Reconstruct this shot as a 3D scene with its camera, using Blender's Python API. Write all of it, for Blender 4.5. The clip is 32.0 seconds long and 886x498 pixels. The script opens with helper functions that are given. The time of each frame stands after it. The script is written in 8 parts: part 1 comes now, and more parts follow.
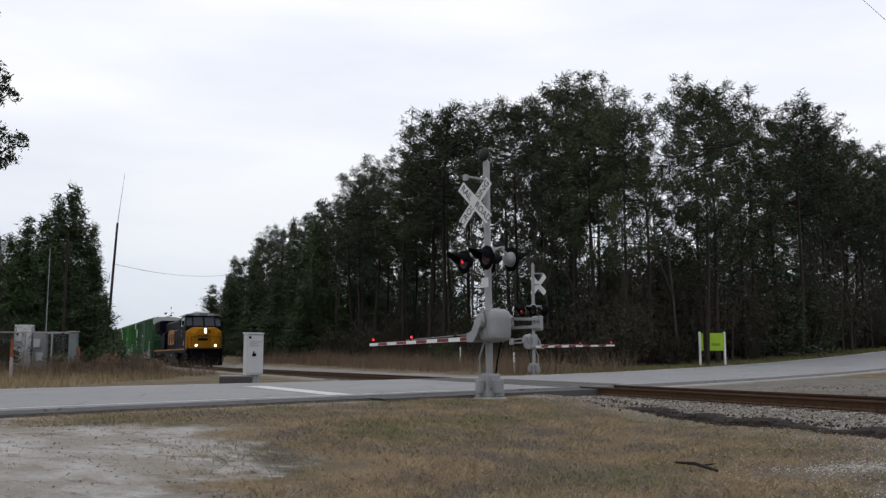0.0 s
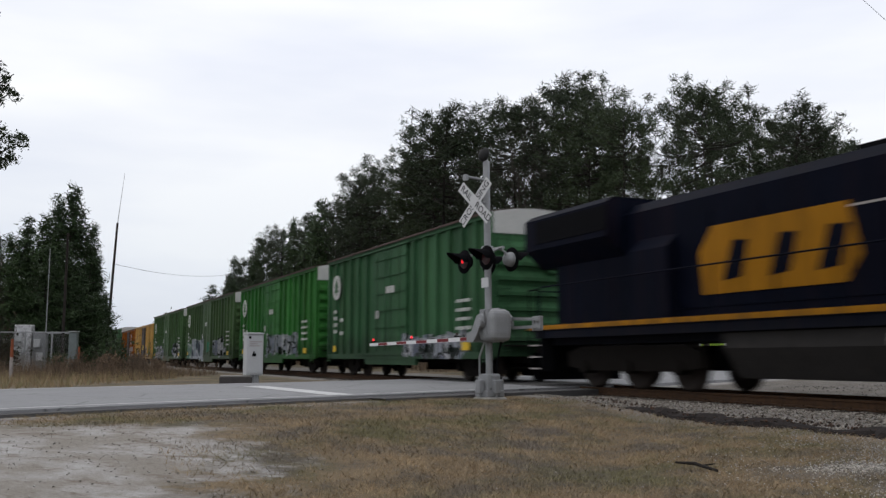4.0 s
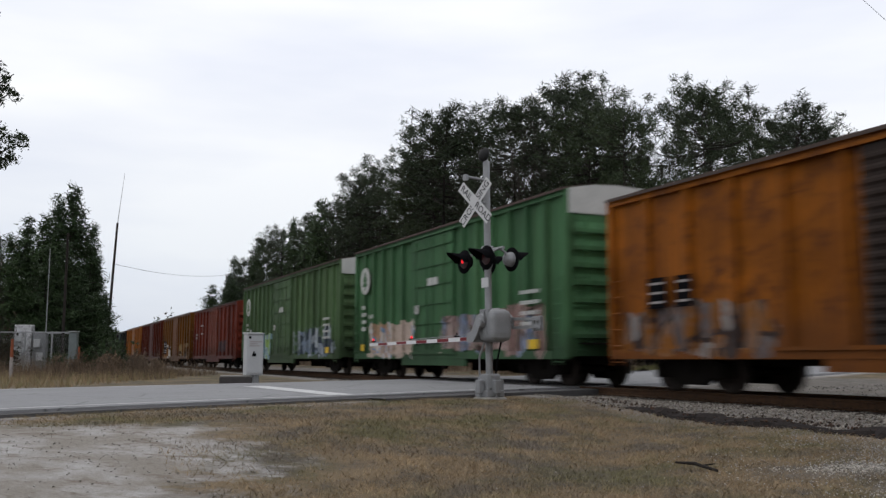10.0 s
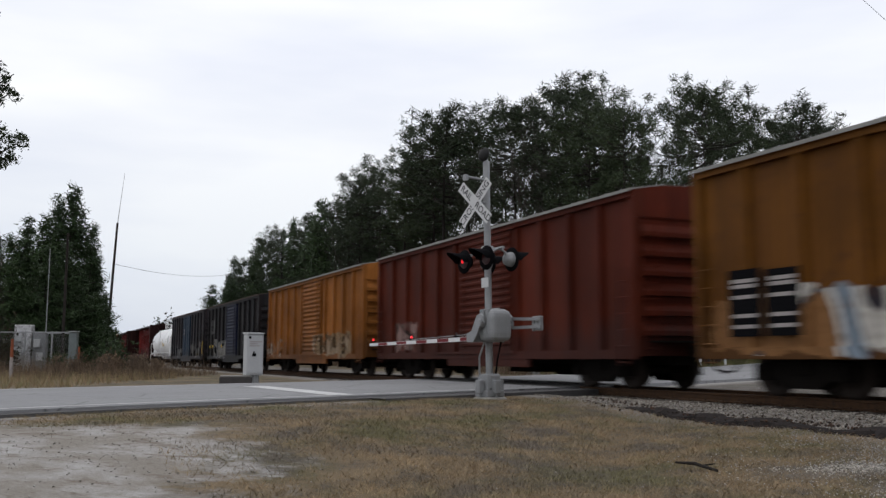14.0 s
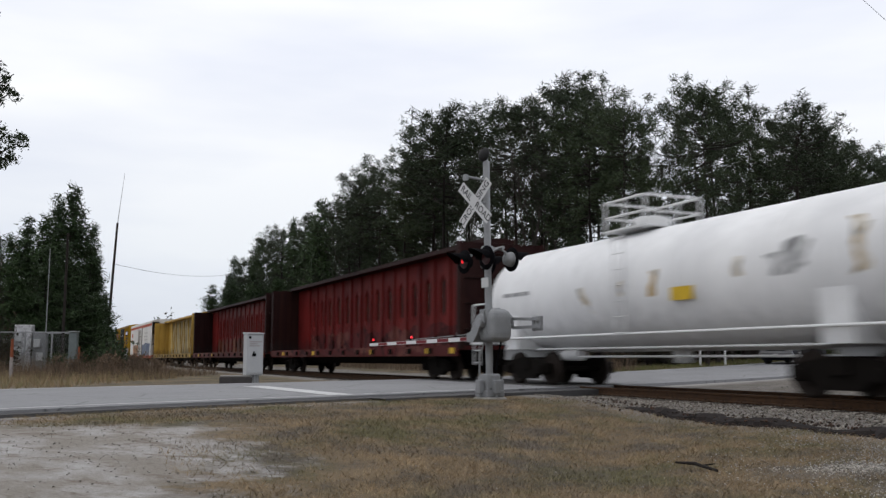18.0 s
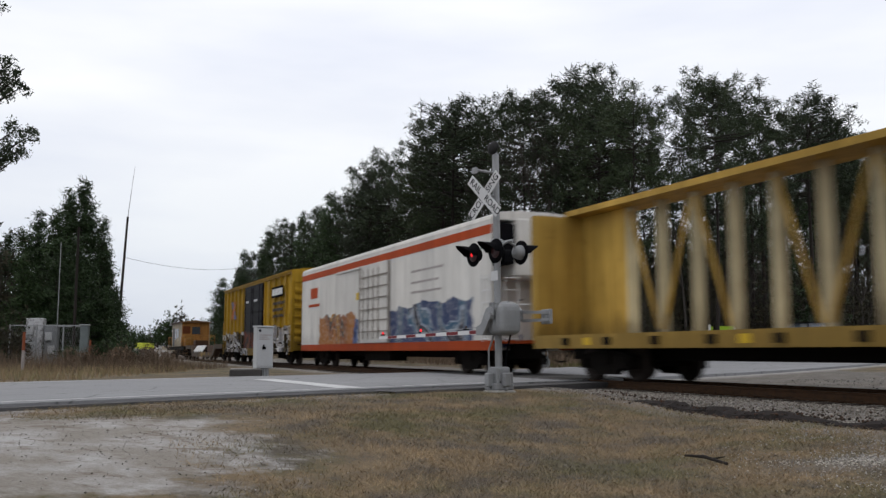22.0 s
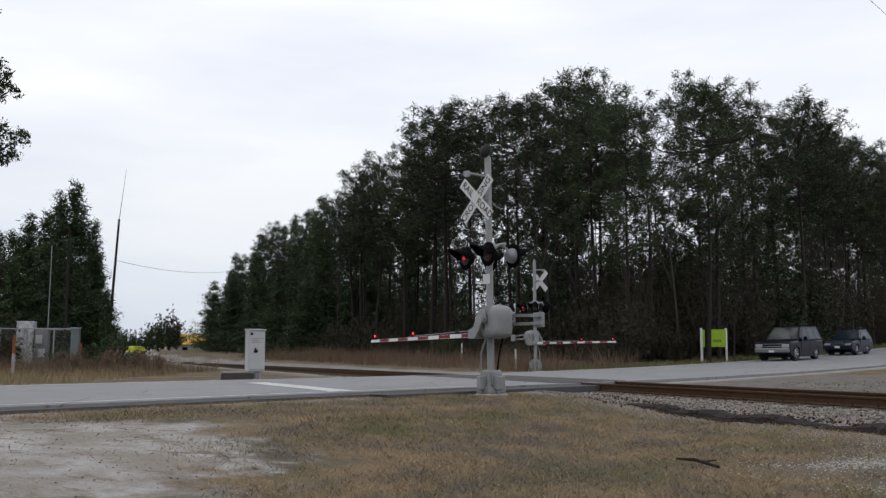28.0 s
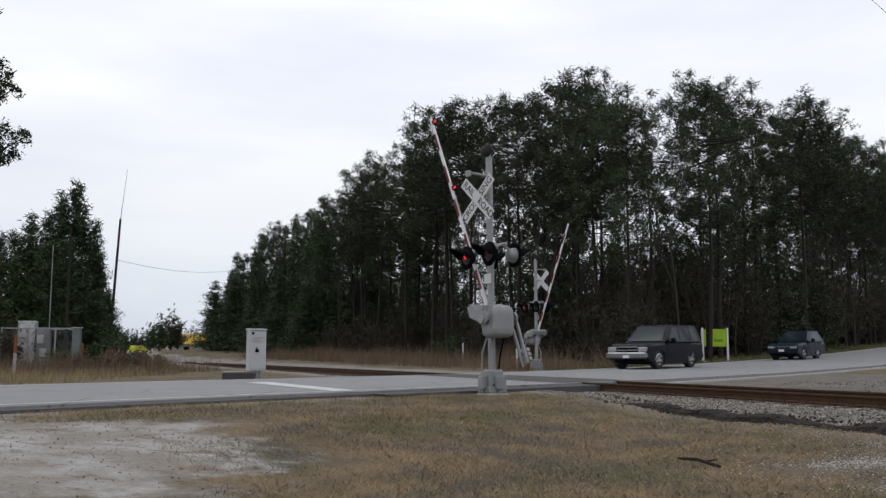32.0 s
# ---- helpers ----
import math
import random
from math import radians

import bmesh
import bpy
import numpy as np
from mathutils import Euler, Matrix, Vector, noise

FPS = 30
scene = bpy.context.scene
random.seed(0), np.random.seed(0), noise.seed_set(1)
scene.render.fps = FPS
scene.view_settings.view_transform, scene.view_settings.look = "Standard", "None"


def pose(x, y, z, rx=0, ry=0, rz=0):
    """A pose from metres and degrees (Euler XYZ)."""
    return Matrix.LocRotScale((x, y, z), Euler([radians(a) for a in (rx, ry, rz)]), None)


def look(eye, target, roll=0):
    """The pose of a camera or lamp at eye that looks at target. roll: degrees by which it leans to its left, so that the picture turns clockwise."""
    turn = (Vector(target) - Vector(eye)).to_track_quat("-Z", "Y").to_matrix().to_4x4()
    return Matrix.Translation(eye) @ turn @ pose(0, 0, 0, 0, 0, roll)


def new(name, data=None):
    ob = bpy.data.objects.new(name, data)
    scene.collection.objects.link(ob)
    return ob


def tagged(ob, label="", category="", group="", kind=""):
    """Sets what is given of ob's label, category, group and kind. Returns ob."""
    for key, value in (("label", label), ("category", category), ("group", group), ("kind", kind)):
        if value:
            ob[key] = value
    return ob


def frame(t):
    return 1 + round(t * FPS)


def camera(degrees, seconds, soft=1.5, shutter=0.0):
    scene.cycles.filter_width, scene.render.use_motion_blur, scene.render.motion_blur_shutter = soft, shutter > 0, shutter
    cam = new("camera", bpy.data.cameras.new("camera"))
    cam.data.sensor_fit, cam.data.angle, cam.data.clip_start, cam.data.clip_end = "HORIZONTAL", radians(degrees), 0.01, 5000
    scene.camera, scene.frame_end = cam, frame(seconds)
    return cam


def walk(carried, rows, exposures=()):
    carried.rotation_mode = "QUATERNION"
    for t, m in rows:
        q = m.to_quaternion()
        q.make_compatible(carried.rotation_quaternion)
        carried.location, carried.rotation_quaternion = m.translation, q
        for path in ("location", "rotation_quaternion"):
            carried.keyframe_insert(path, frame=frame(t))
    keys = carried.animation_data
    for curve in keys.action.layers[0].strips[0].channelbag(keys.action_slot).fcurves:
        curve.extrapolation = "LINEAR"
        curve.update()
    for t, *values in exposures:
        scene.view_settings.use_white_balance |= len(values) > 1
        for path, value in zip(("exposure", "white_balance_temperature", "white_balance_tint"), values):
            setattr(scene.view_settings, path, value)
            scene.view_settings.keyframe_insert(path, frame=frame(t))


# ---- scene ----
# ---- plan ----
# z = 0 is the top of the rails. The camera stands at the origin of x and y.
EYE = 0.70
TRACK_TURN = 24.64                                     # the way of the track, degrees left of +y
TD = Vector((-math.sin(radians(TRACK_TURN)), math.cos(radians(TRACK_TURN)), 0))   # up the track, away
TN = Vector((TD.y, -TD.x, 0))                          # across the track, away from the camera
TRACK = 13.67                                          # distance of the track's centre line
ROAD_TURN = 48.0
RR = Vector((math.cos(radians(ROAD_TURN)), math.sin(radians(ROAD_TURN)), 0))      # along the road, away
RQ = Vector((-RR.y, RR.x, 0))                          # across the road
ROAD_NEAR, ROAD_FAR = 13.0, 22.0

cam = camera(52.2, 32.0, soft=1.4, shutter=0.5)
SWAY = [(0, 0, 0), (21.5, 0, 0), (21.75, 7, -7), (22, 16.5, -12), (22.25, 7, -6), (22.5, -2.5, -2.5), (23, -8.5, -2), (23.5, 3.5, -6.3),
        (24, 2.3, -5.5), (24.5, 3.3, -5), (25, 2.3, -4.3), (25.5, 0.8, -3), (27.5, 1, -3.3), (28, 2.7, -6.3), (28.5, 4, -6),
        (29, 4, -6), (29.5, 4.2, -5), (30, 5.5, -6.5), (30.5, 5, -6.7), (31, 4, -7.3), (31.5, 5.3, -6.7), (32, 4.7, -7)]
walk(cam, [(t, pose(0, 0, EYE, 96.91 + 0.0358 * b, 0, 0.0358 * a)) for t, a, b in SWAY])

# ---- light: an overcast winter day ----
world = bpy.data.worlds.new("overcast_sky")
scene.world = world
world.use_nodes = True
wn, wl = world.node_tree.nodes, world.node_tree.links
wn.clear()
sky = wn.new("ShaderNodeTexSky")
sky.sky_type, sky.sun_disc, sky.sun_elevation, sky.sun_rotation = "NISHITA", False, radians(38), radians(200)
geo = wn.new("ShaderNodeTexCoord")
cloud = wn.new("ShaderNodeTexNoise")
cloud.inputs["Scale"].default_value, cloud.inputs["Detail"].default_value = 1.6, 5
squash = wn.new("ShaderNodeMapping")
squash.inputs["Scale"].default_value = (1, 1, 4.5)
wl.new(geo.outputs["Generated"], squash.inputs["Vector"])
wl.new(squash.outputs["Vector"], cloud.inputs["Vector"])
ramp = wn.new("ShaderNodeValToRGB")
ramp.color_ramp.elements[0].position, ramp.color_ramp.elements[0].color = 0.34, (0.755, 0.785, 0.885, 1)
ramp.color_ramp.elements[1].position, ramp.color_ramp.elements[1].color = 0.66, (1.0, 1.0, 1.0, 1)
wl.new(cloud.outputs["Fac"], ramp.inputs["Fac"])
blue = wn.new("ShaderNodeVectorMath")
blue.operation = "SCALE"
blue.inputs["Scale"].default_value = 0.10
wl.new(sky.outputs["Color"], blue.inputs[0])
mixw = wn.new("ShaderNodeMix")
mixw.data_type = "RGBA"
mixw.inputs["Factor"].default_value = 0.9
wl.new(blue.outputs[0], mixw.inputs["A"])
wl.new(ramp.outputs["Color"], mixw.inputs["B"])
haze = wn.new("ShaderNodeValToRGB")
haze.color_ramp.elements[0].position, haze.color_ramp.elements[0].color = 0.5, (0.672, 0.706, 0.765, 1)
haze.color_ramp.elements[1].position, haze.color_ramp.elements[1].color = 0.66, (1, 1, 1, 1)
upz = wn.new("ShaderNodeSeparateXYZ")
half = wn.new("ShaderNodeMath")
half.operation, half.inputs[1].default_value, half.inputs[2].default_value = "MULTIPLY_ADD", 0.5, 0.5
wl.new(geo.outputs["Generated"], upz.inputs[0])
wl.new(upz.outputs[2], half.inputs[0])
wl.new(half.outputs[0], haze.inputs["Fac"])
thick = wn.new("ShaderNodeMix")
thick.data_type, thick.blend_type = "RGBA", "MULTIPLY"
thick.inputs["Factor"].default_value = 1.0
wl.new(mixw.outputs["Result"], thick.inputs["A"])
wl.new(haze.outputs["Color"], thick.inputs["B"])
bg = wn.new("ShaderNodeBackground")
bg.inputs["Strength"].default_value = 1.15
wo = wn.new("ShaderNodeOutputWorld")
wl.new(thick.outputs["Result"], bg.inputs["Color"])
wl.new(bg.outputs[0], wo.inputs["Surface"])
sun = new("sun", bpy.data.lights.new("sun", "SUN"))
sun.data.energy, sun.data.angle, sun.data.color = 0.5, radians(30), (1.0, 0.96, 0.9)
sun.matrix_world = look((-30, 10, 60), (0, 0, 0))
scene.view_settings.exposure = 0.0

# ---- materials ----
def _tree(name):
    m = bpy.data.materials.new(name)
    m.use_nodes = True
    nt = m.node_tree
    return m, nt, nt.nodes, nt.links, nt.nodes["Principled BSDF"]


def _noise(nt, scale, detail=5, vec=None, rough=0.6):
    n = nt.nodes.new("ShaderNodeTexNoise")
    n.inputs["Scale"].default_value, n.inputs["Detail"].default_value, n.inputs["Roughness"].default_value = scale, detail, rough
    if vec is not None:
        nt.links.new(vec, n.inputs["Vector"])
    return n.outputs["Fac"]


def _coord(nt, stretch=(1, 1, 1), which="Object"):
    tc = nt.nodes.new("ShaderNodeTexCoord")
    mp = nt.nodes.new("ShaderNodeMapping")
    mp.inputs["Scale"].default_value = stretch
    nt.links.new(tc.outputs[which], mp.inputs["Vector"])
    return mp.outputs["Vector"]


def _ramp(nt, fac, stops, constant=False):
    r = nt.nodes.new("ShaderNodeValToRGB")
    if constant:
        r.color_ramp.interpolation = "CONSTANT"
    while len(r.color_ramp.elements) < len(stops):
        r.color_ramp.elements.new(0.5)
    for e, (p, c) in zip(r.color_ramp.elements, stops):
        e.position = p
        e.color = (*c, 1) if len(c) == 3 else c
    nt.links.new(fac, r.inputs["Fac"])
    return r.outputs["Color"]


def _mix(nt, fac, a, b, blend="MIX"):
    m = nt.nodes.new("ShaderNodeMix")
    m.data_type, m.blend_type = "RGBA", blend
    for key, v in (("Factor", fac), ("A", a), ("B", b)):
        if isinstance(v, (int, float)):
            m.inputs[key].default_value = v
        elif isinstance(v, tuple):
            m.inputs[key].default_value = (*v, 1)
        else:
            nt.links.new(v, m.inputs[key])
    return m.outputs["Result"]


def _math(nt, op, a, b=0.0):
    m = nt.nodes.new("ShaderNodeMath")
    m.operation = op
    for i, v in enumerate((a, b)):
        if isinstance(v, (int, float)):
            m.inputs[i].default_value = v
        else:
            nt.links.new(v, m.inputs[i])
    return m.outputs[0]


def _bump(nt, bsdf, height, strength=0.3, dist=0.02):
    b = nt.nodes.new("ShaderNodeBump")
    b.inputs["Strength"].default_value, b.inputs["Distance"].default_value = strength, dist
    nt.links.new(height, b.inputs["Height"])
    nt.links.new(b.outputs["Normal"], bsdf.inputs["Normal"])


def shade(c, k):
    return tuple(min(1.0, max(0.0, v * k)) for v in c)


def plain(name, col, rough=0.6, metal=0.0, var=0.25, scale=4.0, bump=0.15, dirt=None, dirt_amt=0.35, each=0.0):
    """A surface with grain and stains at two scales."""
    m, nt, n, l, b = _tree(name)
    vec = _coord(nt)
    fine, wide = _noise(nt, scale * 9, 4, vec), _noise(nt, scale, 5, vec)
    c = _ramp(nt, wide, [(0.25, shade(col, 1 - var)), (0.75, shade(col, 1 + var))])
    c = _mix(nt, 0.35, c, _ramp(nt, fine, [(0.3, shade(col, 1 - var)), (0.7, shade(col, 1 + var))]))
    if dirt:
        patch = _ramp(nt, _noise(nt, scale * 1.7, 8, vec, 0.7), [(1 - dirt_amt * 0.9 - 0.12, (0, 0, 0)), (1 - dirt_amt * 0.9 + 0.08, (1, 1, 1))])
        c = _mix(nt, patch, c, dirt)
    if each:
        oi = n.new("ShaderNodeObjectInfo")
        c = _mix(nt, 1.0, c, _ramp(nt, oi.outputs["Random"], [(0, (1 - each,) * 3), (1, (1, 1, 1))]), "MULTIPLY")
    l.new(c, b.inputs["Base Color"])
    b.inputs["Roughness"].default_value, b.inputs["Metallic"].default_value = rough, metal
    b.inputs["Specular IOR Level"].default_value = 0.25
    if bump:
        _bump(nt, b, fine, bump, 0.01)
    return m


def glow(name, col, strength):
    m, nt, n, l, b = _tree(name)
    b.inputs["Base Color"].default_value = (*col, 1)
    b.inputs["Emission Color"].default_value = (*col, 1)
    b.inputs["Emission Strength"].default_value = strength
    return m


def glass(name, col=(0.02, 0.025, 0.03)):
    m, nt, n, l, b = _tree(name)
    b.inputs["Base Color"].default_value = (*col, 1)
    b.inputs["Roughness"].default_value = 0.06
    b.inputs["Specular IOR Level"].default_value = 0.22
    return m


def car_paint(name, col, rust=0.3, fade=0.25, tags=(), rust_col=(0.05, 0.02, 0.011), rough=0.55, tone=0.8, grime=1.0):
    """Weathered railcar paint, in the car's own space. tags: painted patches (x0, x1, z0, z1, colours, size)."""
    m, nt, n, l, b = _tree(name)
    col = shade(col, tone)
    vec = _coord(nt)
    b.inputs["Specular IOR Level"].default_value = 0.07
    streak = _noise(nt, 1.0, 6, _coord(nt, (5.0, 5.0, 0.35)), 0.65)
    wide = _noise(nt, 0.55, 4, vec)
    c = _ramp(nt, wide, [(0.3, shade(col, 1 - fade)), (0.72, shade(col, 1 + fade * 0.6))])
    c = _mix(nt, _ramp(nt, streak, [(0.43, (0, 0, 0)), (0.68, (0.65 * grime,) * 3)]), c, shade(col, 0.4))
    spots = _noise(nt, 2.3, 9, vec, 0.72)
    c = _mix(nt, _ramp(nt, spots, [(0.80 - rust * 0.5, (0, 0, 0)), (0.95 - rust * 0.5, (0.9, 0.9, 0.9))]), c, rust_col)
    # panels that have faded unlike one another, grime thrown up from the track, rust run down from the roof's edge
    sx = n.new("ShaderNodeSeparateXYZ")
    l.new(vec, sx.inputs[0])
    cell = n.new("ShaderNodeTexWhiteNoise")
    cell.noise_dimensions = "1D"
    l.new(_math(nt, "FLOOR", _math(nt, "MULTIPLY", sx.outputs[0], 0.8)), cell.inputs["W"])
    c = _mix(nt, 1.0, c, _ramp(nt, cell.outputs["Value"], [(0, (1 - 0.2 * grime, 1 - 0.19 * grime, 1 - 0.16 * grime)), (1, (1 + 0.1 * grime,) * 3)]), "MULTIPLY")
    low = _math(nt, "ADD", sx.outputs[2], _math(nt, "MULTIPLY", streak, -2.4))
    c = _mix(nt, _ramp(nt, low, [(0.0, (0.7 * grime,) * 3), (0.5, (0, 0, 0))]), c, shade(tuple(0.5 * v + 0.02 for v in col), 0.55))
    run_down = _noise(nt, 1.0, 5, _coord(nt, (3.2, 3.2, 0.10)), 0.7)
    c = _mix(nt, _ramp(nt, run_down, [(0.48, (0, 0, 0)), (0.68, (grime * min(0.85, 0.2 + rust),) * 3)]), c, tuple(0.35 * v + 0.65 * w for v, w in zip(col, rust_col)))
    if tags:
        wob = n.new("ShaderNodeTexNoise")
        wob.inputs["Scale"].default_value = 1.4
        l.new(vec, wob.inputs["Vector"])
        wx = n.new("ShaderNodeSeparateXYZ")
        l.new(wob.outputs["Color"], wx.inputs[0])
        X = _math(nt, "ADD", sx.outputs[0], _math(nt, "MULTIPLY", _math(nt, "SUBTRACT", wx.outputs[0], 0.5), 1.0))
        Z = _math(nt, "ADD", sx.outputs[2], _math(nt, "MULTIPLY", _math(nt, "SUBTRACT", wx.outputs[1], 0.5), 0.8))
        for x0, x1, z0, z1, cols, size in tags:
            bold = size < 0
            size = abs(size)
            mask = _math(nt, "MULTIPLY", _math(nt, "GREATER_THAN", X, x0), _math(nt, "LESS_THAN", X, x1))
            mask = _math(nt, "MULTIPLY", mask, _math(nt, "MULTIPLY", _math(nt, "GREATER_THAN", Z, z0), _math(nt, "LESS_THAN", Z, z1)))
            mp = n.new("ShaderNodeMapping")
            mp.inputs["Location"].default_value = (x0, 0, z0)
            mp.inputs["Rotation"].default_value = (0, 0.5, 0)
            mp.inputs["Scale"].default_value = (1.9, 0.02, 0.7)
            l.new(_mix(nt, 0.55, vec, wob.outputs["Color"], "ADD"), mp.inputs["Vector"])
            cells = []
            for feature in ("F1", "DISTANCE_TO_EDGE"):
                vo = n.new("ShaderNodeTexVoronoi")
                vo.feature = feature
                vo.inputs["Scale"].default_value = size
                l.new(mp.outputs["Vector"], vo.inputs["Vector"])
                cells.append(vo)
            s2 = n.new("ShaderNodeSeparateColor")
            l.new(cells[0].outputs["Color"], s2.inputs[0])
            k = len(cols)
            tc = _ramp(nt, s2.outputs[0], [(i / k, shade(cc, 0.8)) for i, cc in enumerate(cols)], True)
            tc = _mix(nt, _ramp(nt, _noise(nt, 2.6, 3, vec), [(0.45, (0, 0, 0)), (0.6, (0.55, 0.55, 0.55))]), tc, shade(cols[0], 0.55))
            tc = _mix(nt, _ramp(nt, cells[1].outputs["Distance"], [(0.035, (1, 1, 1)), (0.06, (0, 0, 0))], True), tc, shade(cols[-1], 0.25))
            if bold:
                wv = n.new("ShaderNodeTexWave")
                wv.bands_direction = "DIAGONAL"
                for key, val in (("Scale", 0.16 * size), ("Distortion", 9.0), ("Detail", 2.0), ("Detail Scale", 1.5), ("Phase Offset", x0)):
                    wv.inputs[key].default_value = val
                wm = n.new("ShaderNodeMapping")
                wm.inputs["Scale"].default_value = (1.25, 0.0, 0.75)
                l.new(vec, wm.inputs["Vector"])
                l.new(wm.outputs["Vector"], wv.inputs["Vector"])
                tc = _ramp(nt, wv.outputs["Fac"], [(0, cols[0]), (0.42, cols[2]), (0.50, cols[1]), (0.80, cols[2]), (0.90, cols[3])], True)
            thin = _ramp(nt, _noise(nt, 6, 4, vec), [(0.25, (0.35, 0.35, 0.35)), (0.5, (0.95, 0.95, 0.95))])
            c = _mix(nt, _math(nt, "MULTIPLY", mask, thin), c, tc)
    l.new(c, b.inputs["Base Color"])
    b.inputs["Roughness"].default_value = rough
    _bump(nt, b, spots, 0.12, 0.02)
    return m


def leaf_mat(name, cols, rough=0.6):
    m, nt, n, l, b = _tree(name)
    g = n.new("ShaderNodeNewGeometry")
    oi = n.new("ShaderNodeObjectInfo")
    k = len(cols)
    c = _ramp(nt, g.outputs["Random Per Island"], [(i / max(1, k - 1), cc) for i, cc in enumerate(cols)])
    c = _mix(nt, 1.0, c, _ramp(nt, oi.outputs["Random"], [(0, (0.7, 0.7, 0.7)), (1, (1.15, 1.1, 1.0))]), "MULTIPLY")
    l.new(c, b.inputs["Base Color"])
    b.inputs["Roughness"].default_value = rough
    b.inputs["Specular IOR Level"].default_value = 0.25
    return m


GALV = plain("galvanised_steel", (0.27, 0.275, 0.28), 0.5, 0.35, 0.18, 3, 0.12, (0.22, 0.21, 0.2), 0.2)
ALUM = plain("cast_aluminium", (0.25, 0.255, 0.26), 0.48, 0.3, 0.15, 4, 0.1, (0.2, 0.19, 0.18), 0.25)
WHITE = plain("white_paint", (0.62, 0.62, 0.62), 0.5, 0, 0.1, 3, 0.05, (0.33, 0.3, 0.26), 0.2)
SIGNWHITE = plain("white_sign_sheeting", (0.55, 0.55, 0.55), 0.45, 0, 0.1, 6, 0.03, (0.3, 0.28, 0.25), 0.2)
BLACK = plain("black_paint", (0.006, 0.006, 0.007), 0.8, 0, 0.2, 5, 0.1)
BLACK.node_tree.nodes["Principled BSDF"].inputs["Specular IOR Level"].default_value = 0.02
RUBBER = plain("dark_rubber", (0.02, 0.02, 0.02), 0.8, 0, 0.2, 8, 0.2)
REDSTRIPE = plain("red_sheeting", (0.15, 0.010, 0.014), 0.45, 0, 0.15, 8, 0.03)
CONCRETE = plain("concrete", (0.30, 0.29, 0.27), 0.85, 0, 0.2, 5, 0.4, (0.16, 0.14, 0.12), 0.3)
REDLAMP = glow("lit_red_lens", (0.9, 0.02, 0.03), 0.9)
REDDIM = glow("red_lens", (0.02, 0.002, 0.003), 0.1)
WARMLAMP = glow("lit_headlight", (1.0, 0.82, 0.55), 12.0)
GLASS = glass("dark_window_glass")
RAIL = plain("rusty_rail_steel", (0.055, 0.028, 0.013), 0.9, 0.0, 0.35, 5, 0.3, (0.03, 0.018, 0.012), 0.45)
RAILTOP = plain("worn_rail_head", (0.035, 0.028, 0.025), 0.7, 0.1, 0.15, 4, 0.05)
TIEWOOD = plain("weathered_tie_timber", (0.055, 0.042, 0.034), 0.9, 0, 0.35, 5, 0.6, (0.10, 0.085, 0.07), 0.3, each=0.35)
TRUCKSTEEL = plain("grimy_truck_steel", (0.008, 0.0065, 0.0055), 0.9, 0.0, 0.3, 6, 0.3, (0.018, 0.011, 0.008), 0.3)
TRUCKSTEEL.node_tree.nodes["Principled BSDF"].inputs["Specular IOR Level"].default_value = 0.08
WHEELSTEEL = plain("wheel_steel", (0.02, 0.014, 0.011), 0.8, 0.1, 0.3, 6, 0.2)
BARK = plain("pine_bark", (0.031, 0.025, 0.022), 0.95, 0, 0.35, 3, 0.6, (0.045, 0.038, 0.033), 0.3, each=0.4)
GREYBARK = plain("grey_bark", (0.062, 0.054, 0.048), 0.95, 0, 0.3, 3, 0.5, (0.06, 0.05, 0.045), 0.35, each=0.3)
NEEDLES = leaf_mat("pine_needles", [(0.019, 0.032, 0.014), (0.026, 0.042, 0.018), (0.034, 0.052, 0.023), (0.044, 0.056, 0.027)])
OLIVE = leaf_mat("olive_brown_leaves", [(0.026, 0.029, 0.014), (0.040, 0.038, 0.021), (0.055, 0.043, 0.027), (0.034, 0.044, 0.019)])
YOUNGNEEDLES = leaf_mat("young_pine_needles", [(0.017, 0.034, 0.012), (0.026, 0.050, 0.017), (0.036, 0.064, 0.021)])
BRUSH = leaf_mat("undergrowth_leaves", [(0.016, 0.021, 0.010), (0.028, 0.027, 0.015), (0.042, 0.031, 0.019), (0.024, 0.034, 0.013)])
DRYGRASS = leaf_mat("dry_grass", [(0.25, 0.175, 0.105), (0.32, 0.235, 0.15), (0.22, 0.17, 0.095), (0.20, 0.19, 0.095), (0.36, 0.28, 0.19)], 0.95)
GREENGRASS = leaf_mat("winter_grass", [(0.07, 0.09, 0.03), (0.11, 0.12, 0.045), (0.14, 0.12, 0.06)], 0.9)
PALEREED = leaf_mat("bleached_dry_weeds", [(0.11, 0.075, 0.052), (0.17, 0.12, 0.085), (0.08, 0.058, 0.042), (0.22, 0.165, 0.12), (0.10, 0.08, 0.05)], 0.9)
STONE = leaf_mat("ballast_stone", [(0.07, 0.064, 0.06), (0.16, 0.15, 0.14), (0.30, 0.285, 0.27), (0.13, 0.11, 0.098), (0.4, 0.385, 0.37)], 0.9)

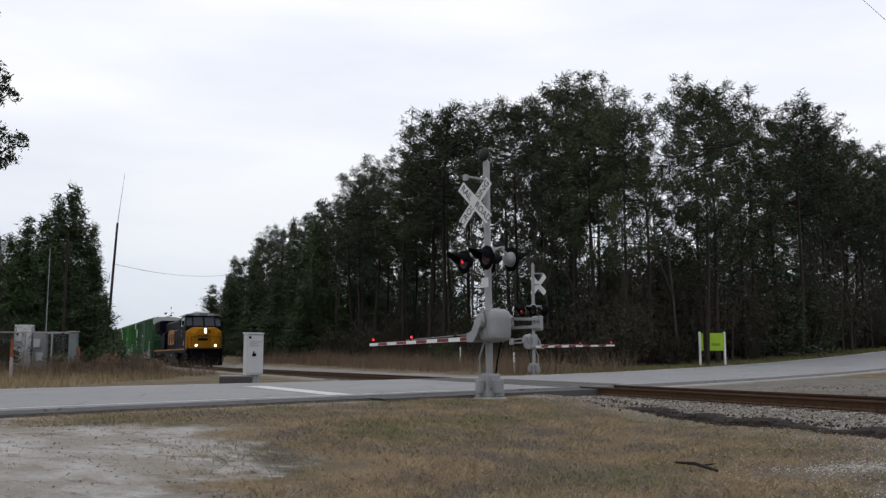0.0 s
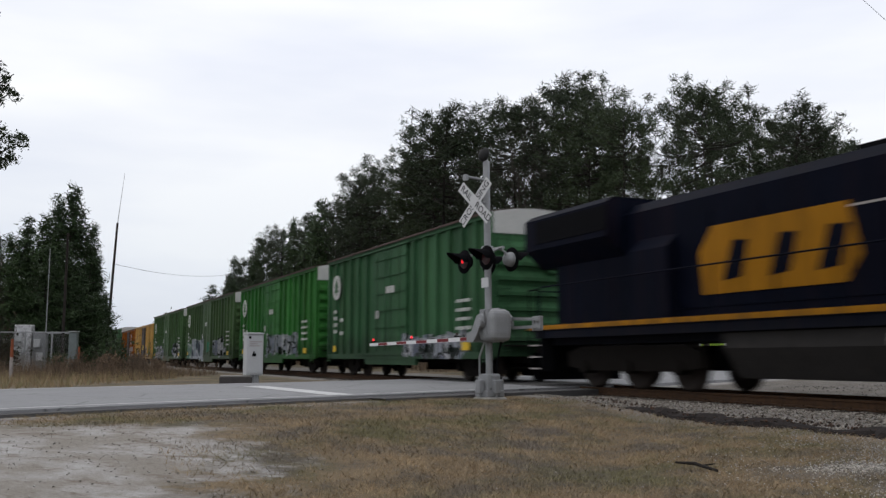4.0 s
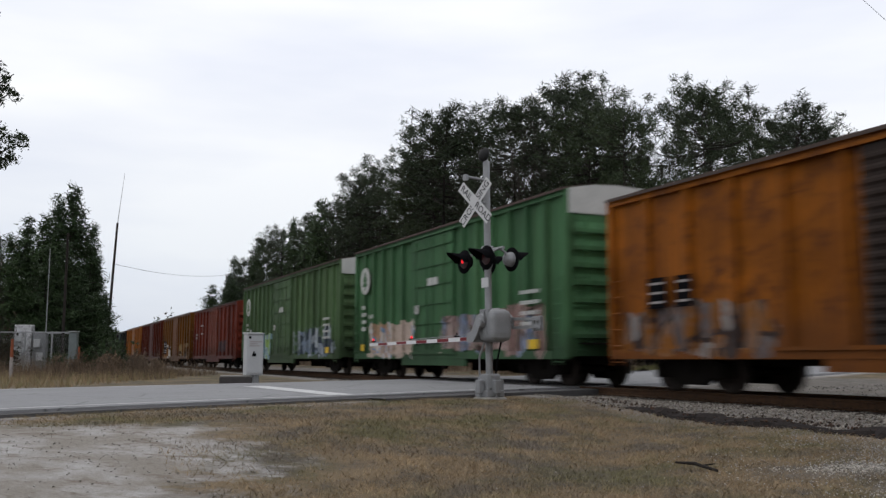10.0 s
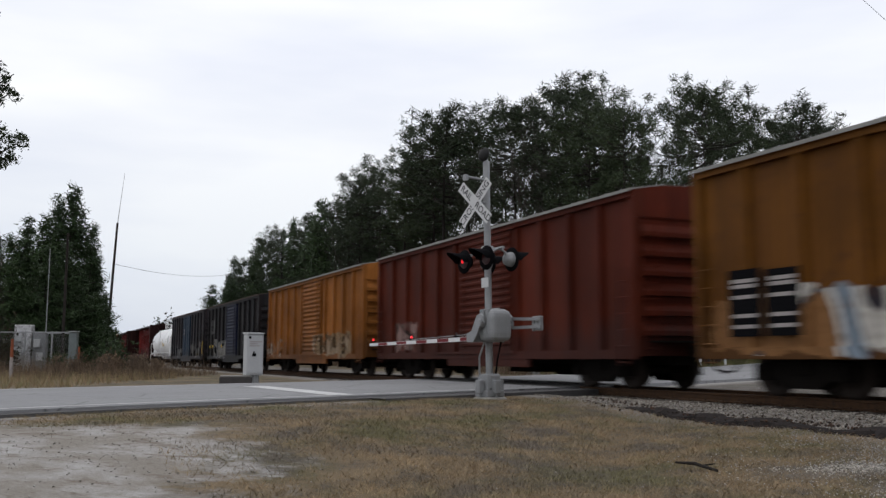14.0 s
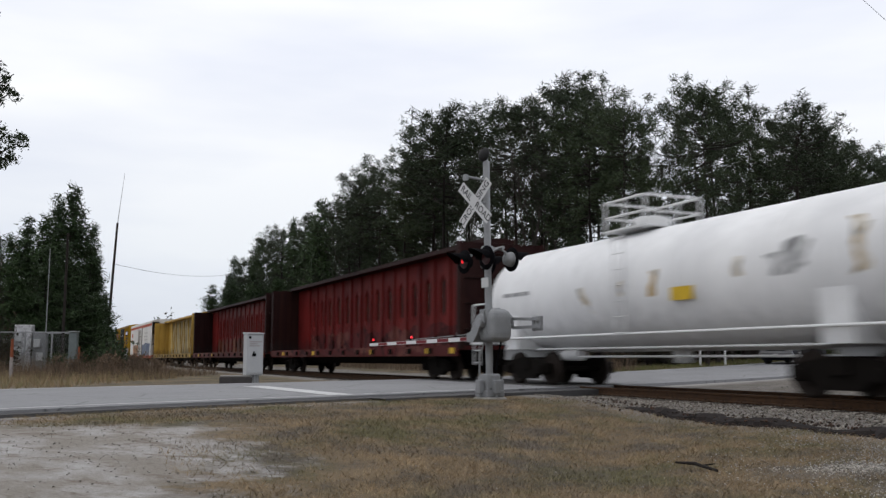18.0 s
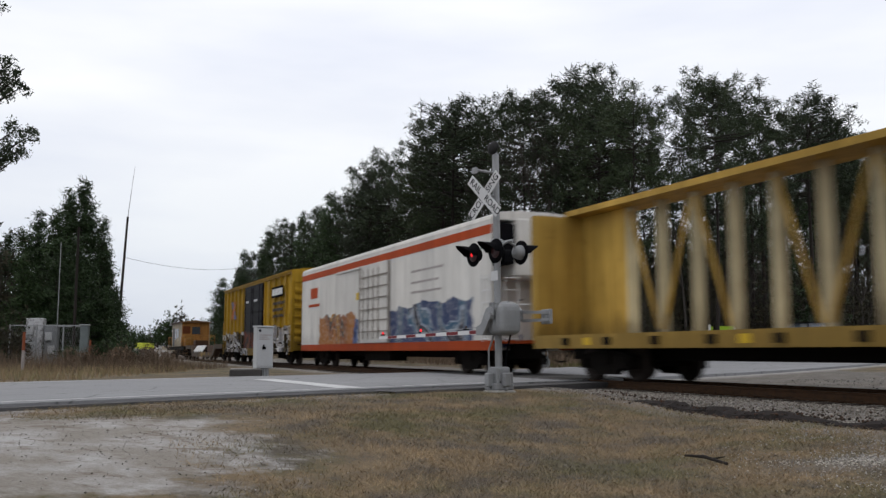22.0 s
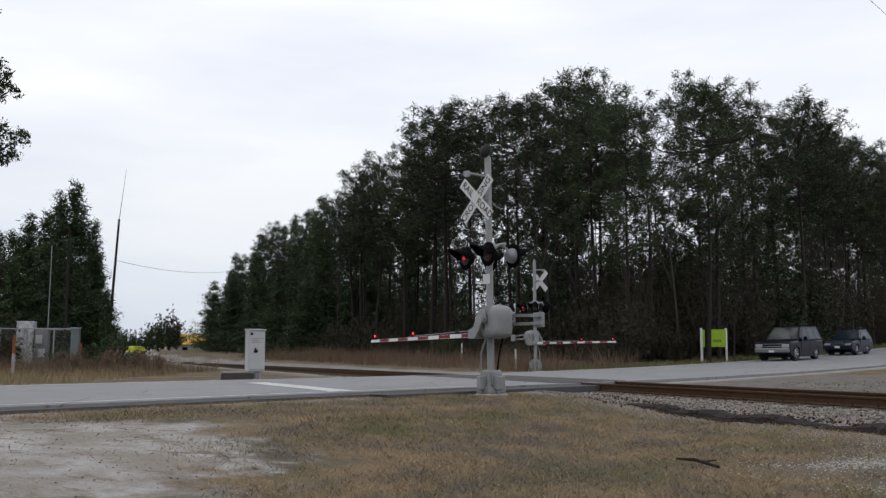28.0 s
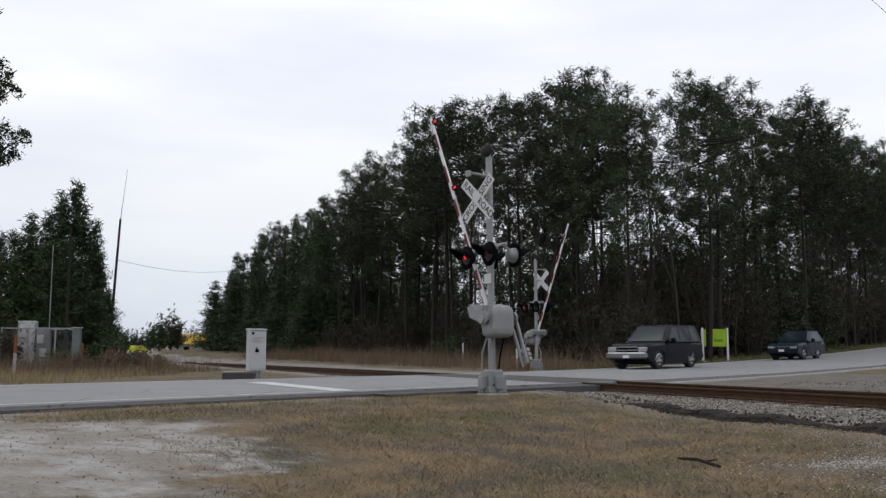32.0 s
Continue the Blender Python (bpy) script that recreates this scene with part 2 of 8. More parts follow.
# ---- mesh tools ----
class Mesh:
    """Collects boxes, rods, prisms and sheets into one mesh."""

    def __init__(self):
        self.v, self.f, self.s = [], [], []

    def add(self, verts, faces, smooth=False):
        k = len(self.v)
        self.v += [tuple(p) for p in verts]
        self.f += [tuple(i + k for i in f) for f in faces]
        self.s += [smooth] * len(faces)
        return self

    def box(self, x0, x1, y0, y1, z0, z1, m=None, c=0.0):
        """A box; c cuts its upright edges, the top edges and the bottom edges by that much."""
        if c:
            a = [(x0 + c, y0), (x1 - c, y0), (x1, y0 + c), (x1, y1 - c), (x1 - c, y1), (x0 + c, y1), (x0, y1 - c), (x0, y0 + c)]
            cx, cy = (x0 + x1) / 2, (y0 + y1) / 2
            kx, ky = 1 - c / max(1e-6, abs(x1 - x0) / 2), 1 - c / max(1e-6, abs(y1 - y0) / 2)
            rings = []
            for z, inset in ((z0, True), (z0 + c, False), (z1 - c, False), (z1, True)):
                rings.append([((cx + (x - cx) * kx, cy + (y - cy) * ky, z) if inset else (x, y, z)) for x, y in a])
            v = [p for r in rings for p in r]
            f = [(j * 8 + i, j * 8 + (i + 1) % 8, j * 8 + 8 + (i + 1) % 8, j * 8 + 8 + i) for j in range(3) for i in range(8)]
            f += [tuple(range(7, -1, -1)), tuple(range(24, 32))]
        else:
            v = [(x, y, z) for z in (z0, z1) for x, y in ((x0, y0), (x1, y0), (x1, y1), (x0, y1))]
            f = [(3, 2, 1, 0), (4, 5, 6, 7), (0, 1, 5, 4), (1, 2, 6, 5), (2, 3, 7, 6), (3, 0, 4, 7)]
        if m is not None:
            v = [m @ Vector(p) for p in v]
        return self.add(v, f)

    def rod(self, a, b, r0, r1=None, n=10, caps=True):
        a, b = Vector(a), Vector(b)
        r1 = r0 if r1 is None else r1
        w = (b - a).normalized()
        u = w.cross(Vector((0, 0, 1)) if abs(w.z) < 0.95 else Vector((1, 0, 0))).normalized()
        q = w.cross(u)
        ring = [(math.cos(2 * math.pi * i / n), math.sin(2 * math.pi * i / n)) for i in range(n)]
        lo, hi = [a + (u * c + q * s) * r0 for c, s in ring], [b + (u * c + q * s) * r1 for c, s in ring]
        self.add(lo + hi, [(i, (i + 1) % n, n + (i + 1) % n, n + i) for i in range(n)], True)
        if caps:
            self.add(lo, [tuple(range(n - 1, -1, -1))])
            self.add(hi, [tuple(range(n))])
        return self

    def pipe(self, pts, r, n=6):
        for a, b in zip(pts, pts[1:]):
            self.rod(a, b, r, r, n)
        return self

    def lathe(self, rows, at=(0, 0, 0), axis=(0, 0, 1), n=20):
        """A turned body: rows of (distance along the axis, radius)."""
        w = Vector(axis).normalized()
        u = w.cross(Vector((0, 0, 1)) if abs(w.z) < 0.95 else Vector((1, 0, 0))).normalized()
        q = w.cross(u)
        v, k = [], len(rows)
        for h, r in rows:
            v += [Vector(at) + w * h + (u * math.cos(2 * math.pi * i / n) + q * math.sin(2 * math.pi * i / n)) * r for i in range(n)]
        f = [(j * n + i, j * n + (i + 1) % n, j * n + n + (i + 1) % n, j * n + n + i) for j in range(k - 1) for i in range(n)]
        self.add(v, f, True)
        self.add(v[:n], [tuple(range(n - 1, -1, -1))])
        self.add(v[-n:], [tuple(range(n))])
        return self

    def prism(self, outline, lo, hi, axis="y"):
        """An outline of two coordinates drawn out from lo to hi along an axis (the other two in x, y, z order)."""
        def place(p, h):
            return (h, *p) if axis == "x" else (p[0], h, p[1]) if axis == "y" else (*p, h)
        n = len(outline)
        v = [place(p, lo) for p in outline] + [place(p, hi) for p in outline]
        f = [(i, (i + 1) % n, n + (i + 1) % n, n + i) for i in range(n)] + [tuple(range(n - 1, -1, -1)), tuple(range(n, 2 * n))]
        return self.add(v, f)

    def data(self, name):
        me = bpy.data.meshes.new(name)
        me.from_pydata(self.v, [], self.f)
        me.polygons.foreach_set("use_smooth", self.s)
        bm = bmesh.new()
        bm.from_mesh(me)
        bmesh.ops.recalc_face_normals(bm, faces=bm.faces)
        bm.to_mesh(me)
        bm.free()
        return me


def part(name, mesh, material, parent=None, label="", at=None):
    """Links a Mesh (or mesh data that is shared) as one object under its thing or part."""
    me = mesh.data(name) if isinstance(mesh, Mesh) else mesh
    if material is not None and not me.materials:
        me.materials.append(material)
    ob = new(name, me)
    if parent is not None:
        ob.parent = parent
    if at is not None:
        ob.matrix_basis = at if isinstance(at, Matrix) else Matrix.Translation(at)
    if label:
        tagged(ob, label)
    return ob


def thing(name, label, category, at=None, group="", kind=""):
    ob = new(name)
    ob.empty_display_size = 0.2
    if at is not None:
        ob.matrix_basis = at
    return tagged(ob, label, category, group, kind)


def soup(name, verts, faces, material, smooth=False):
    """Mesh data from arrays, quick for many small pieces."""
    me = bpy.data.meshes.new(name)
    verts, faces = np.asarray(verts, dtype=np.float32), np.asarray(faces, dtype=np.int32)
    me.vertices.add(len(verts))
    me.vertices.foreach_set("co", verts.ravel())
    k = faces.shape[1]
    me.loops.add(faces.size)
    me.loops.foreach_set("vertex_index", faces.ravel())
    me.polygons.add(len(faces))
    me.polygons.foreach_set("loop_start", np.arange(0, faces.size, k, dtype=np.int32))
    me.update(calc_edges=True)
    if smooth:
        me.polygons.foreach_set("use_smooth", [True] * len(faces))
    me.validate()
    me.materials.append(material)
    return me


def words(body, size, material, parent, m, name="lettering"):
    cu = bpy.data.curves.new(name, "FONT")
    cu.body, cu.size, cu.extrude, cu.align_x, cu.align_y = body, size, 0.002, "CENTER", "CENTER"
    cu.materials.append(material)
    ob = new(name, cu)
    ob.parent, ob.matrix_basis = parent, m
    return ob


def smooth(x, a, b):
    t = np.clip((x - a) / (b - a), 0, 1)
    return t * t * (3 - 2 * t)


def track_point(s, off=0.0, z=0.0):
    """A point s metres up the track from the foot of the camera's perpendicular, off metres beyond its centre line."""
    return TN * (TRACK + off) + TD * s + Vector((0, 0, z))


def road_point(r, q, z=0.0):
    return RR * r + RQ * q + Vector((0, 0, z))


def road_height(r):
    r = np.asarray(r, dtype=float)
    rise = np.where(r > 75, 0.00042 * 55 ** 2 + 0.0462 * (r - 75) * 0.6, 0.00042 * np.clip(r - 20, 0, 55) ** 2)
    return np.minimum(rise, 2.2) - 0.03 * smooth(-r, -12, 8)


def ground_height(x, y):
    x, y = np.asarray(x, dtype=float), np.asarray(y, dtype=float)
    n, s = TN.x * x + TN.y * y, TD.x * x + TD.y * y
    r, q = RR.x * x + RR.y * y, RQ.x * x + RQ.y * y
    base = road_height(r) - 0.09
    dq = ROAD_NEAR - q
    lawn = np.maximum(-0.09 - 0.62 * smooth(dq, 0.2, 11), -0.37 - 0.34 * smooth(10.5 - n, 0, 9)) - 0.25 * smooth(dq, 14, 30)
    z = np.where(q < ROAD_NEAR, np.minimum(base, lawn), base)
    far = smooth(n, TRACK + 2.5, TRACK + 6)
    z = z * (1 - far) + base * far
    wave = 0.03 * np.sin(x * 0.9 + 0.5 * np.sin(y * 0.7)) * np.cos(y * 0.8) + 0.012 * np.sin(x * 3.1 + y * 1.7) * np.sin(y * 2.3 - x)
    off_road = np.clip(np.maximum(ROAD_NEAR - q, q - ROAD_FAR) - 0.2, 0, 1)
    z = z + wave * off_road
    d = np.abs(n - TRACK)
    bed = (1 - smooth(d, 1.9, 3.3)) * np.where(off_road > 0, 1, 0)
    return z * (1 - bed) - 0.21 * bed

# ---- ground ----
def turf_colour(nt, vec, fine, mid, lift=1.0):
    """Dry winter turf: straw, olive and bare dull patches, for the soil and the blades on it; lift brightens it."""
    k = lambda *c: tuple(v * lift * g for v, g in zip(c, (0.86, 0.87, 0.83)))
    soil = _ramp(nt, fine, [(0.25, k(0.085, 0.064, 0.044)), (0.55, k(0.18, 0.134, 0.09)), (0.8, k(0.27, 0.21, 0.145))])
    straw = _ramp(nt, mid, [(0.3, k(0.105, 0.076, 0.048)), (0.7, k(0.25, 0.178, 0.108))])
    c = _mix(nt, 0.6, soil, straw)
    green = _ramp(nt, _noise(nt, 0.55, 7, vec, 0.7), [(0.46, (0, 0, 0)), (0.60, (0.85, 0.85, 0.85))])
    c = _mix(nt, green, c, _ramp(nt, fine, [(0.3, k(0.05, 0.05, 0.026)), (0.7, k(0.11, 0.102, 0.054))]))
    dull = _ramp(nt, _noise(nt, 0.85, 8, vec, 0.78), [(0.47, (0, 0, 0)), (0.60, (0.9, 0.9, 0.9))])
    return _mix(nt, dull, c, _ramp(nt, fine, [(0.3, k(0.06, 0.05, 0.042)), (0.7, k(0.13, 0.11, 0.094))]))


def turf_blade_material():
    m, nt, n, l, b = _tree("dry_turf_blades")
    vec = n.new("ShaderNodeTexCoord").outputs["Object"]
    g = n.new("ShaderNodeNewGeometry")
    # lift 1.8: light added into the blade colour, since upright blades render darker than soil
    c = turf_colour(nt, vec, _math(nt, "ADD", _math(nt, "MULTIPLY", g.outputs["Random Per Island"], 0.35), 0.42), _noise(nt, 1.6, 7, vec, 0.65), 1.8)
    l.new(c, b.inputs["Base Color"])
    b.inputs["Roughness"].default_value = 0.95
    b.inputs["Specular IOR Level"].default_value = 0.1
    return m


# spilled gravel: centre and half widths
SPILLS = ((4.25, 9.6, 1.1, 0.5), (4.3, 8.2, 0.7, 0.5))


def ground_material():
    m, nt, n, l, b = _tree("dry_winter_ground")
    tc = n.new("ShaderNodeTexCoord")
    vec = tc.outputs["Object"]
    fine, mid, wide = _noise(nt, 14, 8, vec, 0.75), _noise(nt, 1.6, 7, vec, 0.65), _noise(nt, 0.22, 5, vec)
    c = turf_colour(nt, vec, fine, mid)
    # the bare sandy pull-off beside the road
    sp = n.new("ShaderNodeMapping")
    sp.inputs["Location"].default_value = (0.45, -2.1, 0)
    sp.inputs["Rotation"].default_value = (0, 0, radians(-10))
    sp.inputs["Scale"].default_value = (0.22, 0.235, 0)
    l.new(vec, sp.inputs["Vector"])
    sc = n.new("ShaderNodeMapping")
    sc.inputs["Location"].default_value = (4.35, -9.3, 0)
    l.new(vec, sc.inputs["Vector"])
    ln = n.new("ShaderNodeVectorMath")
    ln.operation = "LENGTH"
    sq = n.new("ShaderNodeVectorMath")
    sq.operation = "MULTIPLY"
    sq.inputs[1].default_value = (0.36, 0.34, 0)
    l.new(sc.outputs["Vector"], sq.inputs[0])
    l.new(sq.outputs[0], ln.inputs[0])
    edge = _math(nt, "ADD", ln.outputs["Value"], _math(nt, "MULTIPLY", _math(nt, "SUBTRACT", mid, 0.5), 1.5))
    sand_mask = _ramp(nt, edge, [(0.72, (1, 1, 1)), (1.05, (0, 0, 0))])
    grit = _ramp(nt, _noise(nt, 40, 6, vec, 0.8), [(0.3, (0.27, 0.26, 0.252)), (0.6, (0.41, 0.398, 0.388)), (0.8, (0.5, 0.49, 0.48))])
    stain = _ramp(nt, _noise(nt, 0.9, 7, vec, 0.7), [(0.42, (0.62, 0.58, 0.52)), (0.62, (1.0, 1.0, 1.0))])
    sand = _mix(nt, 1.0, grit, stain, "MULTIPLY")
    litter = _ramp(nt, _noise(nt, 2.6, 9, _coord(nt, (0.7, 1.5, 1)), 0.75), [(0.53, (0, 0, 0)), (0.60, (0.8, 0.8, 0.8))])
    sand = _mix(nt, litter, sand, _ramp(nt, fine, [(0.3, (0.10, 0.08, 0.065)), (0.7, (0.21, 0.17, 0.135))]))
    c = _mix(nt, sand_mask, c, sand)
    # thin gravel spilled over the grass near the track
    for x0, y0, kx, ky in SPILLS:
        mp = n.new("ShaderNodeVectorMath")
        mp.operation = "SUBTRACT"
        mp.inputs[1].default_value = (x0, y0, 0)
        l.new(vec, mp.inputs[0])
        ms = n.new("ShaderNodeVectorMath")
        ms.operation = "MULTIPLY"
        ms.inputs[1].default_value = (1 / kx, 1 / ky, 0)
        l.new(mp.outputs[0], ms.inputs[0])
        ml = n.new("ShaderNodeVectorMath")
        ml.operation = "LENGTH"
        l.new(ms.outputs[0], ml.inputs[0])
        rim = _math(nt, "ADD", ml.outputs["Value"], _math(nt, "MULTIPLY", _math(nt, "SUBTRACT", mid, 0.5), 2.0))
        c = _mix(nt, _ramp(nt, rim, [(0.6, (0.5, 0.5, 0.5)), (1.1, (0, 0, 0))]), c, _ramp(nt, _noise(nt, 30, 6, vec, 0.8), [(0.3, (0.07, 0.06, 0.055)), (0.55, (0.16, 0.145, 0.135)), (0.75, (0.34, 0.33, 0.32))]))
    # gravel beside the track and along the road's edge
    sx = n.new("ShaderNodeVectorMath")
    sx.operation = "DOT_PRODUCT"
    sx.inputs[1].default_value = TN
    l.new(vec, sx.inputs[0])
    off = _math(nt, "ABSOLUTE", _math(nt, "SUBTRACT", sx.outputs["Value"], TRACK))
    off = _math(nt, "ADD", off, _math(nt, "MULTIPLY", _math(nt, "SUBTRACT", mid, 0.5), 2.6))
    stones = _ramp(nt, _noise(nt, 26, 5, vec, 0.8), [(0.3, (0.07, 0.062, 0.055)), (0.5, (0.20, 0.185, 0.17)), (0.7, (0.36, 0.34, 0.32))])
    c = _mix(nt, _ramp(nt, _math(nt, "MULTIPLY", off, 0.1), [(0.33, (1, 1, 1)), (0.43, (0, 0, 0))]), c, stones)
    # the wide gravel shoulder between the track and the road
    side_n = _math(nt, "ADD", sx.outputs["Value"], _math(nt, "MULTIPLY", _math(nt, "SUBTRACT", mid, 0.5), 3.0))
    beyond = _math(nt, "MULTIPLY", _math(nt, "GREATER_THAN", side_n, 15.0), _math(nt, "LESS_THAN", side_n, 27.0))
    sq3 = n.new("ShaderNodeVectorMath")
    sq3.operation = "DOT_PRODUCT"
    sq3.inputs[1].default_value = RQ
    l.new(vec, sq3.inputs[0])
    beyond = _math(nt, "MULTIPLY", beyond, _math(nt, "LESS_THAN", sq3.outputs["Value"], 16.0))
    c = _mix(nt, _math(nt, "MULTIPLY", beyond, 0.8), c, _mix(nt, _ramp(nt, mid, [(0.4, (0, 0, 0)), (0.6, (0.7, 0.7, 0.7))]), _mix(nt, 0.35, stones, (0.085, 0.08, 0.078)), (0.075, 0.068, 0.062)))
    sq2 = n.new("ShaderNodeVectorMath")
    sq2.operation = "DOT_PRODUCT"
    sq2.inputs[1].default_value = RQ
    l.new(vec, sq2.inputs[0])
    dr = _math(nt, "ABSOLUTE", _math(nt, "SUBTRACT", sq2.outputs["Value"], (ROAD_NEAR + ROAD_FAR) / 2))
    dr = _math(nt, "ADD", dr, _math(nt, "MULTIPLY", _math(nt, "SUBTRACT", mid, 0.5), 1.6))
    c = _mix(nt, _ramp(nt, _math(nt, "MULTIPLY", dr, 0.1), [(0.47, (0.9, 0.9, 0.9)), (0.54, (0, 0, 0))]), c, _mix(nt, 0.4, grit, stones))
    l.new(c, b.inputs["Base Color"])
    b.inputs["Roughness"].default_value = 0.95
    b.inputs["Specular IOR Level"].default_value = 0.2
    _bump(nt, b, _mix(nt, 0.5, fine, mid), 0.7, 0.06)
    return m


def spread(lo, hi, step, far, grow=1.35):
    a = list(np.arange(lo, hi + 1e-6, step))
    d, x, y = step, lo, hi
    while y < far or x > -far:
        d *= grow
        x, y = x - d, y + d
        a = [x] + a + [y]
    return np.array(a)


gx, gy = spread(-26, 34, 0.5, 3500), spread(1, 52, 0.5, 3500)
X, Y = np.meshgrid(gx, gy)
Z = ground_height(X, Y)
Z = np.where(np.hypot(X, Y) > 260, np.minimum(Z, 0.2), Z)
w, h = len(gx), len(gy)
idx = np.arange(w * h).reshape(h, w)
ground = new("ground", soup("ground", np.stack([X, Y, Z], -1).reshape(-1, 3),
             np.stack([idx[:-1, :-1], idx[:-1, 1:], idx[1:, 1:], idx[1:, :-1]], -1).reshape(-1, 4), ground_material(), True))
tagged(ground, "dry brown winter grass with a bare sandy patch", "ground", kind="structure")


# ---- road ----
def asphalt_material():
    m, nt, n, l, b = _tree("old_pale_asphalt")
    vec = _coord(nt)
    fine, wide = _noise(nt, 60, 5, vec, 0.8), _noise(nt, 0.35, 6, vec)
    c = _ramp(nt, fine, [(0.3, (0.15, 0.15, 0.156)), (0.7, (0.285, 0.285, 0.292))])
    c = _mix(nt, _ramp(nt, wide, [(0.4, (0, 0, 0)), (0.7, (0.6, 0.6, 0.6))]), c, (0.165, 0.165, 0.172))
    crack = n.new("ShaderNodeTexVoronoi")
    crack.feature = "DISTANCE_TO_EDGE"
    crack.inputs["Scale"].default_value = 0.45
    l.new(_mix(nt, 0.3, vec, _noise(nt, 2, 5, vec), "ADD"), crack.inputs["Vector"])
    c = _mix(nt, _ramp(nt, crack.outputs["Distance"], [(0.0, (0.8, 0.8, 0.8)), (0.012, (0, 0, 0))]), c, (0.05, 0.05, 0.05))
    l.new(c, b.inputs["Base Color"])
    b.inputs["Roughness"].default_value = 0.82
    _bump(nt, b, fine, 0.4, 0.01)
    return m


ASPHALT = asphalt_material()
LINE = plain("worn_white_line", (0.52, 0.52, 0.52), 0.7, 0, 0.15, 3, 0.2, (0.24, 0.24, 0.24), 0.42)


def strip(r0, r1, q0, q1, lift, step=1.0, skirt=0.0, fade=0.0):
    rs = np.arange(r0, r1 + 1e-6, step)
    qs = [q0, (q0 + q1) / 2, q1]
    m = Mesh()
    v = []
    for r in rs:
        z = float(road_height(r)) + lift
        ring = [(q0, z - skirt)] + [(q, z) for q in qs] + [(q1, z - skirt)] if skirt else [(q, z) for q in qs]
        v += [road_point(r, q, zz) for q, zz in ring]
    k = len(v) // len(rs)
    m.add(v, [(j * k + i, j * k + i + 1, j * k + k + i + 1, j * k + k + i) for j in range(len(rs) - 1) for i in range(k - 1)])
    return m


road = part("road", strip(-110, 190, ROAD_NEAR, ROAD_FAR, -0.006, 1.5, 0.16), ASPHALT)
tagged(road, "pale worn two-lane asphalt road over the crossing", "road", kind="structure")
for name, q, mt in (("edge_line", ROAD_NEAR + 0.42, LINE), ("edge_line", ROAD_FAR - 0.42, LINE)):
    for r0, r1 in ((-110, 16.5), (29.5, 190)):
        if name == "edge_line" and q < 15 and r0 > 0:
            continue
        tagged(part(name, strip(r0, r1, q - 0.06, q + 0.06, 0.001, 1.5), mt), "worn painted line on the road", "road marking", kind="structure")
APRON = plain("dark_patched_asphalt", (0.075, 0.073, 0.074), 0.9, 0, 0.3, 3, 0.4, (0.15, 0.14, 0.13), 0.3)
for r0, r1, wd in ((-60, 12.0, 0.30), (12.0, 20.6, 0.75)):
    tagged(part("road_shoulder", strip(r0, r1, ROAD_NEAR - wd, ROAD_NEAR - 0.002, -0.045, 1.0, 0.2), APRON), "dark patched asphalt edge beside the road", "asphalt edge", kind="structure")
stop = Mesh()
for a in np.arange(13.3, 18.9, 0.46):
    p = [road_point(11.5 + 0.38 * (qq - 13.1) + dr, qq, float(road_height(12)) + 0.0025) for dr, qq in ((0, a), (0.62, a), (0.62, a + 0.46), (0, a + 0.46))]
    stop.add(p, [(0, 1, 2, 3)])
tagged(part("stop_line", stop, LINE), "worn white stop line across the lane", "road marking", kind="structure")

# ---- track ----
S0, S1 = -150.0, 620.0
for name, off in (("rail", -0.755), ("rail", 0.755)):
    prof = [(-0.07, -0.178), (0.07, -0.178), (0.07, -0.165), (0.012, -0.14), (0.012, -0.045), (0.037, -0.035), (0.037, -0.006), (0.03, 0.0),
            (-0.03, 0.0), (-0.037, -0.006), (-0.037, -0.035), (-0.012, -0.045), (-0.012, -0.14), (-0.07, -0.165)]
    m = Mesh()
    stations = [S0, -40, 0, 40, 90, 200, S1]
    v = [track_point(s, off + a, z) for s in stations for a, z in prof]
    k = len(prof)
    m.add(v, [(j * k + i, j * k + (i + 1) % k, j * k + k + (i + 1) % k, j * k + k + i) for j in range(len(stations) - 1) for i in range(k)])
    ob = part(name, m, RAIL)
    tagged(ob, "rusty steel rail of the single track", "rail", "rails of the track", "structure")
    top = Mesh()
    top.add([track_point(s, off + a, 0.0015) for s in (S0, S1) for a in (-0.026, 0.026)], [(0, 1, 3, 2)])
    part("rail_head", top, RAILTOP, ob, "polished running surface")

tie_data = Mesh().box(-0.11, 0.11, -1.3, 1.3, -0.36, -0.176, None, 0.015).data("tie")
tie_data.materials.append(TIEWOOD)
bed = thing("sleeper_bed", "weathered timber ties under the rails", "railway ties", kind="structure")
ANG = math.degrees(math.atan2(TD.y, TD.x))
rng = random.Random(3)
for i in range(150):
    s = -8 + i * 0.52
    if 19.6 < s < 30.4:
        continue
    p = track_point(s, rng.uniform(-0.05, 0.05), rng.uniform(-0.012, 0.004))
    part("tie", tie_data, None, bed, "", pose(p.x, p.y, p.z, 0, 0, ANG + rng.uniform(-1.2, 1.2)))
far_ties = Mesh()
for i in range(260):
    p = track_point(70 + i * 0.52)
    far_ties.box(-0.11, 0.11, -1.3, 1.3, -0.36, -0.18, pose(p.x, p.y, p.z, 0, 0, ANG))
tagged(part("far_ties", far_ties, TIEWOOD, bed), kind="stuff")
plate_data = Mesh().box(-0.09, 0.09, -0.17, 0.17, -0.178, -0.160).rod((0.05, 0.1, -0.17), (0.05, 0.1, -0.135), 0.015, 0.02, 6).rod((-0.05, -0.1, -0.17), (-0.05, -0.1, -0.135), 0.015, 0.02, 6).data("tie_plate")
plate_data.materials.append(RAIL)
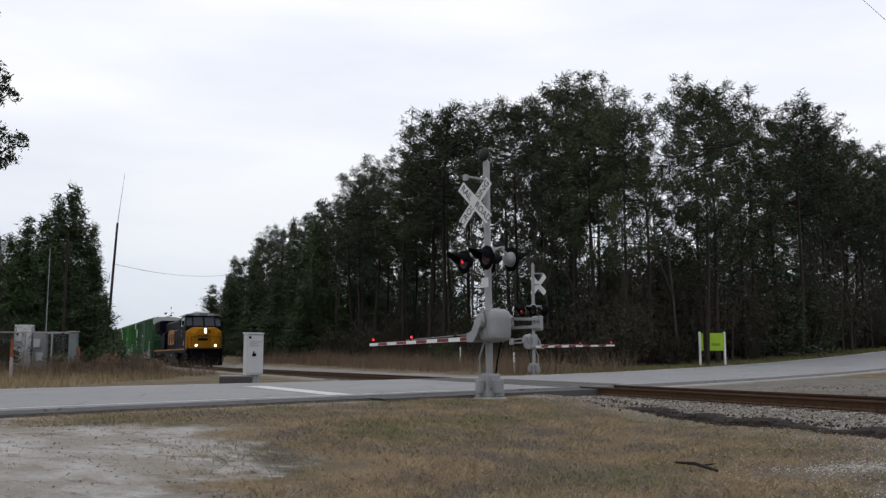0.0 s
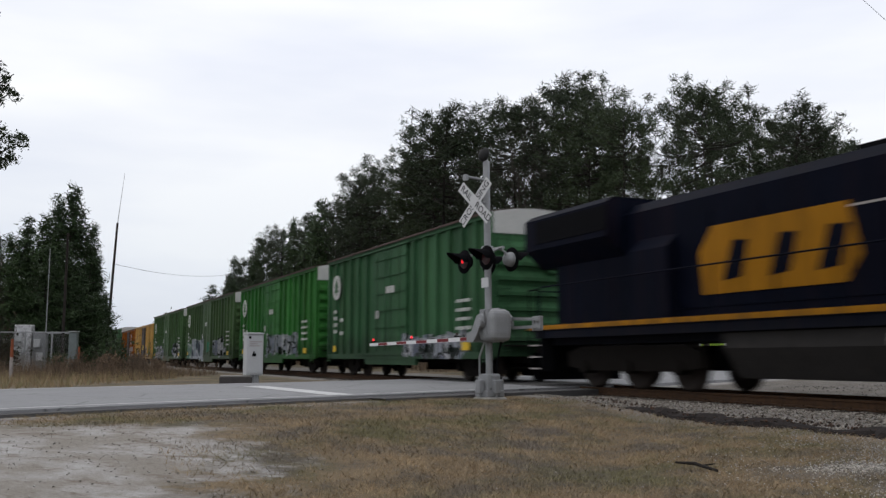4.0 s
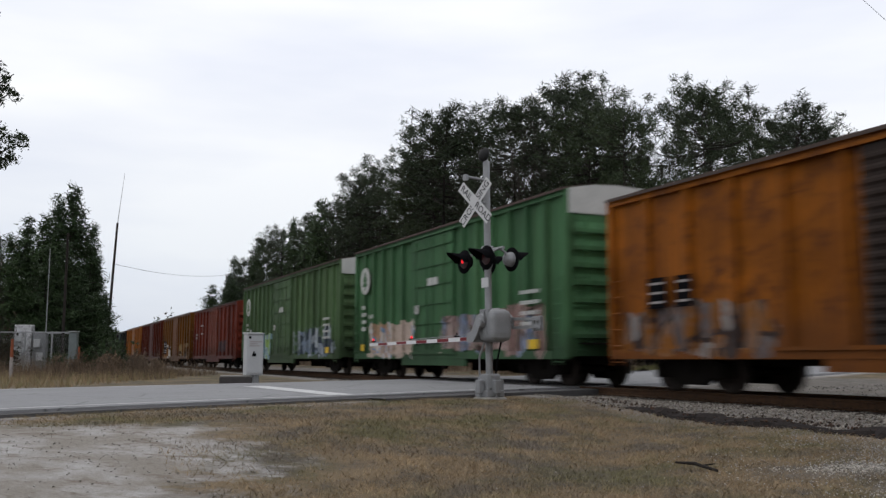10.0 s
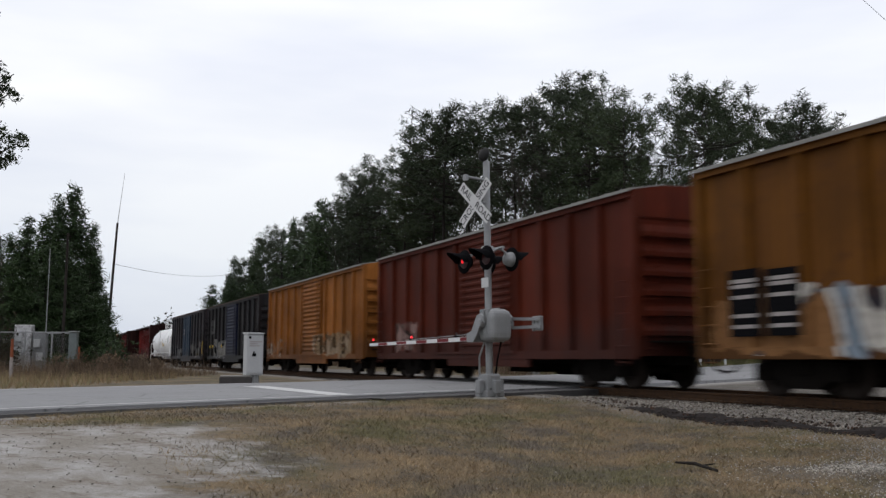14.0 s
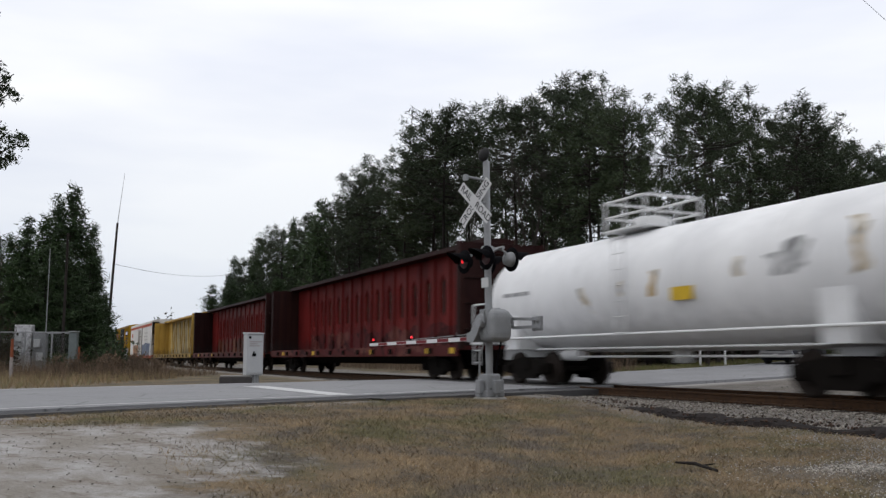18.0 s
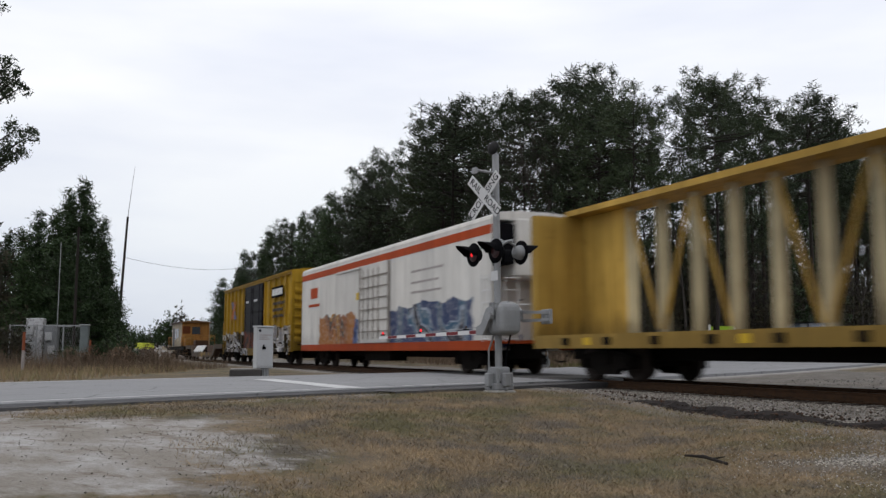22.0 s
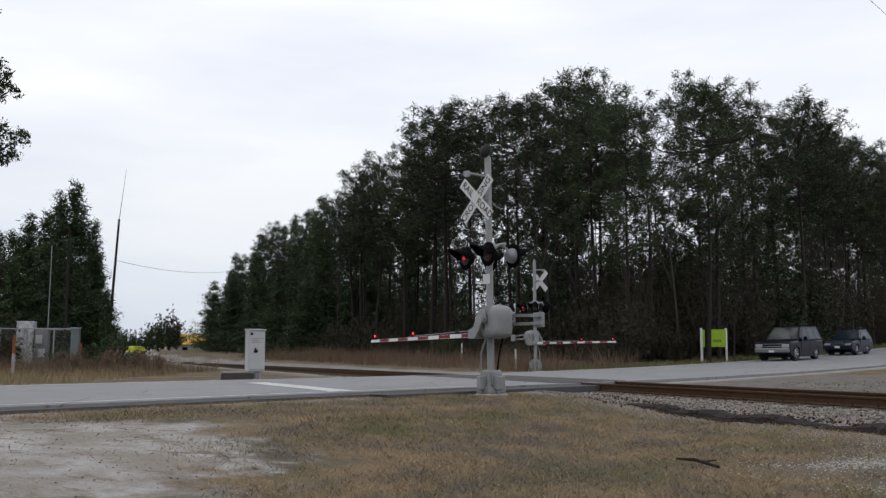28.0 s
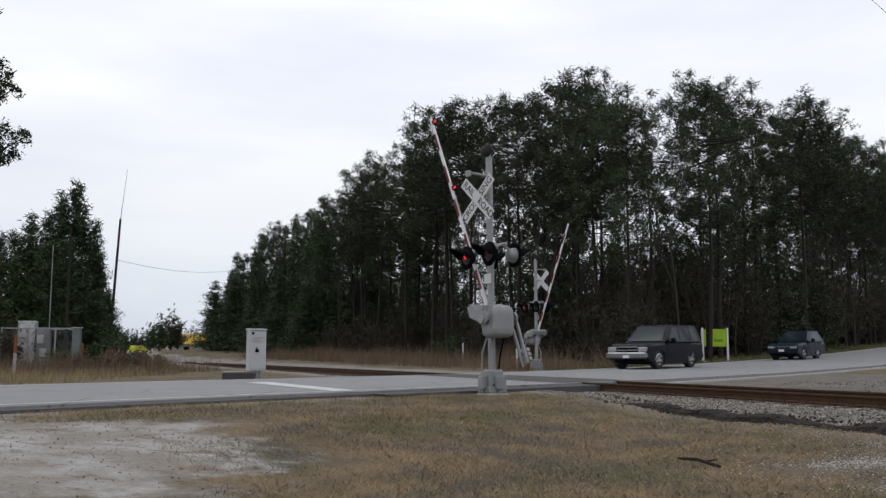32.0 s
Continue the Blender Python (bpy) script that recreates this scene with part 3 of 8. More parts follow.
for i in range(50):
    s = -8 + i * 0.52
    for off in (-0.755, 0.755):
        p = track_point(s, off, 0.002)
        part("tie_plate", plate_data, None, bed, "", pose(p.x, p.y, p.z, 0, 0, ANG))

# crossing surface between the rails
PANEL = plain("dark_crossing_panel", (0.075, 0.072, 0.07), 0.85, 0, 0.25, 6, 0.3, (0.15, 0.145, 0.14), 0.35)
cross = thing("crossing_surface", "dark worn panels between the rails at the crossing", "crossing panel", kind="structure")
for o0, o1 in ((-1.45, -0.80), (-0.69, 0.69), (0.80, 1.45)):
    for j in range(4):
        a0, a1 = 20.3 + j * 2.4, 20.3 + j * 2.4 + 2.38
        m = Mesh()
        v = [track_point(s + 0.43 * o, o, z) for z in (-0.17, 0.004) for s, o in ((a0, o0), (a1, o0), (a1, o1), (a0, o1))]
        m.add(v, [(3, 2, 1, 0), (4, 5, 6, 7), (0, 1, 5, 4), (1, 2, 6, 5), (2, 3, 7, 6), (3, 0, 4, 7)])
        part("panel", m, PANEL, cross)


def scatter_stones(name, count, place, lo, hi, material, seed):
    r = np.random.RandomState(seed)
    base = np.array([(1, 0, 0), (-1, 0, 0), (0, 1, 0), (0, -1, 0), (0, 0, 1), (0, 0, -1)], dtype=float)
    faces = np.array([(0, 2, 4), (2, 1, 4), (1, 3, 4), (3, 0, 4), (2, 0, 5), (1, 2, 5), (3, 1, 5), (0, 3, 5)])
    p = place(r, count)
    count = len(p)
    size = r.uniform(lo, hi, (count, 1, 1)) * r.uniform(0.6, 1.2, (count, 6, 3))
    turn = r.uniform(0, 6.28, count)
    c, s = np.cos(turn), np.sin(turn)
    rot = np.zeros((count, 3, 3))
    rot[:, 0, 0], rot[:, 0, 1], rot[:, 1, 0], rot[:, 1, 1], rot[:, 2, 2] = c, -s, s, c, 0.7
    v = np.einsum("nij,nkj->nki", rot, base[None] * size) + p[:, None, :]
    f = faces[None] + (np.arange(count) * 6)[:, None, None]
    return new(name, soup(name, v.reshape(-1, 3), f.reshape(-1, 3), material))


def ballast_place(r, n):
    s = np.concatenate([r.uniform(-6, 19.8, int(n * 0.72)), r.uniform(30.5, 80, n - int(n * 0.72))])
    o = r.uniform(-3.3, 1.2, n)
    o = np.where(s > 30, r.uniform(-2.8, 1.2, n), o)
    x, y = TN.x * (TRACK + o) + TD.x * s, TN.y * (TRACK + o) + TD.y * s
    return np.stack([x, y, ground_height(x, y) + 0.012], -1)


tagged(scatter_stones("ballast", 46000, ballast_place, 0.012, 0.032, STONE, 4), "grey crushed-stone ballast along the track", "ballast", kind="stuff")


PALESTONE = leaf_mat("pale_gravel_stone", [(0.2, 0.19, 0.18), (0.4, 0.385, 0.37), (0.5, 0.485, 0.47)], 0.9)


def grit_place(r, n):
    a = np.stack([r.normal(5.3, 1.0, n), r.normal(10.2, 1.2, n)], -1)
    b = np.stack([r.uniform(-9, 8, n), r.uniform(6, 16, n)], -1)
    p = np.where((r.rand(n) < 0.9)[:, None], a, b)
    p = p[(np.sin(p[:, 0] * 2.3 + 1.4 * np.sin(p[:, 1] * 1.9)) * np.cos(p[:, 1] * 2.7 - p[:, 0]) + r.rand(n) * 1.3) > 0.45]
    return np.stack([p[:, 0], p[:, 1], ground_height(p[:, 0], p[:, 1]) + 0.005], -1)


def spill_place(r, n):
    x0, y0, kx, ky = np.array(SPILLS)[r.choice(len(SPILLS), n, p=(0.68, 0.32))].T
    x, y = x0 + r.normal(0, 0.5, n) * kx, y0 + r.normal(0, 0.5, n) * ky
    keep = np.sin(x * 4.1 + y * 2.3) * np.cos(y * 5.7 - x) + 1.3 * r.rand(n) > 0.4
    return np.stack([x, y, ground_height(x, y) + 0.006], -1)[keep]


tagged(scatter_stones("spilled_gravel", 2300, spill_place, 0.004, 0.014, PALESTONE, 15), "pale gravel spilled over the grass", "gravel", kind="stuff")
tagged(scatter_stones("loose_gravel", 9000, grit_place, 0.006, 0.017, PALESTONE, 5), "loose pale gravel in the grass", "gravel", kind="stuff")


def shoulder_place(r, n):
    s, o = r.uniform(-30, 19, n), r.uniform(1.3, 14, n)
    x, y = TN.x * (TRACK + o) + TD.x * s, TN.y * (TRACK + o) + TD.y * s
    keep = (RQ.x * x + RQ.y * y < ROAD_NEAR - 0.3) & (np.sin(x * 1.1) * np.cos(y * 0.8 + x * 0.3) + r.rand(n) * 1.6 > 0.35)
    return np.stack([x, y, ground_height(x, y) + 0.006], -1)[keep]


tagged(scatter_stones("shoulder_gravel", 12000, shoulder_place, 0.012, 0.04, STONE, 7), "grey gravel between the track and the road", "gravel", kind="stuff")


def blades(name, count, place, lo, hi, wide, material, seed, lean=0.5, clump=False):
    r = np.random.RandomState(seed)
    p = place(r, count)
    count = len(p)
    hgt, a = r.uniform(lo, hi, count), r.uniform(0, 6.28, count)
    if clump:
        x, y = p[:, 0], p[:, 1]
        hgt *= 0.38 + 0.62 * np.clip(0.5 + 0.55 * np.sin(x * 2.1 + 1.7 * np.sin(y * 0.9)) * np.cos(y * 1.6 + x * 0.7) + 0.3 * np.sin(x * 5.3 - y * 3.1), 0, 1.3)
    t = np.stack([np.cos(a), np.sin(a), 0 * a], -1)
    b = r.uniform(0, 6.28, count)
    tip = np.stack([np.cos(b) * lean * r.rand(count), np.sin(b) * lean * r.rand(count), np.ones(count)], -1) * hgt[:, None]
    wd = wide * r.uniform(0.6, 1.4, (count, 1))
    v = np.stack([p - t * wd, p + t * wd, p + tip], 1)
    return new(name, soup(name, v.reshape(-1, 3), np.arange(count * 3).reshape(-1, 3), material))


def lawn_place(r, n):
    d = 4.6 + 15 * r.rand(n * 2) ** 1.25
    x = d * r.uniform(-0.56, 0.6, n * 2)
    n0, q = TN.x * x + TN.y * d, RQ.x * x + RQ.y * d
    sand = np.hypot((x + 4.35) * 0.36, (d - 9.3) * 0.34) + 0.35 * np.sin(x * 1.7) * np.cos(d * 1.3)
    patch = np.sin(x * 0.8 + 1.3 * np.sin(d * 0.6)) * np.cos(d * 0.9 + x * 0.4)
    keep = (q < ROAD_NEAR - 0.3) & (n0 < TRACK - 3.2) & (sand > 0.8 + 0.5 * r.rand(n * 2)) & (r.rand(n * 2) < 0.75 + 0.3 * patch)
    for x0, y0, kx, ky in SPILLS:
        keep &= np.hypot((x - x0) / kx, (d - y0) / ky) > 0.4 + 0.9 * r.rand(n * 2)
    x, d = x[keep][:n], d[keep][:n]
    return np.stack([x, d, ground_height(x, d)], -1)


tagged(blades("dry_lawn", 170000, lawn_place, 0.015, 0.06, 0.004, turf_blade_material(), 6, 2.6), "short dry brown winter grass", "grass", kind="stuff")

# ---- trees ----
def tufts(points, size, needles, r, flat=0.75, slim=0.06, loose=0.0):
    """Bunches of needles: thin triangles that fan out from each point."""
    k = len(points)
    d = r.normal(size=(k, needles, 3))
    d[:, :, 2] = d[:, :, 2] * flat + 0.25
    d /= np.linalg.norm(d, axis=2, keepdims=True)
    ln = size * r.uniform(0.6, 1.25, (k, needles, 1))
    side = np.cross(d, r.normal(size=(k, needles, 3)))
    side /= np.linalg.norm(side, axis=2, keepdims=True)
    root = points[:, None, :] + r.normal(size=(k, needles, 3)) * size * loose
    c = root + d * ln * 0.08
    wd = ln * slim
    tip = root + d * ln
    v = np.stack([c - side * wd, c + side * wd, tip], 2)
    return v.reshape(-1, 3)


def puffs(points, radius, count, size, r, flat=0.7):
    """Rounded clumps of many small loose needle sprays."""
    k = len(points)
    d = r.normal(size=(k, count, 3))
    d /= np.linalg.norm(d, axis=2, keepdims=True)
    big = radius * r.uniform(0.6, 1.25, (k, 1, 1))
    d *= big * r.rand(k, count, 1) ** 0.42
    d[:, :, 2] *= flat
    c = (points[:, None, :] + d).reshape(-1, 1, 3)
    return (c + r.normal(size=(k * count, 3, 3)) * size * 0.55).reshape(-1, 3)


def limb_soup(segs, n=5):
    m = Mesh()
    for a, b, r0, r1 in segs:
        m.rod(a, b, r0, r1, n if r0 > 0.07 else 3, False)
    return m


def pine_data(seed, height, bare, spread_, count, needle, nper, young=False, slim=0.06):
    r = np.random.RandomState(seed)
    segs, pts = [], []
    lean = r.normal(0, 0.02, 2)
    trunk = [Vector((lean[0] * z + 0.12 * math.sin(z * 0.35 + seed), lean[1] * z + 0.12 * math.cos(z * 0.3), z)) for z in np.linspace(-0.2, height * 0.97, 9)]
    r0 = height * (0.0105 if not young else 0.009)
    for i in range(8):
        segs.append((trunk[i], trunk[i + 1], r0 * (1 - i / 8.6), r0 * (1 - (i + 1) / 8.6)))
    for i in range(count):
        u = r.rand()
        z = height * (bare + (1 - bare) * (u ** (0.9 if not young else 1.25)))
        top = (z / height - bare) / (1 - bare)
        if young:
            reach = spread_ * (1.02 - top) * r.uniform(0.65, 1.05)
        else:
            reach = spread_ * (0.35 + 0.9 * math.sin(math.pi * min(0.98, 0.12 + 0.80 * top)) ** 1.2) * r.uniform(0.5, 1.1)
        a = r.uniform(0, 6.283)
        rise = r.uniform(-0.15, 0.35) if top < 0.6 else r.uniform(0.1, 0.7)
        f = z / (height * 0.97) * 8
        j = min(7, int(f))
        base = trunk[j].lerp(trunk[j + 1], f - j)
        tip = base + Vector((math.cos(a) * reach, math.sin(a) * reach, reach * rise))
        mid = base.lerp(tip, 0.55) + Vector((0, 0, -0.06 * reach))
        br = 0.012 + 0.012 * reach
        segs.append((base, mid, br, br * 0.7))
        segs.append((mid, tip, br * 0.7, br * 0.25))
        k = max(1, int(1.3 + reach * (1.0 if not young else 1.7)))
        for q in range(k):
            w = (0.55 if not young else 0.2) + (0.47 if not young else 0.8) * (q + r.rand()) / k
            hub = base.lerp(tip, w) + Vector(r.normal(0, (0.14 if not young else 0.07) + 0.05 * reach, 3))
            pts.append(tuple(hub))
    for q in range(7 if not young else 3):
        pts.append(tuple(trunk[8] + Vector(r.normal(0, 0.42 if not young else 0.08, 3)) - Vector((0, 0, 0.2 * q if young else 0.1))))
    v = tufts(np.array(pts), needle * 0.74, nper, r, 0.75, slim * 1.5, 0.5)
    trunk_me = limb_soup(segs, 5).data("trunk")
    trunk_me.materials.append(BARK)
    crown = soup("crown", v, np.arange(len(v)).reshape(-1, 3), YOUNGNEEDLES if young else NEEDLES)
    return trunk_me, crown


def bare_data(seed, height):
    r = np.random.RandomState(seed)
    segs = []

    def grow(p, d, length, rad, depth):
        q = p + d * length
        segs.append((p, q, rad, rad * 0.68))
        if depth == 0:
            return
        for _ in range(2 if depth < 4 else 3):
            nd = (d + Vector(r.normal(0, 0.42, 3)) + Vector((0, 0, 0.12))).normalized()
            grow(q, nd, length * r.uniform(0.62, 0.85), rad * 0.62, depth - 1)
    grow(Vector((0, 0, -0.2)), Vector((r.normal(0, 0.04), r.normal(0, 0.04), 1)).normalized(), height * 0.36, height * 0.008, 6)
    segs.sort(key=lambda e: -e[2])
    thick, fine = segs[:7], segs[7:]
    a, b = limb_soup(thick, 6).data("trunk"), limb_soup(fine, 3).data("crown")
    a.materials.append(GREYBARK)
    b.materials.append(GREYBARK)
    return a, b


def bush_data(seed, height, wide, count, material, leaf=0.16, nper=9):
    r = np.random.RandomState(seed)
    segs, pts = [], []
    for i in range(count):
        a, e = r.uniform(0, 6.283), r.uniform(0.1, 1.0)
        tip = Vector((math.cos(a) * wide * e, math.sin(a) * wide * e, height * r.uniform(0.35, 1.0) * (1.15 - 0.5 * e)))
        segs.append((Vector((0, 0, -0.1)), tip, 0.025, 0.006))
        for q in range(6):
            pts.append(tuple(tip * r.uniform(0.35, 1.0) + Vector(r.normal(0, 0.22, 3))))
    v = tufts(np.array(pts), leaf, nper, r, 1.0, 0.24)
    stems = limb_soup(segs, 4).data("stem_tangle")
    stems.materials.append(GREYBARK)
    return stems, soup("foliage", v, np.arange(len(v)).reshape(-1, 3), material)


def plant(name, pair, parts, label, category, group, x, y, turn, size, wider=1.0):
    ob = thing(name, label, category, None, group)
    part(parts[0], pair[0], None, ob)
    part(parts[1], pair[1], None, ob)
    z = float(ground_height(x, y))
    ob.matrix_basis = Matrix.Translation((x, y, z)) @ pose(0, 0, 0, 0, 0, turn) @ Matrix.Diagonal((size * wider, size * wider, size, 1))
    return ob


PINES = [pine_data(11 + i, 20, b, s, c + 14, 0.50, 46, False, 0.065) for i, (b, s, c) in enumerate(((0.40, 3.0, 52), (0.50, 3.4, 54), (0.34, 2.6, 48), (0.46, 3.1, 54), (0.55, 2.9, 44), (0.56, 3.2, 48)))]
BACKPINES = [pine_data(21 + i, 20, b, 3.2, 50, 0.72, 15, False, 0.11) for i, b in enumerate((0.3, 0.4, 0.2))]
YOUNG = [pine_data(31 + i, 10, 0.02, 2.9, 150, 0.42, 21, True, 0.075) for i in range(3)]
BARE = [bare_data(51 + i, 16) for i in range(3)]
BUSH = [bush_data(61 + i, 2.6, 1.5, 26, BRUSH, 0.17, 7) for i in range(3)]
THICKET = [pine_data(41 + i, 10, 0.05, 2.5, 52, 0.46, 12, True, 0.10) for i in range(2)]
HARDWOOD = [bush_data(91 + i, 7.5, 2.6, 64, OLIVE, 0.21, 7) for i in range(2)]
FARTREE = [bush_data(76 + i, 8, 3.4, 70, m, 0.42, 7) for i, m in enumerate((YOUNGNEEDLES, OLIVE))]
GREENBUSH = [bush_data(71, 2.4, 1.3, 34, YOUNGNEEDLES)]

rng = random.Random(21)


def forest_tree(p, height, young_share=0.0, bare_share=0.08, deep=False):
    kind = rng.random()
    if 0.155 < p.x / p.y < 0.27 and ((deep and kind < 0.7) or kind > 0.72):
        return None  # a thin stretch of the wood, where the sky shows through
    turn = rng.uniform(0, 360)
    if deep and 0.05 < p.x / p.y < 0.42:
        height *= 0.66
    if kind < bare_share:
        return plant("bare_tree", rng.choice(BARE), ("trunk", "crown"), "leafless grey hardwood among the pines", "tree", "trees of the wood", p.x, p.y, turn, height / 16 * 0.72)
    if kind < bare_share + young_share:
        return plant("young_pine", rng.choice(YOUNG), ("trunk", "crown"), "young dark green pine with foliage to the ground", "tree", "trees of the wood", p.x, p.y, turn, height / 10)
    return plant("pine_tree", rng.choice(BACKPINES if deep else PINES), ("trunk", "crown"), "tall dark green pine with a long bare trunk", "tree", "trees of the wood", p.x, p.y, turn, height / 20, rng.uniform(0.85, 1.15))


# how high the wood stands along the track and along the road
TOPS_TRACK = ((25, 35, 40, 50, 60, 70, 80, 100, 115, 138, 165), (14, 14.2, 14.6, 17.6, 20.2, 20.9, 19.2, 17.6, 17.8, 16.4, 14.2))
TOPS_ROAD = ((40, 46, 54, 59, 69, 74, 82, 90, 110, 200), (14.4, 15.2, 16.3, 17.9, 19.5, 18.9, 17.6, 17.9, 19.0, 22.0))
# the wood along the far side of the track
for row, (n0, step) in enumerate(((18.0, 4.6), (22.5, 5.2), (28.0, 6.0), (36, 8.0))):
    s = 27.0 - row * 2.2
    while s < 168:
        p = track_point(s + rng.uniform(-1.4, 1.4), n0 + rng.uniform(-1.3, 1.3))
        if RQ.dot(p) > 26.5 and not (row > 0 and s < 56 and rng.random() < 0.5):
            tall = float(np.interp(s, *TOPS_TRACK)) + rng.uniform(-1.3, 0.9) + (0.4 * row if row else 0)
            forest_tree(p, tall, 0.10 + 0.5 * float(smooth(s, 90, 150)), 0.12, row > 1)
        s += step
# the wood along the far side of the road
for row, (q0, step) in enumerate(((26.5, 4.6), (31.0, 4.8), (36.0, 5.4), (42, 6.5))):
    r = 46 - row * 1.5
    while r < min(200, q0 * 4.1):
        p = road_point(r + rng.uniform(-1.5, 1.5), q0 + rng.uniform(-1.2, 1.2))
        if TN.dot(p) > TRACK + 17 and not (row > 1 and rng.random() < 0.35):
            tall = float(np.interp(r, *TOPS_ROAD)) + rng.uniform(-1.3, 0.9) + (0.4 * row if row else 0)
            forest_tree(p, tall, 0.08, 0.14, row > 1)
        r += step
# half-grown pines inside the wood
for i in range(64):
    s = 40 + i * 2.0
    p = track_point(s + rng.uniform(-1, 1), rng.uniform(22, 40))
    if RQ.dot(p) > 29:
        plant("young_pine", rng.choice(THICKET), ("trunk", "crown"), "half-grown dark pine inside the wood", "tree", "trees of the wood", p.x, p.y, rng.uniform(0, 360), rng.uniform(0.5, 0.95), 0.8)
for i in range(34):
    p = road_point(47 + i * 2.3, rng.uniform(33, 46))
    if TN.dot(p) > TRACK + 22:
        plant("young_pine", rng.choice(THICKET), ("trunk", "crown"), "half-grown dark pine inside the wood", "tree", "trees of the wood", p.x, p.y, rng.uniform(0, 360), rng.uniform(0.5, 0.95), 0.8)
# undergrowth at the wood's edge
for i in range(190):
    s = 27 + i * 0.74
    p = track_point(s, rng.uniform(14.5, 27))
    if RQ.dot(p) > 25.5:
        plant("bush", rng.choice(BUSH), ("stem_tangle", "foliage"), "tangled brown and green undergrowth", "bush", "undergrowth of the wood", p.x, p.y, rng.uniform(0, 360), rng.uniform(0.7, 1.1) + (0.9 * rng.random() if i % 3 else 0))
for i in range(110):
    p = road_point(45 + i * 0.72, rng.uniform(28, 40))
    if TN.dot(p) > TRACK + 16:
        plant("bush", rng.choice(BUSH), ("stem_tangle", "foliage"), "tangled brown and green undergrowth", "bush", "undergrowth of the wood", p.x, p.y, rng.uniform(0, 360), rng.uniform(0.6, 1.1) + (1.0 * rng.random() if i % 3 else 0))


# dense half-grown growth deep in the wood
for i in range(70):
    q = rng.uniform(33, 50)
    p = road_point(q * (1.25 + 2.75 * (i + rng.random()) / 70), q)
    if TN.dot(p) > TRACK + 24 and i % 2 == 0:
        plant("young_pine", THICKET[i % 2], ("trunk", "crown"), "half-grown dark pine deep in the wood", "tree", "trees of the wood", p.x, p.y, rng.uniform(0, 360), rng.uniform(0.9, 1.7), 0.9)
for i in range(36):
    p = track_point(42 + i * 3.4 + rng.uniform(-1, 1), rng.uniform(34, 46))
    if RQ.dot(p) > 36:
        plant("young_pine", THICKET[i % 2], ("trunk", "crown"), "half-grown dark pine deep in the wood", "tree", "trees of the wood", p.x, p.y, rng.uniform(0, 360), rng.uniform(0.6, 1.25), 1.0)
for i in range(40):
    p = road_point(48 + i * 1.8, rng.uniform(27.5, 34))
    if TN.dot(p) > TRACK + 19:
        plant("understory_tree", HARDWOOD[i % 2], ("stem_tangle", "foliage"), "slim olive-brown hardwood under the pines", "tree", "hardwoods under the pines", p.x, p.y, rng.uniform(0, 360), rng.uniform(0.6, 1.25))
for i in range(16):
    y = rng.uniform(60, 74)
    p = Vector((y * (0.165 + 0.115 * (i + rng.random()) / 16), y, 0))
    if RQ.dot(p) > 29 and TN.dot(p) > TRACK + 16:
        if i % 2:
            plant("young_pine", THICKET[i // 2 % 2], ("trunk", "crown"), "half-grown dark pine deep in the wood", "tree", "trees of the wood", p.x, p.y, rng.uniform(0, 360), rng.uniform(0.7, 1.05), 1.0)
        else:
            plant("understory_tree", HARDWOOD[i // 2 % 2], ("stem_tangle", "foliage"), "slim olive-brown hardwood under the pines", "tree", "hardwoods under the pines", p.x, p.y, rng.uniform(0, 360), rng.uniform(1.0, 1.35))
for i in range(24):
    p = track_point(44 + i * 4.2, rng.uniform(19, 26))
    if RQ.dot(p) > 28:
        plant("understory_tree", HARDWOOD[i % 2], ("stem_tangle", "foliage"), "slim olive-brown hardwood under the pines", "tree", "hardwoods under the pines", p.x, p.y, rng.uniform(0, 360), rng.uniform(0.5, 1.0))


# dense growth behind the trunks along the track
for i in range(46):
    p = track_point(50 + i * 1.9 + rng.uniform(-1, 1), rng.uniform(30, 44))
    plant("young_pine", THICKET[i % 2], ("trunk", "crown"), "half-grown dark pine deep in the wood", "tree", "trees of the wood", p.x, p.y, rng.uniform(0, 360), rng.uniform(0.9, 1.35), 1.25)
for tan, dist, size in ((0.118, 62, 0.90), (0.150, 60, 0.80), (0.172, 62, 0.84), (0.195, 61, 0.76), (-0.118, 96, 0.74), (0.44, 78, 0.80), (0.225, 59, 0.70)):
    plant("bare_tree", BARE[int(dist) % 3], ("trunk", "crown"), "tall leafless grey hardwood among the pines", "tree", "trees of the wood", tan * dist, dist, dist * 40 + tan * 900, size)
# leafless hardwoods and olive scrub that stand before the pines along the road
for i in range(16):
    p = road_point(55 + i * 2.7 + rng.uniform(-0.8, 0.8), 25.2 + rng.uniform(0, 1.6))
    if i % 2:
        plant("bare_tree", BARE[i % 3], ("trunk", "crown"), "slim leafless grey hardwood at the wood's edge", "tree", "trees of the wood", p.x, p.y, i * 67, rng.uniform(0.35, 0.6))
    else:
        plant("understory_tree", HARDWOOD[i // 2 % 2], ("stem_tangle", "foliage"), "slim olive-brown hardwood at the wood's edge", "tree", "hardwoods under the pines", p.x, p.y, i * 50, rng.uniform(0.7, 1.2))
# young pines where the wood ends up the line
for s, n0, size in ((140, 12.0, 1.05), (146, 13.0, 0.9), (136, 14.0, 1.1), (128, 12.5, 1.05), (118, 13.0, 0.9), (108, 13.5, 0.95), (98, 14.0, 0.8)):
    p = track_point(s, n0)
    plant("young_pine", YOUNG[int(s) % 3], ("trunk", "crown"), "young dark green pine with foliage to the ground", "tree", "trees of the wood", p.x, p.y, s * 31, size, 1.6)


def bearing_point(tan, dist):
    return Vector((tan * dist, dist, 0))


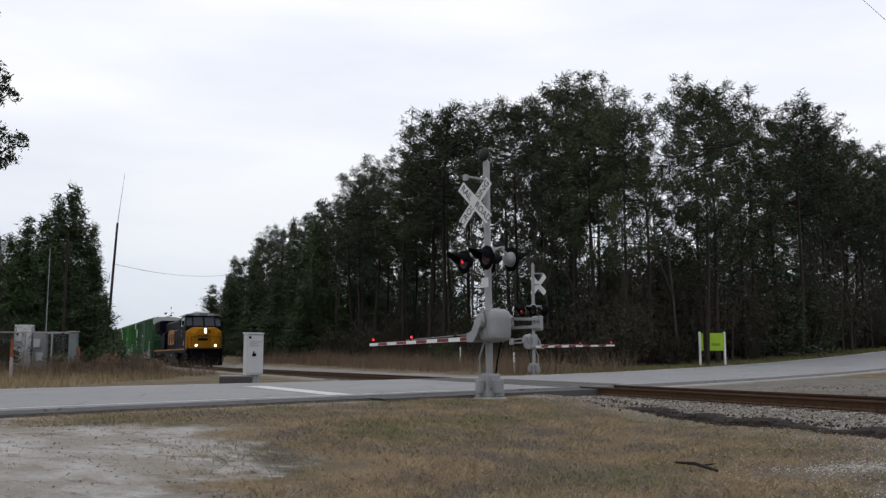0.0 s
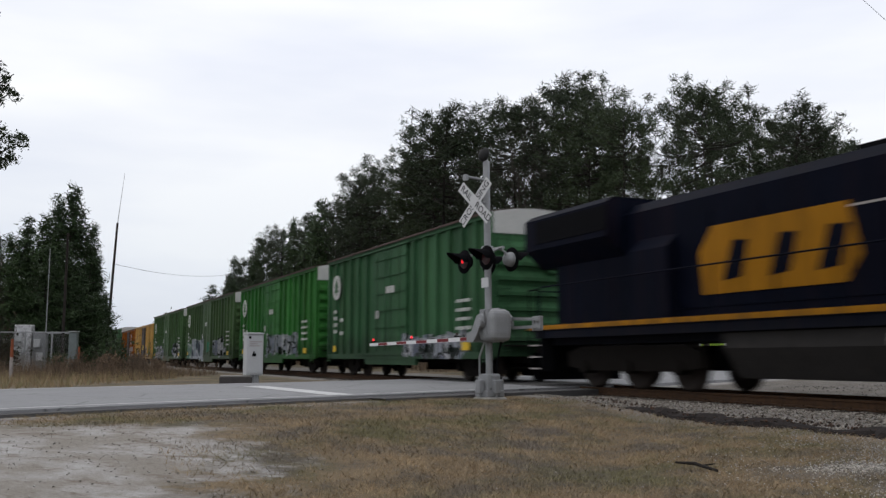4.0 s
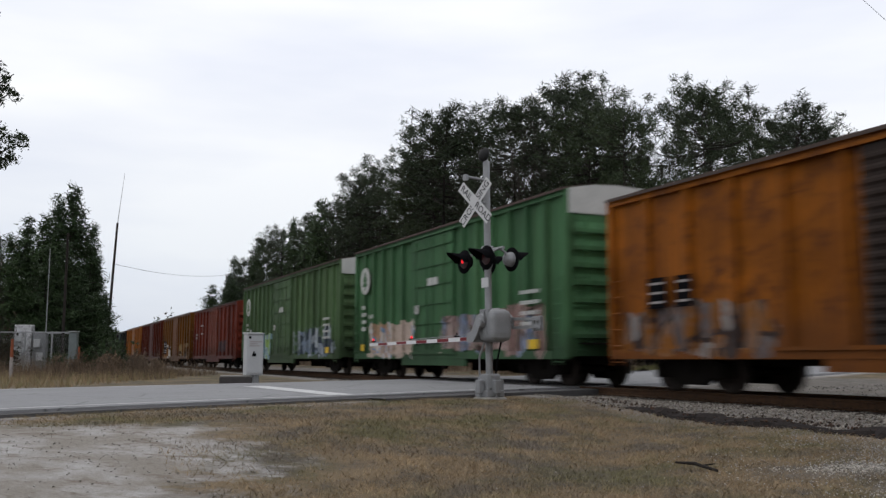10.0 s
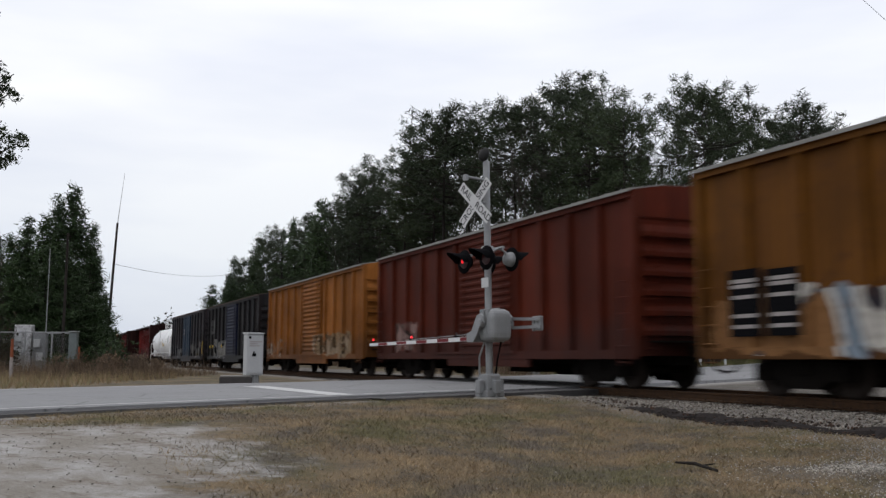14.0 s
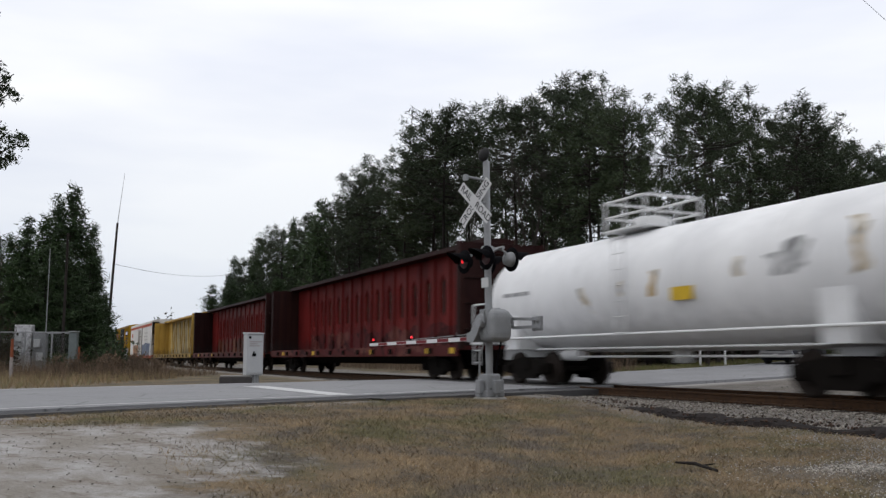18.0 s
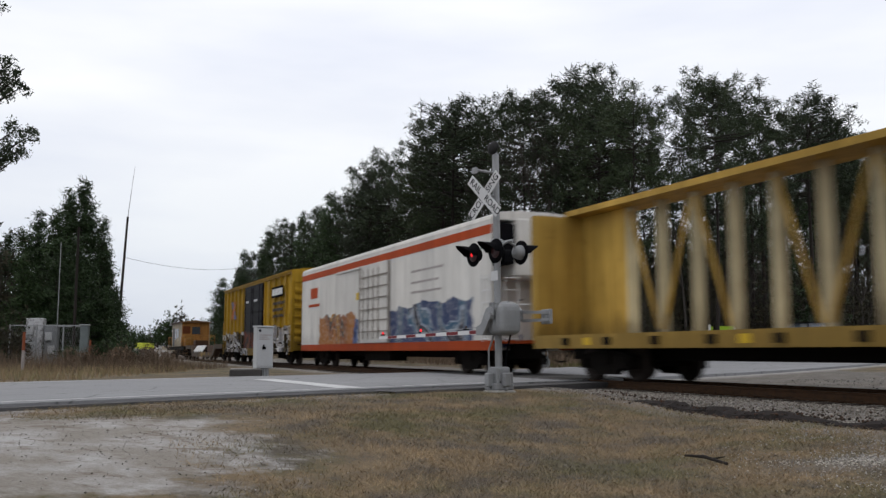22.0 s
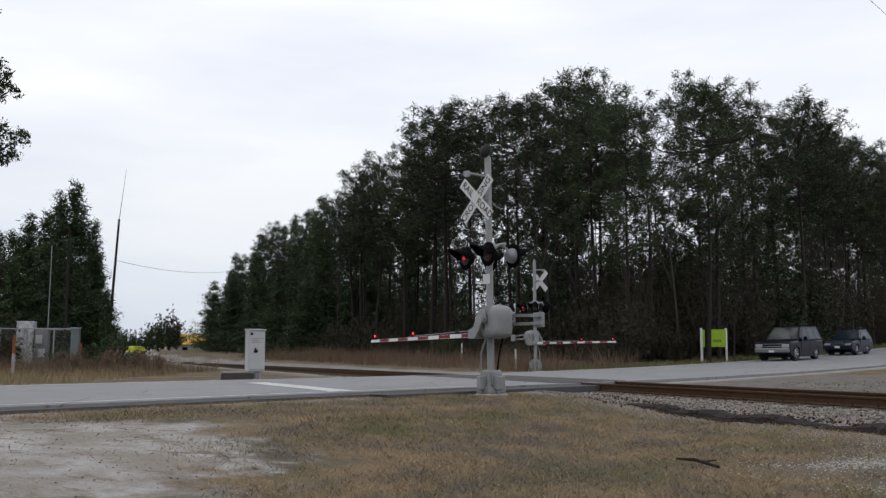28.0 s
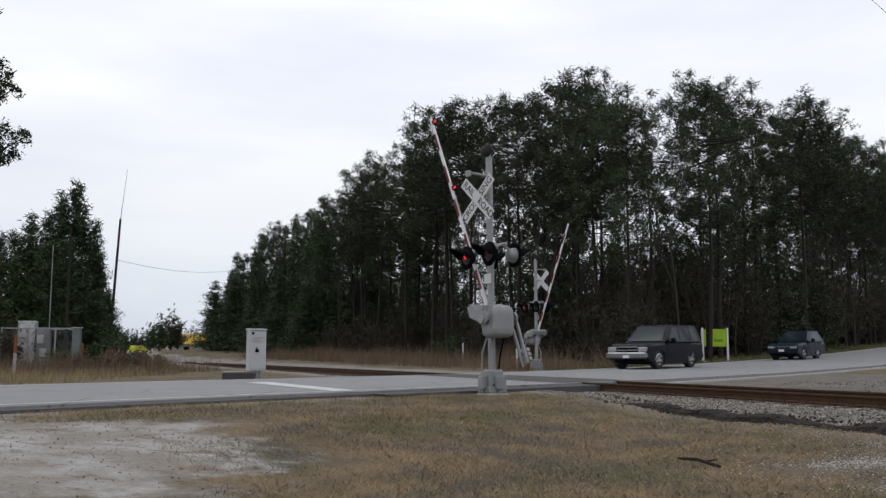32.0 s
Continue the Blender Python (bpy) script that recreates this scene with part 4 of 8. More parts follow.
# the clump of pines left of the track
for tan, dist, size, wide in ((-0.418, 54, 1.12, 1.0), (-0.404, 55, 1.08, 0.95), (-0.433, 54, 1.05, 1.0), (-0.392, 54, 0.88, 0.9), (-0.448, 53, 0.92, 1.1), (-0.464, 55, 0.93, 1.1), (-0.381, 55, 0.66, 0.9), (-0.480, 53, 0.80, 1.2), (-0.497, 54, 0.80, 1.3),
                              (-0.515, 53, 0.74, 1.3), (-0.41, 50, 0.72, 1.3), (-0.44, 50, 0.70, 1.3), (-0.47, 50, 0.62, 1.4), (-0.385, 51, 0.45, 1.2), (-0.425, 58, 1.05, 1.2), (-0.455, 58, 0.9, 1.4), (-0.395, 58, 0.8, 1.2), (-0.50, 58, 0.75, 1.5), (-0.372, 57, 0.48, 1.0)):
    p = bearing_point(tan, dist)
    plant("young_pine", rng.choice(YOUNG), ("trunk", "crown"), "dense dark green pine with foliage to the ground", "tree", "pines beside the cabinets", p.x, p.y, rng.uniform(0, 360), size, wide)
for tan, dist, size in ((-0.500, 52, 1.0), (-0.52, 51, 1.05)):
    p = bearing_point(tan, dist)
    plant("understory_tree", HARDWOOD[0], ("stem_tangle", "foliage"), "brown-leaved hardwood beside the cabinets", "tree", "hardwoods by the cabinets", p.x, p.y, tan * 900, size)
# a distant belt of wood up the line
for i in range(22):
    p = bearing_point(-0.25 - 0.006 * i, 330 + 25 * rng.random())
    plant("young_pine", THICKET[i % 2], ("trunk", "crown"), "hazy distant pine in a belt of wood", "tree", "far trees up the line", p.x, p.y, rng.uniform(0, 360), rng.uniform(0.7, 0.95), 1.6)
# lone trees in the distance up the line
for tan, dist, size in ((-0.315, 150, 0.95), (-0.303, 160, 1.1), (-0.325, 158, 0.75), (-0.295, 170, 0.9), (-0.342, 210, 0.6), (-0.352, 230, 0.8), (-0.27, 250, 0.7), (-0.262, 240, 1.0), (-0.36, 230, 0.9), (-0.335, 260, 0.7), (-0.28, 270, 0.6), (-0.345, 250, 0.6), (-0.31, 280, 0.8)):
    p = bearing_point(tan, dist)
    plant("far_tree", FARTREE[int(dist) % 4 == 0], ("stem_tangle", "foliage"), "far rounded tree beside the line", "tree", "far trees up the line", p.x, p.y, rng.uniform(0, 360), size * 0.85, 1.0)

# ---- the train ----
# Cars are built with +x to their front, z = 0 on the rail, and stand at a distance up the line that shrinks with time.
def run(t):
    return 19.365 * t


TRAIN = []
HEAD = math.degrees(math.atan2(-TD.y, -TD.x))


def rail_pose(place, t):
    p = track_point(place - run(t))
    return pose(p.x, p.y, 0, 0, 0, HEAD)


def shared(mesh, name, material):
    me = mesh.data(name)
    me.materials.append(material)
    return me


def wheel_mesh(r):
    return Mesh().lathe([(-0.07, r * 0.35), (-0.07, r * 0.55), (-0.03, r * 0.6), (-0.045, r * 0.86), (-0.045, r + 0.03), (-0.015, r + 0.03), (-0.01, r + 0.004), (0.085, r - 0.004), (0.085, r * 0.86), (0.02, r * 0.6), (0.05, r * 0.5), (0.07, r * 0.3)], (0, 0, 0), (0, -1, 0), 20)


WHEEL = shared(wheel_mesh(0.43), "wheel", WHEELSTEEL)
BIGWHEEL = shared(wheel_mesh(0.52), "wheel", WHEELSTEEL)
AXLE = shared(Mesh().rod((0, -0.98, 0), (0, 0.98, 0), 0.075, 0.075, 8), "axle", TRUCKSTEEL)


def side_frame(y):
    m = Mesh()
    m.prism([(-1.12, 0.32), (-1.12, 0.58), (-0.75, 0.66), (-0.35, 0.72), (0.35, 0.72), (0.75, 0.66), (1.12, 0.58), (1.12, 0.32), (0.68, 0.34), (0.42, 0.16), (-0.42, 0.16), (-0.68, 0.34)], y - 0.09, y + 0.09, "y")
    for x in (-0.89, 0.89):
        m.box(x - 0.14, x + 0.14, y - 0.15, y + 0.15, 0.3, 0.56)
        m.rod((x, y - 0.2, 0.43), (x, y + 0.2, 0.43), 0.11, 0.11, 8)
    for x in (-0.16, 0, 0.16):
        m.rod((x, y, 0.22), (x, y, 0.6), 0.065, 0.065, 7)
    return m


FRAME_L, FRAME_R = shared(side_frame(0.99), "side_frame", TRUCKSTEEL), shared(side_frame(-0.99), "side_frame", TRUCKSTEEL)
BOLSTER = shared(Mesh().box(-0.22, 0.22, -1.15, 1.15, 0.42, 0.74), "truck", TRUCKSTEEL)
COUPLER = shared(Mesh().box(-0.45, 0.15, -0.09, 0.09, 0.74, 0.96).prism([(0.15, -0.17), (0.5, -0.17), (0.55, -0.05), (0.36, 0.02), (0.36, 0.12), (0.2, 0.17), (0.15, 0.17)], 0.70, 1.0, "z").pipe([(0.1, 0.35, 0.75), (0.3, 0.4, 0.45), (0.62, 0.42, 0.4)], 0.025), "coupler", TRUCKSTEEL)


def truck(car, x):
    t = part("truck", BOLSTER, None, car, "", (x, 0, 0))
    part("side_frame", FRAME_L, None, t)
    part("side_frame", FRAME_R, None, t)
    for dx in (-0.89, 0.89):
        part("axle", AXLE, None, t, "", (dx, 0, 0.43))
        part("wheel", WHEEL, None, t, "", (dx, -0.75, 0.43))
        part("wheel", WHEEL, None, t, "", pose(dx, 0.75, 0.43, 0, 0, 180))
    return t


def running_gear(car, half, inset=2.1):
    truck(car, half - inset)
    truck(car, inset - half)
    part("coupler", COUPLER, None, car, "", (half, 0, 0))
    part("coupler", COUPLER, None, car, "", pose(-half, 0, 0, 0, 0, 180))


def ladder(x, y, z0, z1, wide=0.42, step=0.36, along="x"):
    m = Mesh()
    d = Vector((1, 0, 0)) if along == "x" else Vector((0, 1, 0))
    a, b = Vector((x, y, 0)) - d * wide / 2, Vector((x, y, 0)) + d * wide / 2
    for p in (a, b):
        m.rod(p + Vector((0, 0, z0)), p + Vector((0, 0, z1)), 0.018, 0.018, 5)
    z = z0 + 0.08
    while z < z1:
        m.rod(a + Vector((0, 0, z)), b + Vector((0, 0, z)), 0.014, 0.014, 5)
        z += step
    return m


def bars(car, name, material, x0, x1, z, tall, gaps, seed, y=-1.515, label=""):
    """A row of plain bars that stands for lettering."""
    r = random.Random(seed)
    x = x0
    while x < x1:
        wd = r.uniform(*gaps)
        part(name, Mesh().box(x, min(x + wd, x1), y - 0.006, y, z, z + tall), material, car, label)
        x += wd + 0.07


def boxcar(label, place, length, eave, paint, door=None, doorway=(-1.6, 1.6), door_style="plug", pitch=1.25, cap=None, roof=None, plugs=0, tall_door=0.0):
    car = thing("boxcar", label, "boxcar", None, "cars of the train")
    hl, z0 = length / 2, 0.74
    d0, d1 = doorway
    for side in (-1, 1):
        y = 1.45 * side
        part("side_wall", Mesh().box(-hl, hl, min(y, y - 0.04 * side), max(y, y - 0.04 * side), z0 + 0.02, eave - 0.02), paint, car)
        part("side_sill", Mesh().box(-hl + 0.02, hl - 0.02, *sorted((y - 0.01 * side, 1.575 * side)), z0 - 0.05, z0 + 0.16).box(d0 - 0.9, d1 + 0.9, *sorted((1.45 * side, 1.56 * side)), z0 - 0.26, z0 - 0.052), paint, car)
        part("top_chord", Mesh().box(-hl, hl, *sorted((y - 0.01 * side, 1.57 * side)), eave - 0.16, eave), paint, car)
        k = max(2, round(2 * hl / pitch))
        for i in range(k + 1):
            x = -hl + 0.06 + (2 * hl - 0.12) * i / k
            if d0 - 0.1 < x < d1 + 0.1:
                continue
            part("side_post", Mesh().prism([(x - 0.085, y - 0.002 * side), (x - 0.06, 1.57 * side), (x + 0.06, 1.57 * side), (x + 0.085, y - 0.002 * side)], z0 + 0.162, eave - 0.162, "z"), paint, car)
        ztop = eave - 0.2
        dob = part("door", Mesh().box(d0, d1, *sorted((y, 1.555 * side)), z0 + 0.17, ztop), door or paint, car)
        if door_style == "ribbed":
            z = z0 + 0.3
            while z < ztop - 0.1:
                part("door_rib", Mesh().prism([(1.553 * side, z), (1.60 * side, z + 0.05), (1.60 * side, z + 0.10), (1.553 * side, z + 0.15)], d0 + 0.08, d1 - 0.08, "x"), door or paint, dob)
                z += 0.20
        else:
            for z in np.linspace(z0 + 0.5, ztop - 0.35, 6):
                part("door_rib", Mesh().box(d0 + 0.05, d1 - 0.05, *sorted((1.553 * side, 1.60 * side)), z - 0.035, z + 0.035), door or paint, dob)
        for x in ((d0 + 0.35, d1 - 0.35) if door_style == "ribbed" else (d0 + 0.5, (d0 + d1) / 2 - 0.25, (d0 + d1) / 2 + 0.25, d1 - 0.5)):
            part("locking_rod", Mesh().rod((x, 1.615 * side, z0 + 0.25), (x, 1.615 * side, ztop - 0.1), 0.02, 0.02, 6), door or paint, dob)
        part("door_track", Mesh().box(d0 - 1.9, d1 + 0.3, *sorted((1.57 * side, 1.62 * side)), eave - 0.19, eave - 0.13), paint, car)
        part("door_track", Mesh().box(d0 - 1.9, d1 + 0.3, *sorted((1.575 * side, 1.62 * side)), z0 + 0.10, z0 + 0.17), paint, car)
    for end in (-1, 1):
        x = hl * end
        eo = part("end_wall", Mesh().box(*sorted((x - 0.06 * end, x)), -1.498, 1.498, z0 + 0.02, eave - 0.01), paint, car)
        z = z0 + 0.45
        while z < eave - 0.85:
            part("end_rib", Mesh().prism([(x - 0.001 * end, z), (x + 0.13 * end, z + 0.015), (x + 0.13 * end, z + 0.12), (x - 0.001 * end, z + 0.30)], -1.40, 1.40, "y"), paint, eo)
            z += 0.44
        for cy in (-1.49, 1.49):
            part("corner_post", Mesh().box(*sorted((x - 0.02 * end, x + 0.05 * end)), cy - 0.07, cy + 0.07, z0, eave - 0.02), paint, eo)
        part("end_cap", Mesh().prism([(-1.5, eave - 0.62), (1.5, eave - 0.62), (1.5, eave + 0.0), (0.75, eave + 0.13), (0, eave + 0.17), (-0.75, eave + 0.13), (-1.5, eave + 0.0)], *sorted((x + 0.002 * end, x + 0.06 * end)), "x"), cap or paint, eo, "pale end cap" if cap else "")
        part("ladder", ladder(x - 0.35 * end, -1.62, z0 - 0.2, z0 + 2.0), paint, car)
        part("ladder", ladder(x + 0.12 * end, -1.22, z0 + 0.1, eave - 0.7, 0.42, 0.36, "y"), paint, car)
        part("crossover_step", Mesh().box(*sorted((x, x + 0.28 * end)), -1.2, 1.2, 1.05, 1.09), TRUCKSTEEL, car)
    part("brake_wheel", Mesh().lathe([(0, 0.26), (0.02, 0.28), (0.04, 0.26)], (hl + 0.16, 0.45, eave - 1.5), (1, 0, 0), 16), paint, car)
    rm = Mesh().prism([(-1.64, eave - 0.05), (-1.57, eave + 0.001), (1.57, eave + 0.001), (1.64, eave - 0.05), (1.64, eave + 0.02), (0.8, eave + 0.15), (0, eave + 0.19), (-0.8, eave + 0.15), (-1.64, eave + 0.02)], -hl + 0.003, hl - 0.003, "x")
    k = round(2 * hl / 1.1)
    for i in range(1, k):
        x = -hl + 2 * hl * i / k
        rm.prism([(-1.57, eave + 0.025), (-0.8, eave + 0.145), (0, eave + 0.185), (0.8, eave + 0.145), (1.57, eave + 0.025), (1.57, eave + 0.06), (0.8, eave + 0.185), (0, eave + 0.225), (-0.8, eave + 0.185), (-1.57, eave + 0.06)], x - 0.04, x + 0.04, "x")
    part("roof", rm, roof or ROOFGREY, car, "weathered metal roof")
    part("underframe", Mesh().box(-hl + 0.3, hl - 0.3, -0.35, 0.35, 0.56, 0.92).box(-1.3, 0.6, 0.4, 1.0, 0.3, 0.66).rod((1.2, 0.7, 0.45), (2.3, 0.7, 0.45), 0.22, 0.22, 10), TRUCKSTEEL, car)
    running_gear(car, hl)
    TRAIN.append((car, place))
    return car


MARK = plain("faded_grey_marking", (0.30, 0.27, 0.26), 0.6)
YELLOWPLATE = plain("yellow_plate_paint", (0.55, 0.36, 0.02), 0.6)
ROOFGREY = plain("weathered_roof_sheet", (0.22, 0.215, 0.20), 0.6, 0.3, 0.25, 2, 0.2, (0.1, 0.07, 0.05), 0.3)
ROOFDARK = plain("rusty_roof_sheet", (0.07, 0.05, 0.042), 0.8, 0.1, 0.3, 2, 0.3, (0.13, 0.10, 0.08), 0.3)
PALECAP = plain("pale_grey_cap", (0.42, 0.42, 0.40), 0.6, 0, 0.15, 2, 0.1, (0.25, 0.24, 0.2), 0.3)
SILV = [(0.35, 0.36, 0.4), (0.22, 0.23, 0.3), (0.5, 0.5, 0.52), (0.03, 0.03, 0.035)]
PINKISH = [(0.42, 0.3, 0.28), (0.5, 0.4, 0.36), (0.25, 0.3, 0.42), (0.35, 0.22, 0.2)]
GREEN_A, GREEN_B = (0.050, 0.135, 0.045), (0.068, 0.125, 0.052)

for place, length, col, tags in (
        (108.3, 15.5, (0.04, 0.115, 0.055), [(1, 6, 0.7, 1.5, SILV, 1.8)]),
        (126.1, 16.2, (0.032, 0.16, 0.035), [(-1.2, 5.2, 0.9, 2.0, SILV, 1.5), (-7.5, -4.5, 0.8, 1.9, SILV, 1.6)]),
        (145.75, 18.9, GREEN_B, [(2.5, 6.5, 0.9, 2.1, SILV, 1.3), (-8.6, -1.4, 0.65, 2.0, [(0.06, 0.28, 0.16), (0.30, 0.36, 0.33), (0.05, 0.2, 0.12)], 0.9), (-6.9, -1.2, 0.65, 2.15, [(0.30, 0.31, 0.35), (0.42, 0.42, 0.45), (0.16, 0.17, 0.2), (0.06, 0.065, 0.09)], -1.5), (0.2, 1.2, 1.2, 1.9, [(0.02, 0.25, 0.13)] * 2, 1)]),
        (166.85, 19.0, (0.06, 0.122, 0.048), [(3.5, 7.5, 0.9, 2.0, SILV, 1.6), (-2.7, -1.7, 0.7, 1.7, PINKISH, 1.4), (-7.6, -6.9, 0.7, 1.4, PINKISH, 1.4)]),
        (220.65, 15.9, (0.06, 0.15, 0.07), [(0.5, 6.8, 0.9, 2.1, PINKISH, 1.2), (-6.5, -1.9, 0.8, 2.0, [(0.42, 0.33, 0.28), (0.5, 0.44, 0.4), (0.2, 0.28, 0.42), (0.35, 0.22, 0.15)], -1.1)]),
        (240.15, 18.96, (0.085, 0.145, 0.068), [(1.8, 8.5, 0.9, 2.1, [(0.42, 0.46, 0.5), (0.36, 0.4, 0.46), (0.085, 0.145, 0.068), (0.22, 0.27, 0.36)], 1.2), (-7.9, -2.5, 0.7, 2.1, [(0.24, 0.36, 0.46), (0.28, 0.40, 0.14), (0.34, 0.42, 0.46), (0.10, 0.18, 0.22)], -1.1)])):
    p = car_paint("green_car_paint", (col[0] + 0.006, col[1] + 0.01, col[2] * 1.02), 0.12, 0.2, tags, tone=0.92)
    small = length < 17
    c = boxcar("tall green boxcar with pale end caps and painted scrawls", place, length, 4.96, p, None, (-2.0, 1.3) if small else (-2.1, 1.35), "plug", 0.98, PALECAP, ROOFDARK)
    x = -length / 2 + (1.5 if not small else 1.2)
    em = part("round_emblem", Mesh().lathe([(0, 0.53), (0.008, 0.53)], (x, -1.572, 3.74), (0, -1, 0), 28), PALECAP, c, "pale round emblem")
    part("emblem_mark", Mesh().prism([(x - 0.04, 3.36), (x + 0.04, 3.36), (x + 0.04, 3.52), (x + 0.34, 3.52), (x + 0.1, 3.72), (x + 0.26, 3.72), (x, 4.12), (x - 0.26, 3.72), (x - 0.1, 3.72), (x - 0.34, 3.52), (x - 0.04, 3.52)], -1.588, -1.581, "y"), p, em)
    for k, z in enumerate((2.62, 2.34, 2.06, 1.78)):
        bars(c, "lettering", PALECAP, x - 0.35, x + (0.15 if k else 0.05), z, 0.15, (0.12, 0.2), 3 + k, -1.573)
        if k % 2:
            bars(c, "lettering", PALECAP, x + 0.5, x + 0.95, z - 0.1, 0.15, (0.1, 0.18), 7 + k, -1.573)
        bars(c, "lettering", PALECAP, length / 2 - 2.3, length / 2 - 1.3, z - 0.2, 0.1, (0.1, 0.3), 5 + k, -1.573)
    d0 = -1.9
    part("door_label", Mesh().box(d0 + 1.4, d0 + 2.2, -1.622, -1.616, 3.1, 3.35), PALECAP, c, "faded pale door label")
    part("door_label", Mesh().box(d0 + 0.3, d0 + 0.6, -1.622, -1.616, 2.2, 2.5), PALECAP, c, "faded pale door label")
    part("yellow_plate", Mesh().box(-length / 2 + 0.8, -length / 2 + 1.15, -1.583, -1.572, 1.0, 1.25), YELLOWPLATE, c)
    if 166 < place < 167:
        SILVER, INK = plain("silver_spray_paint", (0.22, 0.225, 0.24), 0.5, 0.1, 0.25, 3, 0.05), plain("black_spray_paint", (0.02, 0.02, 0.03), 0.8)
        for mt, y, fat in ((INK, -1.579, 0.10), (SILVER, -1.583, 0.015)):
            g = words("GASP", 1.62, mt, c, pose(-4.85, y, 1.28, 90, 0, 0), "scrawl")
            g.data.offset, g.data.extrude, g.data.space_character = fat, 0.001, 1.12
    part("yellow_plate", Mesh().box(length / 2 - 1.9, length / 2 - 1.4, -1.583, -1.572, 0.95, 1.2), YELLOWPLATE, c)

TAN = [(0.42, 0.36, 0.3), (0.5, 0.3, 0.06), (0.3, 0.2, 0.14), (0.55, 0.5, 0.4)]
DARKTAG = [(0.02, 0.02, 0.03), (0.4, 0.4, 0.4), (0.1, 0.1, 0.12), (0.5, 0.32, 0.05)]
DOORBROWN = car_paint("brown_door_paint", (0.06, 0.045, 0.038), 0.25, 0.25)
p5 = car_paint("yellow_car_paint", (0.62, 0.385, 0.12), 0.24, 0.2, tone=0.85, rust_col=(0.10, 0.04, 0.015), tags=[(-6.9, -4.6, 1.2, 1.9, [(0.5, 0.28, 0.02)] * 2, 1.0), (2.0, 4.3, 0.9, 2.1, TAN, 2.0), (4.3, 7.0, 1.2, 2.4, [(0.16, 0.2, 0.06), (0.3, 0.22, 0.06), (0.12, 0.15, 0.05)], 1.0), (-7.5, -3.2, 0.8, 1.7, DARKTAG, 1.6)])
c5 = boxcar("weathered yellow boxcar with a brown ribbed door", 185.95, 15.9, 4.36, p5, DOORBROWN, (-1.05, 2.1), "ribbed", 1.3, None, p5)
for x0, x1, z in ((-6.5, -5.2, 3.25), (-6.2, -5.6, 3.5), (-6.4, -6.1, 2.9), (-5.7, -5.1, 3.0), (-4.9, -4.75, 3.55), (-4.3, -4.1, 3.75), (-4.0, -3.7, 3.3), (-3.0, -2.7, 3.3), (-2.1, -1.85, 3.3)):
    part("lettering", Mesh().box(x0, x1, -1.576, -1.569, z, z + (0.09 if x1 - x0 > 0.4 else 0.22)), DOORBROWN, c5)
for z, x0, x1 in ((2.05, 0.0, 1.4), (1.85, -0.1, 1.5), (1.7, 0.1, 1.1)):
    bars(c5, "door_scrawl", YELLOWPLATE, x0, x1, z, 0.10, (0.15, 0.3), int(z * 20), -1.602, "yellow scrawl on the door")
for x0, z in ((-0.7, 3.1), (-0.6, 2.8), (0.4, 3.2)):
    part("door_mark", Mesh().box(x0, x0 + 0.45, -1.61, -1.602, z, z + 0.08), MARK, c5, "pale stencil mark")
p6 = car_paint("orange_car_paint", (0.40, 0.125, 0.012), 0.62, 0.5, rust_col=(0.06, 0.022, 0.011), tags=[(1.8, 5.4, 0.85, 2.2, [(0.4, 0.38, 0.36), (0.28, 0.27, 0.28), (0.45, 0.42, 0.4), (0.3, 0.115, 0.018)], 1.3), (-7.5, -3, 0.8, 1.8, [(0.3, 0.28, 0.27), (0.25, 0.1, 0.02), (0.12, 0.1, 0.1)], 1.4)])
c6 = boxcar("rust-streaked orange boxcar with a dark ribbed door", 202.95, 15.85, 4.32, p6, DOORBROWN, (-0.95, 1.95), "ribbed", 1.35, None, ROOFDARK)
for x0, x1 in ((-6.5, -5.9), (-5.6, -5.1)):
    stencil = part("stencil_panel", Mesh().box(x0, x1, -1.582, -1.572, 1.75, 2.4), BLACK, c6, "black stencil panel")
    for z in (1.85, 2.05, 2.25):
        part("label_bar", Mesh().box(x0 + 0.06, x1 - 0.06, -1.588, -1.582, z, z + 0.05), MARK, stencil)
part("emblem", Mesh().box(-0.75, 0.75, -0.005, 0.005, -0.12, 0.12, pose(4.3, -1.575, 3.1, 0, 52, 0)).box(-0.75, 0.75, -0.005, 0.005, -0.12, 0.12, pose(4.3, -1.585, 3.1, 0, -52, 0)), MARK, c6, "faded crossed emblem")
p9 = car_paint("red_car_paint", (0.20, 0.038, 0.022), 0.22, 0.25, [(1.5, 5, 1.2, 1.9, [(0.1, 0.08, 0.09), (0.2, 0.038, 0.022)], 1.3)])
c9 = boxcar("faded red boxcar with a lighter red door", 259.55, 15.9, 4.36, p9, car_paint("pale_red_door_paint", (0.27, 0.065, 0.035), 0.15, 0.2), (-1.3, 1.45), "plug", 1.3, None, ROOFDARK)
for z, x0, x1 in ((2.45, -6.9, -6.0), (2.2, -6.9, -6.2), (3.1, -5.0, -3.8), (2.5, -4.8, -3.9)):
    bars(c9, "lettering", MARK, x0, x1, z, 0.14, (0.1, 0.25), int(z * 10), -1.57)
p10 = car_paint("brownish_yellow_paint", (0.27, 0.105, 0.016), 0.5, 0.4, tone=0.55, tags=[(2.0, 7, 0.9, 1.9, [(0.36, 0.3, 0.2), (0.04, 0.04, 0.06), (0.4, 0.3, 0.12), (0.2, 0.1, 0.04)], 1.1), (-7.5, -3.5, 0.8, 1.9, [(0.2, 0.1, 0.04), (0.5, 0.48, 0.44), (0.03, 0.03, 0.04), (0.2, 0.25, 0.3)], -1.1)])
